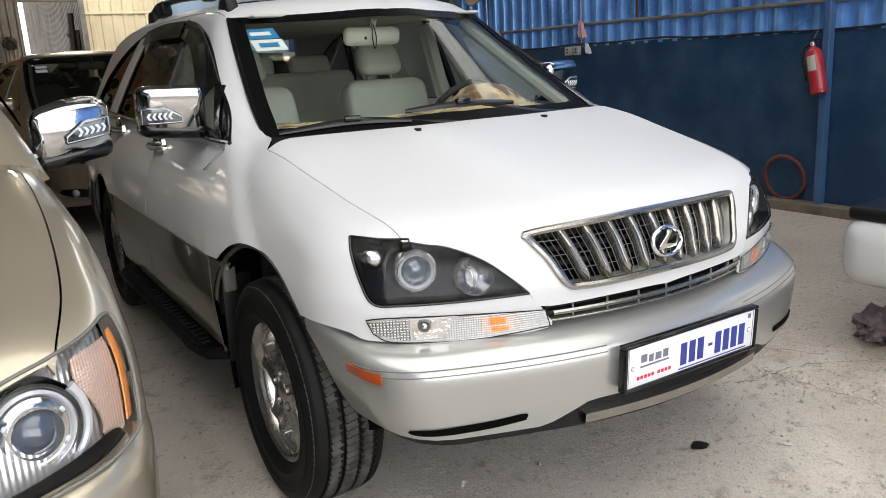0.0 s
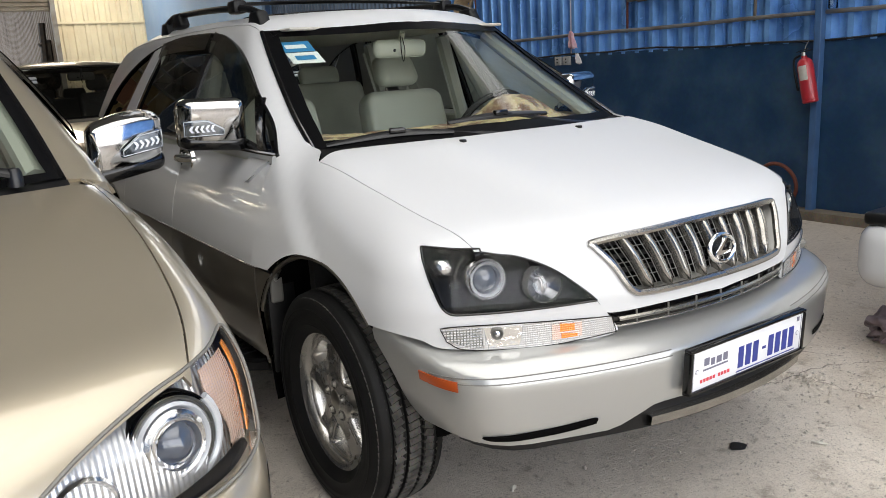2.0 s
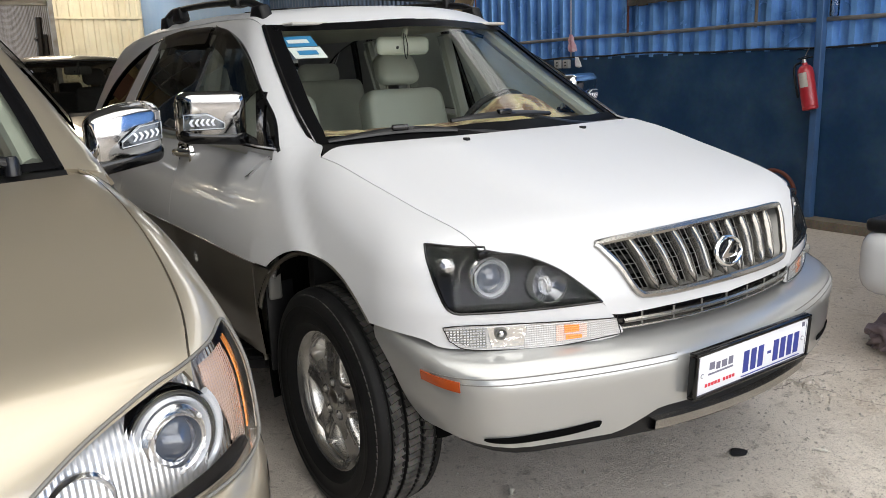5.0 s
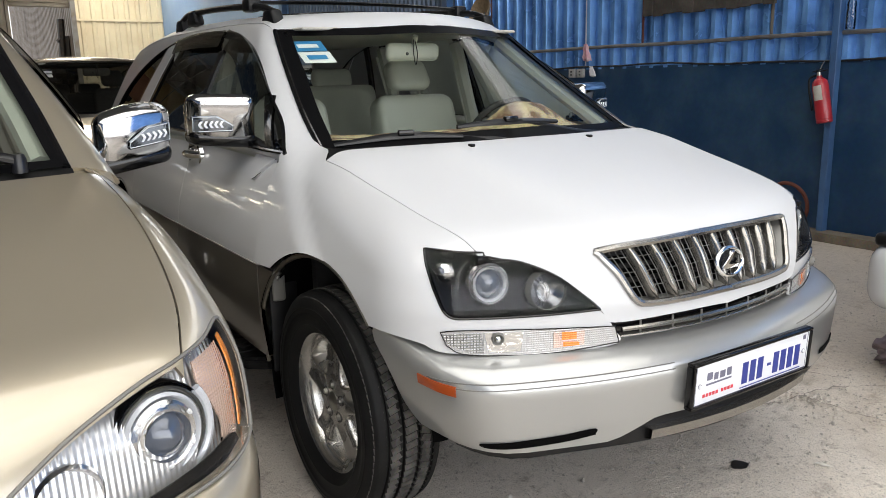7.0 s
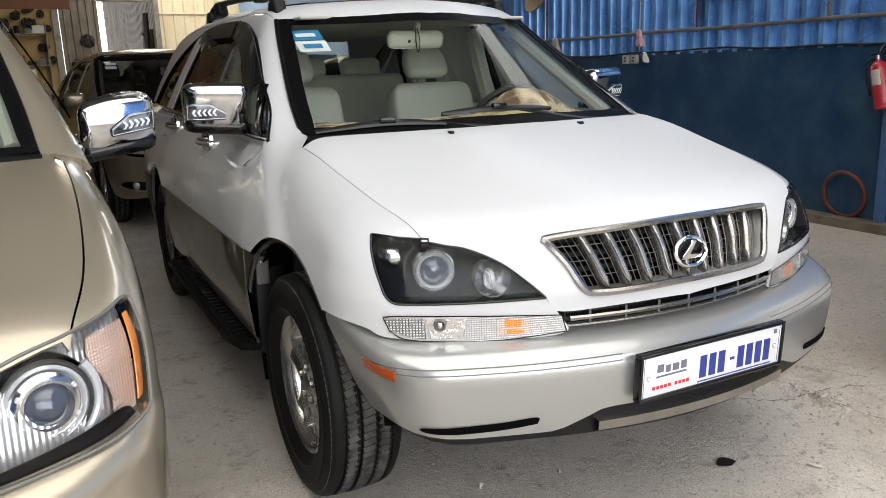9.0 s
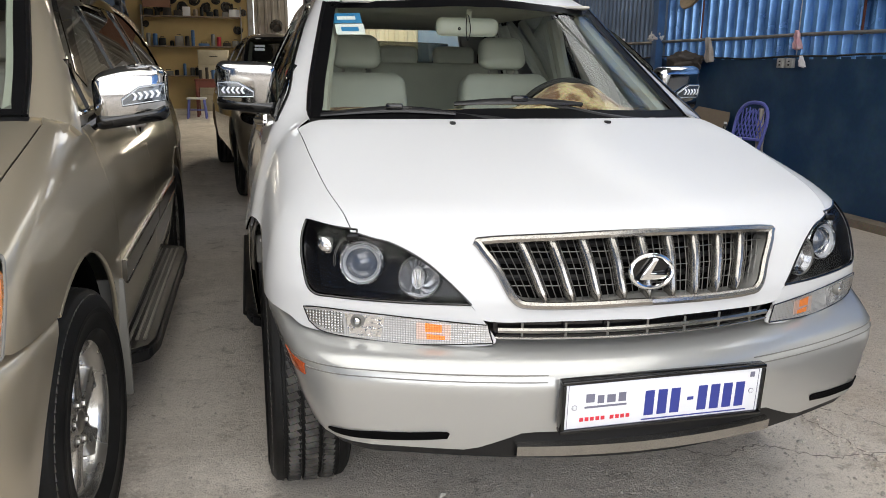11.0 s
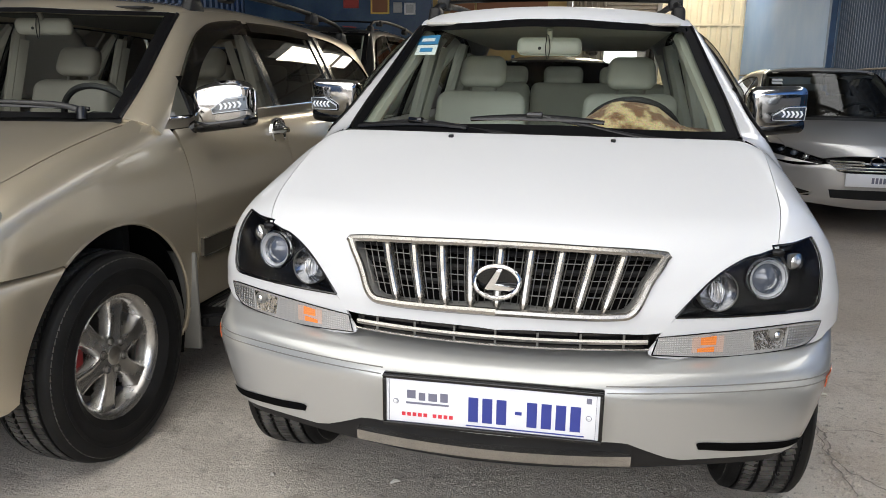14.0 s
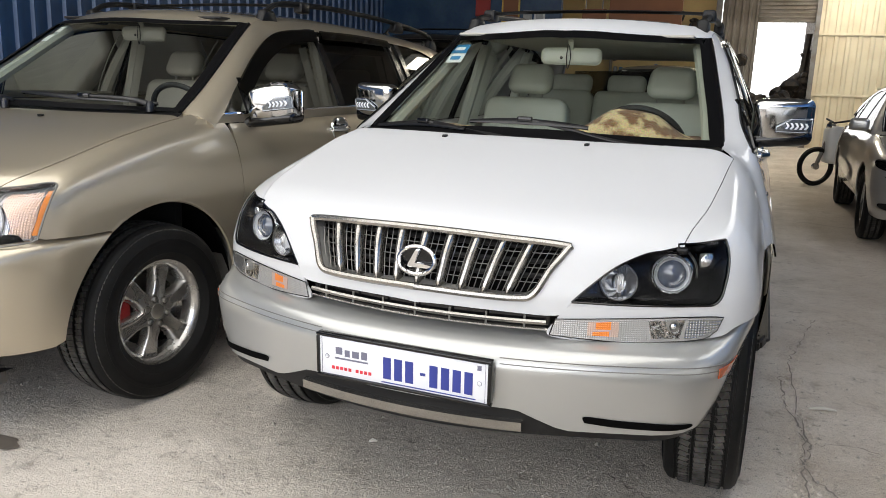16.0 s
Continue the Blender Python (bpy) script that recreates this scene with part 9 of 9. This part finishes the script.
# ---- the far end of the hall ----
SCRAP = mat("dark_scrap_metal", (0.03, 0.028, 0.026), 0.6, 0.4, var=0.6, var_scale=12, var_color=(0.09, 0.06, 0.04), rough_var=0.15)
ORANGE = mat("orange_panel", (0.26, 0.105, 0.045), 0.6, 0, var=0.4, var_scale=2)
GOLD_FRAME = mat("gold_frame", (0.62, 0.42, 0.10), 0.35, 0.6)
RED_SIGN = mat("red_sign", (0.40, 0.05, 0.04), 0.6)


def gate_ribs():
    for z in (1.45, 3.05, 4.3):
        t = thing("gate_rail", "rusty cream gate rail across the sheet", "rail", group="gate rails", kind="structure")
        box_part("bar", 1.9, YB - 0.05, z - 0.03, WX, YB - 0.005, z + 0.03, CREAM, t, 0.004, 1)


gate_ribs()


def shelf_unit(x0, x1, zs, y):
    t = thing("wall_shelf", "cluttered workshop shelf with tools on the yellowed wall", "shelf", group="workshop shelves")
    for z in zs:
        box_part("board", x0, y - 0.4, z, x1, y, z + 0.03, BOARD, t, 0.004, 1)
    for x in (x0, x1 - 0.03):
        box_part("upright", x, y - 0.38, 0, x + 0.03, y - 0.02, zs[-1] + 0.3, STEEL, t, 0.003, 1)
    return t


shelf_unit(-3.6, -0.95, (0.9, 1.7, 2.5), YB)
_rng = random.Random(4)
_tool_mats = [SCRAP, STEEL, RED_PAINT, PLASTIC, BLUE_STEEL, GREYPLASTIC, CUP, BOARD]
for _z in (0.93, 1.73, 2.53):
    _x = -3.5
    while _x < -1.05:
        w, h = _rng.uniform(0.08, 0.30), _rng.uniform(0.10, 0.42)
        mt = _rng.choice(_tool_mats)
        k = thing("toolbox" if w > 0.16 else "can", "workshop box on the shelf" if w > 0.16 else "workshop can on the shelf", "box" if w > 0.16 else "can", pose(_x + w / 2, YB - 0.22, _z), group="shelf clutter")
        if w > 0.16:
            box_part("case", -w / 2, -0.12, 0, w / 2, 0.12, h * 0.7, mt, k, 0.012, 2)
            tube_part("grip", [(-w / 4, 0, h * 0.7), (-w / 4, 0, h * 0.7 + 0.04), (w / 4, 0, h * 0.7 + 0.04), (w / 4, 0, h * 0.7)], 0.008, PLASTIC, k, seg=6)
        else:
            lathe_part("body", [(0.001, 0), (w / 2, 0), (w / 2, h), (w * 0.35, h + 0.02), (0.001, h + 0.02)], mt, k, seg=16, axis="z")
        _x += w + _rng.uniform(0.01, 0.12)


def drawer_cabinet(x, y):
    t = thing("drawer_cabinet", "dusty cream steel drawer cabinet in the workshop", "cabinet", pose(x, y, 0))
    box_part("body", -0.40, -0.25, 0, 0.40, 0.25, 1.62, CABINET, t, 0.012, 2)
    for i in range(4):
        d = box_part("drawer", -0.37, -0.275, 0.06 + i * 0.39, 0.37, -0.245, 0.42 + i * 0.39, CABINET, t, 0.008, 2)
        tube_part("drawer_handle", [(-0.10, -0.275, 0.28 + i * 0.39), (-0.09, -0.305, 0.28 + i * 0.39), (0.09, -0.305, 0.28 + i * 0.39), (0.10, -0.275, 0.28 + i * 0.39)], 0.010, PLASTIC, d, seg=6)
    return t


def work_table(x, y):
    t = thing("work_table", "red brown work table cluttered with tools", "table", pose(x, y, 0))
    box_part("tabletop", -0.75, -0.35, 0.86, 0.75, 0.35, 0.90, TABLE_RED, t, 0.008, 2)
    for sx in (-1, 1):
        for sy in (-1, 1):
            box_part("leg", sx * 0.70 - 0.03, sy * 0.30 - 0.03, 0, sx * 0.70 + 0.03, sy * 0.30 + 0.03, 0.86, TABLE_RED, t, 0.004, 1)
    box_part("apron", -0.70, -0.32, 0.70, 0.70, -0.30, 0.86, TABLE_RED, t, 0.003, 1)
    r = random.Random(12)
    for i in range(9):
        px, w, h = -0.62 + i * 0.155, r.uniform(0.05, 0.12), r.uniform(0.08, 0.26)
        k = thing("tool_tin", "small workshop tin on the red table", "tin", pose(x + px, y + r.uniform(-0.15, 0.15), 0.90), group="table tins")
        lathe_part("body", [(0.001, 0), (w / 2, 0), (w / 2 + 0.004, 0.006), (w / 2, 0.012), (w / 2, h), (w * 0.42, h + 0.012), (0.001, h + 0.012)], r.choice((CUP, SCRAP, RED_PAINT, GREYPLASTIC, BLUE_STEEL, SCRAP)), k, seg=16, axis="z")


def small_bench(x, y):
    t = thing("plastic_stool", "pale plastic stool under the work table", "stool", pose(x, y, 0))
    box_part("seat", -0.22, -0.2, 0.44, 0.22, 0.2, 0.48, CUP, t, 0.015, 2)
    for sx in (-1, 1):
        for sy in (-1, 1):
            tube_part("leg", [(sx * 0.17, sy * 0.15, 0.44), (sx * 0.21, sy * 0.19, 0.0)], 0.022, BLUE_PLASTIC, t, seg=8)
    tube_part("stretcher", [(-0.19, -0.17, 0.2), (0.19, -0.17, 0.2)], 0.014, BLUE_PLASTIC, t, seg=6)


CABINET = mat("dusty_cream_steel", (0.50, 0.45, 0.33), 0.55, 0.1, var=0.6, var_scale=3, var_color=(0.30, 0.25, 0.17), grain=0.2)
TABLE_RED = mat("red_brown_table_wood", (0.20, 0.055, 0.035), 0.5, 0, var=0.5, var_scale=6, var_color=(0.10, 0.03, 0.02), grain=0.2)
drawer_cabinet(-1.72, 20.9)
work_table(-1.35, 18.6)
small_bench(-2.05, 17.9)


def hung_part(x, z, seed, size, y=None):
    """A black engine part or hose set hung on the wall."""
    r = random.Random(seed)
    t = thing("engine_part", "dark engine part hung on the wall", "engine part", pose(x, (YB if y is None else y) - 0.12, z), group="hung engine parts")
    for _ in range(5):
        a = r.uniform(0, 6.28)
        rad = size * r.uniform(0.25, 0.6)
        pts = [(rad * math.cos(a + u) * r.uniform(0.8, 1.1), r.uniform(-0.06, 0.06), rad * math.sin(a + u)) for u in np.linspace(0, r.uniform(2, 5), 7)]
        tube_part("tube", smooth_line(pts, 4), size * r.uniform(0.06, 0.14), SCRAP, t, seg=7)
    bm = bmesh.new()
    bmesh.ops.create_icosphere(bm, subdivisions=2, radius=size * 0.35)
    for v in bm.verts:
        v.co *= 1 + 0.5 * noise.noise(v.co * 6 + Vector((seed, 0, 0)))
        v.co.y *= 0.4
    part("casting", bm, SCRAP, t)


for i, (x, z, s) in enumerate(((-3.3, 3.3, 0.3), (-2.8, 3.5, 0.32), (-2.3, 3.3, 0.35), (-1.8, 3.5, 0.3), (-1.35, 3.25, 0.32), (-1.05, 2.2, 0.2), (0.0, 2.3, 0.35), (-0.3, 1.7, 0.28), (0.2, 1.4, 0.3),
                               (-3.45, 2.95, 0.24), (-3.12, 2.80, 0.26), (-2.80, 3.0, 0.24), (-2.52, 2.76, 0.25), (-2.2, 2.98, 0.27), (-1.9, 2.78, 0.24),
                               (-1.62, 3.0, 0.24), (-1.32, 2.80, 0.24), (-1.02, 3.02, 0.22), (-0.90, 2.66, 0.18), (-3.5, 2.3, 0.18), (-0.88, 1.85, 0.16))):
    hung_part(x, z, 20 + i, s)
t_ = thing("chassis_part", "dark car chassis frame leaning on the passage wall", "car part", pose(1.62, YB + 1.2, 0))
for a, b, r_ in (((0.0, 0.0, 0.0), (0.10, 0.1, 3.15), 0.09), ((-0.30, 0.1, 0.0), (0.02, 0.1, 2.2), 0.07), ((-0.55, 0.0, 1.55), (0.12, 0.1, 2.15), 0.07), ((0.16, 0.1, 0.0), (0.22, 0.1, 2.7), 0.08), ((-0.05, 0.05, 2.55), (0.22, 0.1, 2.6), 0.06), ((-0.3, 0.05, 1.75), (0.2, 0.1, 1.7), 0.06)):
    tube_part("beam", smooth_line([a, tuple((p + q) / 2 + 0.03 * (k - 1) for k, (p, q) in enumerate(zip(a, b))), b], 5), r_, SCRAP, t_, seg=6)


def scrap_heap():
    """Dark heap of worn parts across the gateway."""
    r = random.Random(31)
    bm = bmesh.new()
    for i in range(70):
        x = r.uniform(0.2, 1.8)
        top = 1.35 + 0.95 * max(0, (x - 0.6) / 1.2) ** 2
        z = r.uniform(0.12, 1.0) * top
        g = bmesh.ops.create_icosphere(bm, subdivisions=2, radius=r.uniform(0.12, 0.26), matrix=Matrix.Translation((x, YB + 0.5 + r.uniform(-0.25, 0.25), z)))["verts"]
        c = Vector((x, YB + 0.5, z))
        for v in g:
            v.co += (v.co - c) * 0.7 * noise.noise(v.co * 5 + Vector((i, 0, 0)))
    tagged(part("scrap_heap", bm, SCRAP, None, "", 20), "dark heap of worn car parts in the gateway", "scrap", kind="stuff")


scrap_heap()


def motorbike(m):
    t = thing("motorbike", "small pale motorbike parked by the gate", "motorbike", m)
    for y in (0.0, 1.2):
        w = lathe_part("wheel", [(0.23, -0.03), (0.28, -0.035), (0.30, 0.0), (0.28, 0.035), (0.23, 0.03)], RUBBER, t, seg=32, axis="x", m=Matrix.Translation((0, y, 0.30)), close=True)
        lathe_part("hub", [(0.001, -0.03), (0.05, -0.03), (0.05, 0.03), (0.001, 0.03)], ALLOY, w, seg=16, axis="x", m=Matrix.Translation((0, y, 0.30)))
    tube_part("fork", [(0, 0.0, 0.30), (0, 0.22, 0.95)], 0.03, STEEL, t)
    tube_part("handlebar", [(-0.32, 0.28, 1.02), (0, 0.22, 0.97), (0.32, 0.28, 1.02)], 0.015, PLASTIC, t)
    bm = bmesh.new()
    add_box(bm, -0.12, 0.1, 0.35, 0.12, 0.42, 0.92, 0.08, 3)
    part("leg_shield", bm, CUP, t)
    bm = bmesh.new()
    add_box(bm, -0.13, 0.55, 0.45, 0.13, 1.35, 0.72, 0.08, 3)
    part("rear_body", bm, LENS_MILK, t)
    bm = bmesh.new()
    add_box(bm, -0.13, 0.55, 0.72, 0.13, 1.25, 0.80, 0.04, 3)
    part("saddle", bm, PLASTIC, t)
    lens_dome(t, Vector((0, 0.14, 0.92)), (0, -1, 0.1), 0.07, 0.03, REFLECTOR, "headlight")


motorbike(pose(1.62, 11.4, 0, 0, 0, -62))
# yard beyond the gate: a parked pale car, a glowing board for sky
tagged(box_part("backdrop", -20, 48, -0.05, 22, 48.2, 12.0, mat("bright_hazy_sky", (0.9, 0.9, 0.88), 0.9, 0, emit=1.6, emit_color=(1.0, 0.99, 0.96))), "glowing white backdrop in place of the bright outdoors beyond the gateway", "sky", kind="structure")
saloon(WHITE, "white saloon car parked in the yard", pose(1.1, 25.6, -0.06))


def picture(name, label, cat, x, z, w, h, frame_m, face_m):
    t = thing(name, label, cat, pose(x, 12.0, z))
    bm = bmesh.new()
    for a, b, c, d in ((-w / 2, -h / 2, w / 2, -h / 2 + 0.03), (-w / 2, h / 2 - 0.03, w / 2, h / 2), (-w / 2, -h / 2, -w / 2 + 0.03, h / 2), (w / 2 - 0.03, -h / 2, w / 2, h / 2)):
        add_box(bm, a, -0.03, b, c, -0.004, d, 0.004, 1)
    part("frame", bm, frame_m, t)
    box_part("face", -w / 2 + 0.01, -0.018, -h / 2 + 0.01, w / 2 - 0.01, -0.006, h / 2 - 0.01, face_m, t)


picture("picture", "small picture in a gold frame on the blue wall", "picture", -3.62, 2.72, 0.34, 0.50, GOLD_FRAME, ORANGE)
picture("sign", "dark red sign on the blue wall", "sign", -4.15, 2.80, 0.28, 0.46, RED_SIGN, RED_SIGN)
picture("switch_box", "grey switch box on the blue wall", "switch", -3.30, 2.58, 0.16, 0.18, SOCKET, SOCKET)
picture("switch_box", "white switch box on the blue wall", "switch", -3.08, 2.56, 0.20, 0.20, CUP, SOCKET)
for x0, x1, z0 in ((-2.55, -2.1, 2.2), (-2.05, -0.75, 2.45)):
    k = thing("panel", "orange brown board above the shelves", "panel")
    box_part("board", x0, 13.0, z0, x1, 13.05, z0 + 0.6, ORANGE, k, 0.006, 1)
    for x in (x0 + 0.05, x1 - 0.09):
        box_part("hanger", x, 13.012, z0 + 0.55, x + 0.02, 13.032, ROOF_Z, STEEL, k, 0.003, 1)

# ---- marks and litter on the concrete ----
OIL = mat("oil_stain", (0.02, 0.017, 0.014), 0.35, 0, var=0.4, var_scale=30)
DRY = mat("dry_litter", (0.62, 0.60, 0.54), 0.8, 0, var=0.3)
GRIT = mat("loose_grit", (0.36, 0.34, 0.30), 0.9, 0, var=0.6, var_scale=30, var_color=(0.2, 0.18, 0.16))
CRACK = mat("crack_dark", (0.27, 0.24, 0.21), 0.9, 0, var=0.5, var_scale=20)


def stain(label, x, y, rx, ry, seed, material=OIL):
    t = thing("stain", label, "stain", pose(x, y, 0.0075))
    vs = [(0, 0, 0.0005)]
    n = 28
    for i in range(n):
        a = 2 * math.pi * i / n
        k = 1 + 0.45 * noise.noise((math.cos(a) * 1.4 + seed, math.sin(a) * 1.4, seed))
        vs.append((rx * k * math.cos(a), ry * k * math.sin(a), 0))
    mesh_ob("film", vs, [(0, i + 1, (i + 1) % n + 1) for i in range(n)], material, t)


stain("small dark oil stain on the concrete", 0.409, 0.193, 0.035, 0.025, 1.0)
stain("dark damp stain on the concrete", -1.55, -0.12, 0.09, 0.05, 2.0, mat("damp_stain", (0.14, 0.12, 0.10), 0.6, 0, var=0.4, var_scale=20))


def twig(label, x, y, ang, l, w=0.006):
    t = thing("litter", label, "litter", pose(x, y, 0.008, 0, 0, ang))
    bm = bmesh.new()
    add_tube(bm, [Vector((-l / 2, 0, 0)), Vector((0, 0.004, 0.004)), Vector((l / 2, -0.003, 0.001))], w, seg=6, radii=[w * 0.5, w, w * 0.4])
    part("shred", bm, DRY, t)


twig("pale dry shred on the concrete", 0.634, 0.03, 120, 0.05)
twig("pale dry shred on the concrete", 1.19, 1.60, 15, 0.11, 0.008)
twig("yellow dry leaf on the concrete", -0.37, 0.478, 40, 0.03, 0.008)


def grit():
    """Loose stones strewn over the concrete."""
    r = random.Random(7)
    vs, fs = [], []
    for _ in range(5200):
        x, y = r.uniform(-2.3, 3.8), r.uniform(-0.9, 3.2)
        if r.random() < 0.55:
            x, y = r.gauss(1.0, 0.9), r.gauss(0.35, 0.6)
        s = r.choice((0.002, 0.003, 0.003, 0.004, 0.006)) * r.uniform(0.6, 1.3)
        if r.random() < 0.015:
            s *= 2.2
        a = r.uniform(0, 6.28)
        o = len(vs)
        for k in range(4):
            vs.append((x + s * math.cos(a + k * 1.57) * r.uniform(0.7, 1.3), y + s * math.sin(a + k * 1.57) * r.uniform(0.7, 1.3), 0.003))
        vs.append((x, y, 0.004 + s * r.uniform(0.6, 1.1)))
        fs += [(o, o + 1, o + 4), (o + 1, o + 2, o + 4), (o + 2, o + 3, o + 4), (o + 3, o, o + 4)]
    tagged(mesh_ob("grit", vs, fs, GRIT, smooth=False), "loose grit and small stones on the concrete", "grit", kind="stuff")


grit()


def rubble():
    """Crumbled concrete along the broken joint of the slab: low faceted lumps."""
    r = random.Random(12)
    line = smooth_line([(1.16, -0.05, 0), (1.12, 0.29, 0), (1.115, 0.53, 0), (1.09, 0.81, 0), (1.10, 1.33, 0), (1.07, 2.1, 0), (1.12, 2.5, 0), (1.23, 3.1, 0)], 30)
    vs, fs = [], []
    for _ in range(520):
        p = line[r.randrange(len(line))]
        x, y = p[0] + r.gauss(0, 0.035), p[1] + r.gauss(0, 0.04)
        q = r.choice((0.004, 0.005, 0.007, 0.010)) * r.uniform(0.7, 1.3)
        a, o = r.uniform(0, 6.28), len(vs)
        for k in range(6):
            vs.append((x + q * math.cos(a + k * 1.047) * r.uniform(0.8, 1.5), y + q * math.sin(a + k * 1.047) * r.uniform(0.7, 1.2), 0.001))
        for k in range(6):
            vs.append((x + 0.55 * q * math.cos(a + k * 1.047) * r.uniform(0.6, 1.3), y + 0.55 * q * math.sin(a + k * 1.047) * r.uniform(0.6, 1.2), 0.004 + q * r.uniform(0.3, 0.7)))
        fs += [(o + k, o + (k + 1) % 6, o + 6 + (k + 1) % 6, o + 6 + k) for k in range(6)] + [tuple(o + 6 + k for k in range(6))]
    tagged(mesh_ob("rubble", vs, fs, CONCRETE, smooth=False), "crumbled concrete along a broken floor joint", "rubble", kind="stuff")


rubble()


def crack(pts, w, seed):
    r = random.Random(seed)
    t = thing("crack", "jagged crack in the concrete floor", "crack", group="floor cracks", kind="structure")
    line = smooth_line([(x, y, 0.0) for x, y in pts], 14)
    vs, fs = [], []
    for i, p in enumerate(line):
        d = line[min(i + 1, len(line) - 1)] - line[max(i - 1, 0)]
        n = np.array((-d[1], d[0], 0)) / max(1e-6, np.linalg.norm(d))
        j = r.uniform(-0.012, 0.012)
        ww = w * r.uniform(0.15, 0.8)
        vs += [p + n * (j - ww) + (0, 0, 0.0075), p + n * (j + ww) + (0, 0, 0.0075)]
        if i:
            o = 2 * i
            fs.append((o - 2, o, o + 1, o - 1))
    mesh_ob("fissure", vs, fs, CRACK, t, smooth=False)


crack([(0.45, 0.62), (0.62, 0.52), (0.80, 0.55), (0.98, 0.42), (1.25, 0.40), (1.6, 0.22)], 0.006, 1)
crack([(1.02, 1.95), (1.05, 1.55), (1.12, 1.2), (1.10, 0.95), (1.28, 0.70), (1.45, 0.4)], 0.006, 2)
crack([(1.16, -0.05), (1.12, 0.29), (1.115, 0.53), (1.09, 0.81), (1.10, 1.33)], 0.005, 7)
crack([(1.10, 1.33), (1.07, 2.1), (1.12, 2.5), (1.23, 3.1)], 0.0045, 8)
crack([(1.12, 1.2), (1.30, 1.25), (1.5, 1.12)], 0.004, 3)
crack([(1.0, 7.3), (1.6, 7.1), (2.4, 7.0)], 0.012, 4)
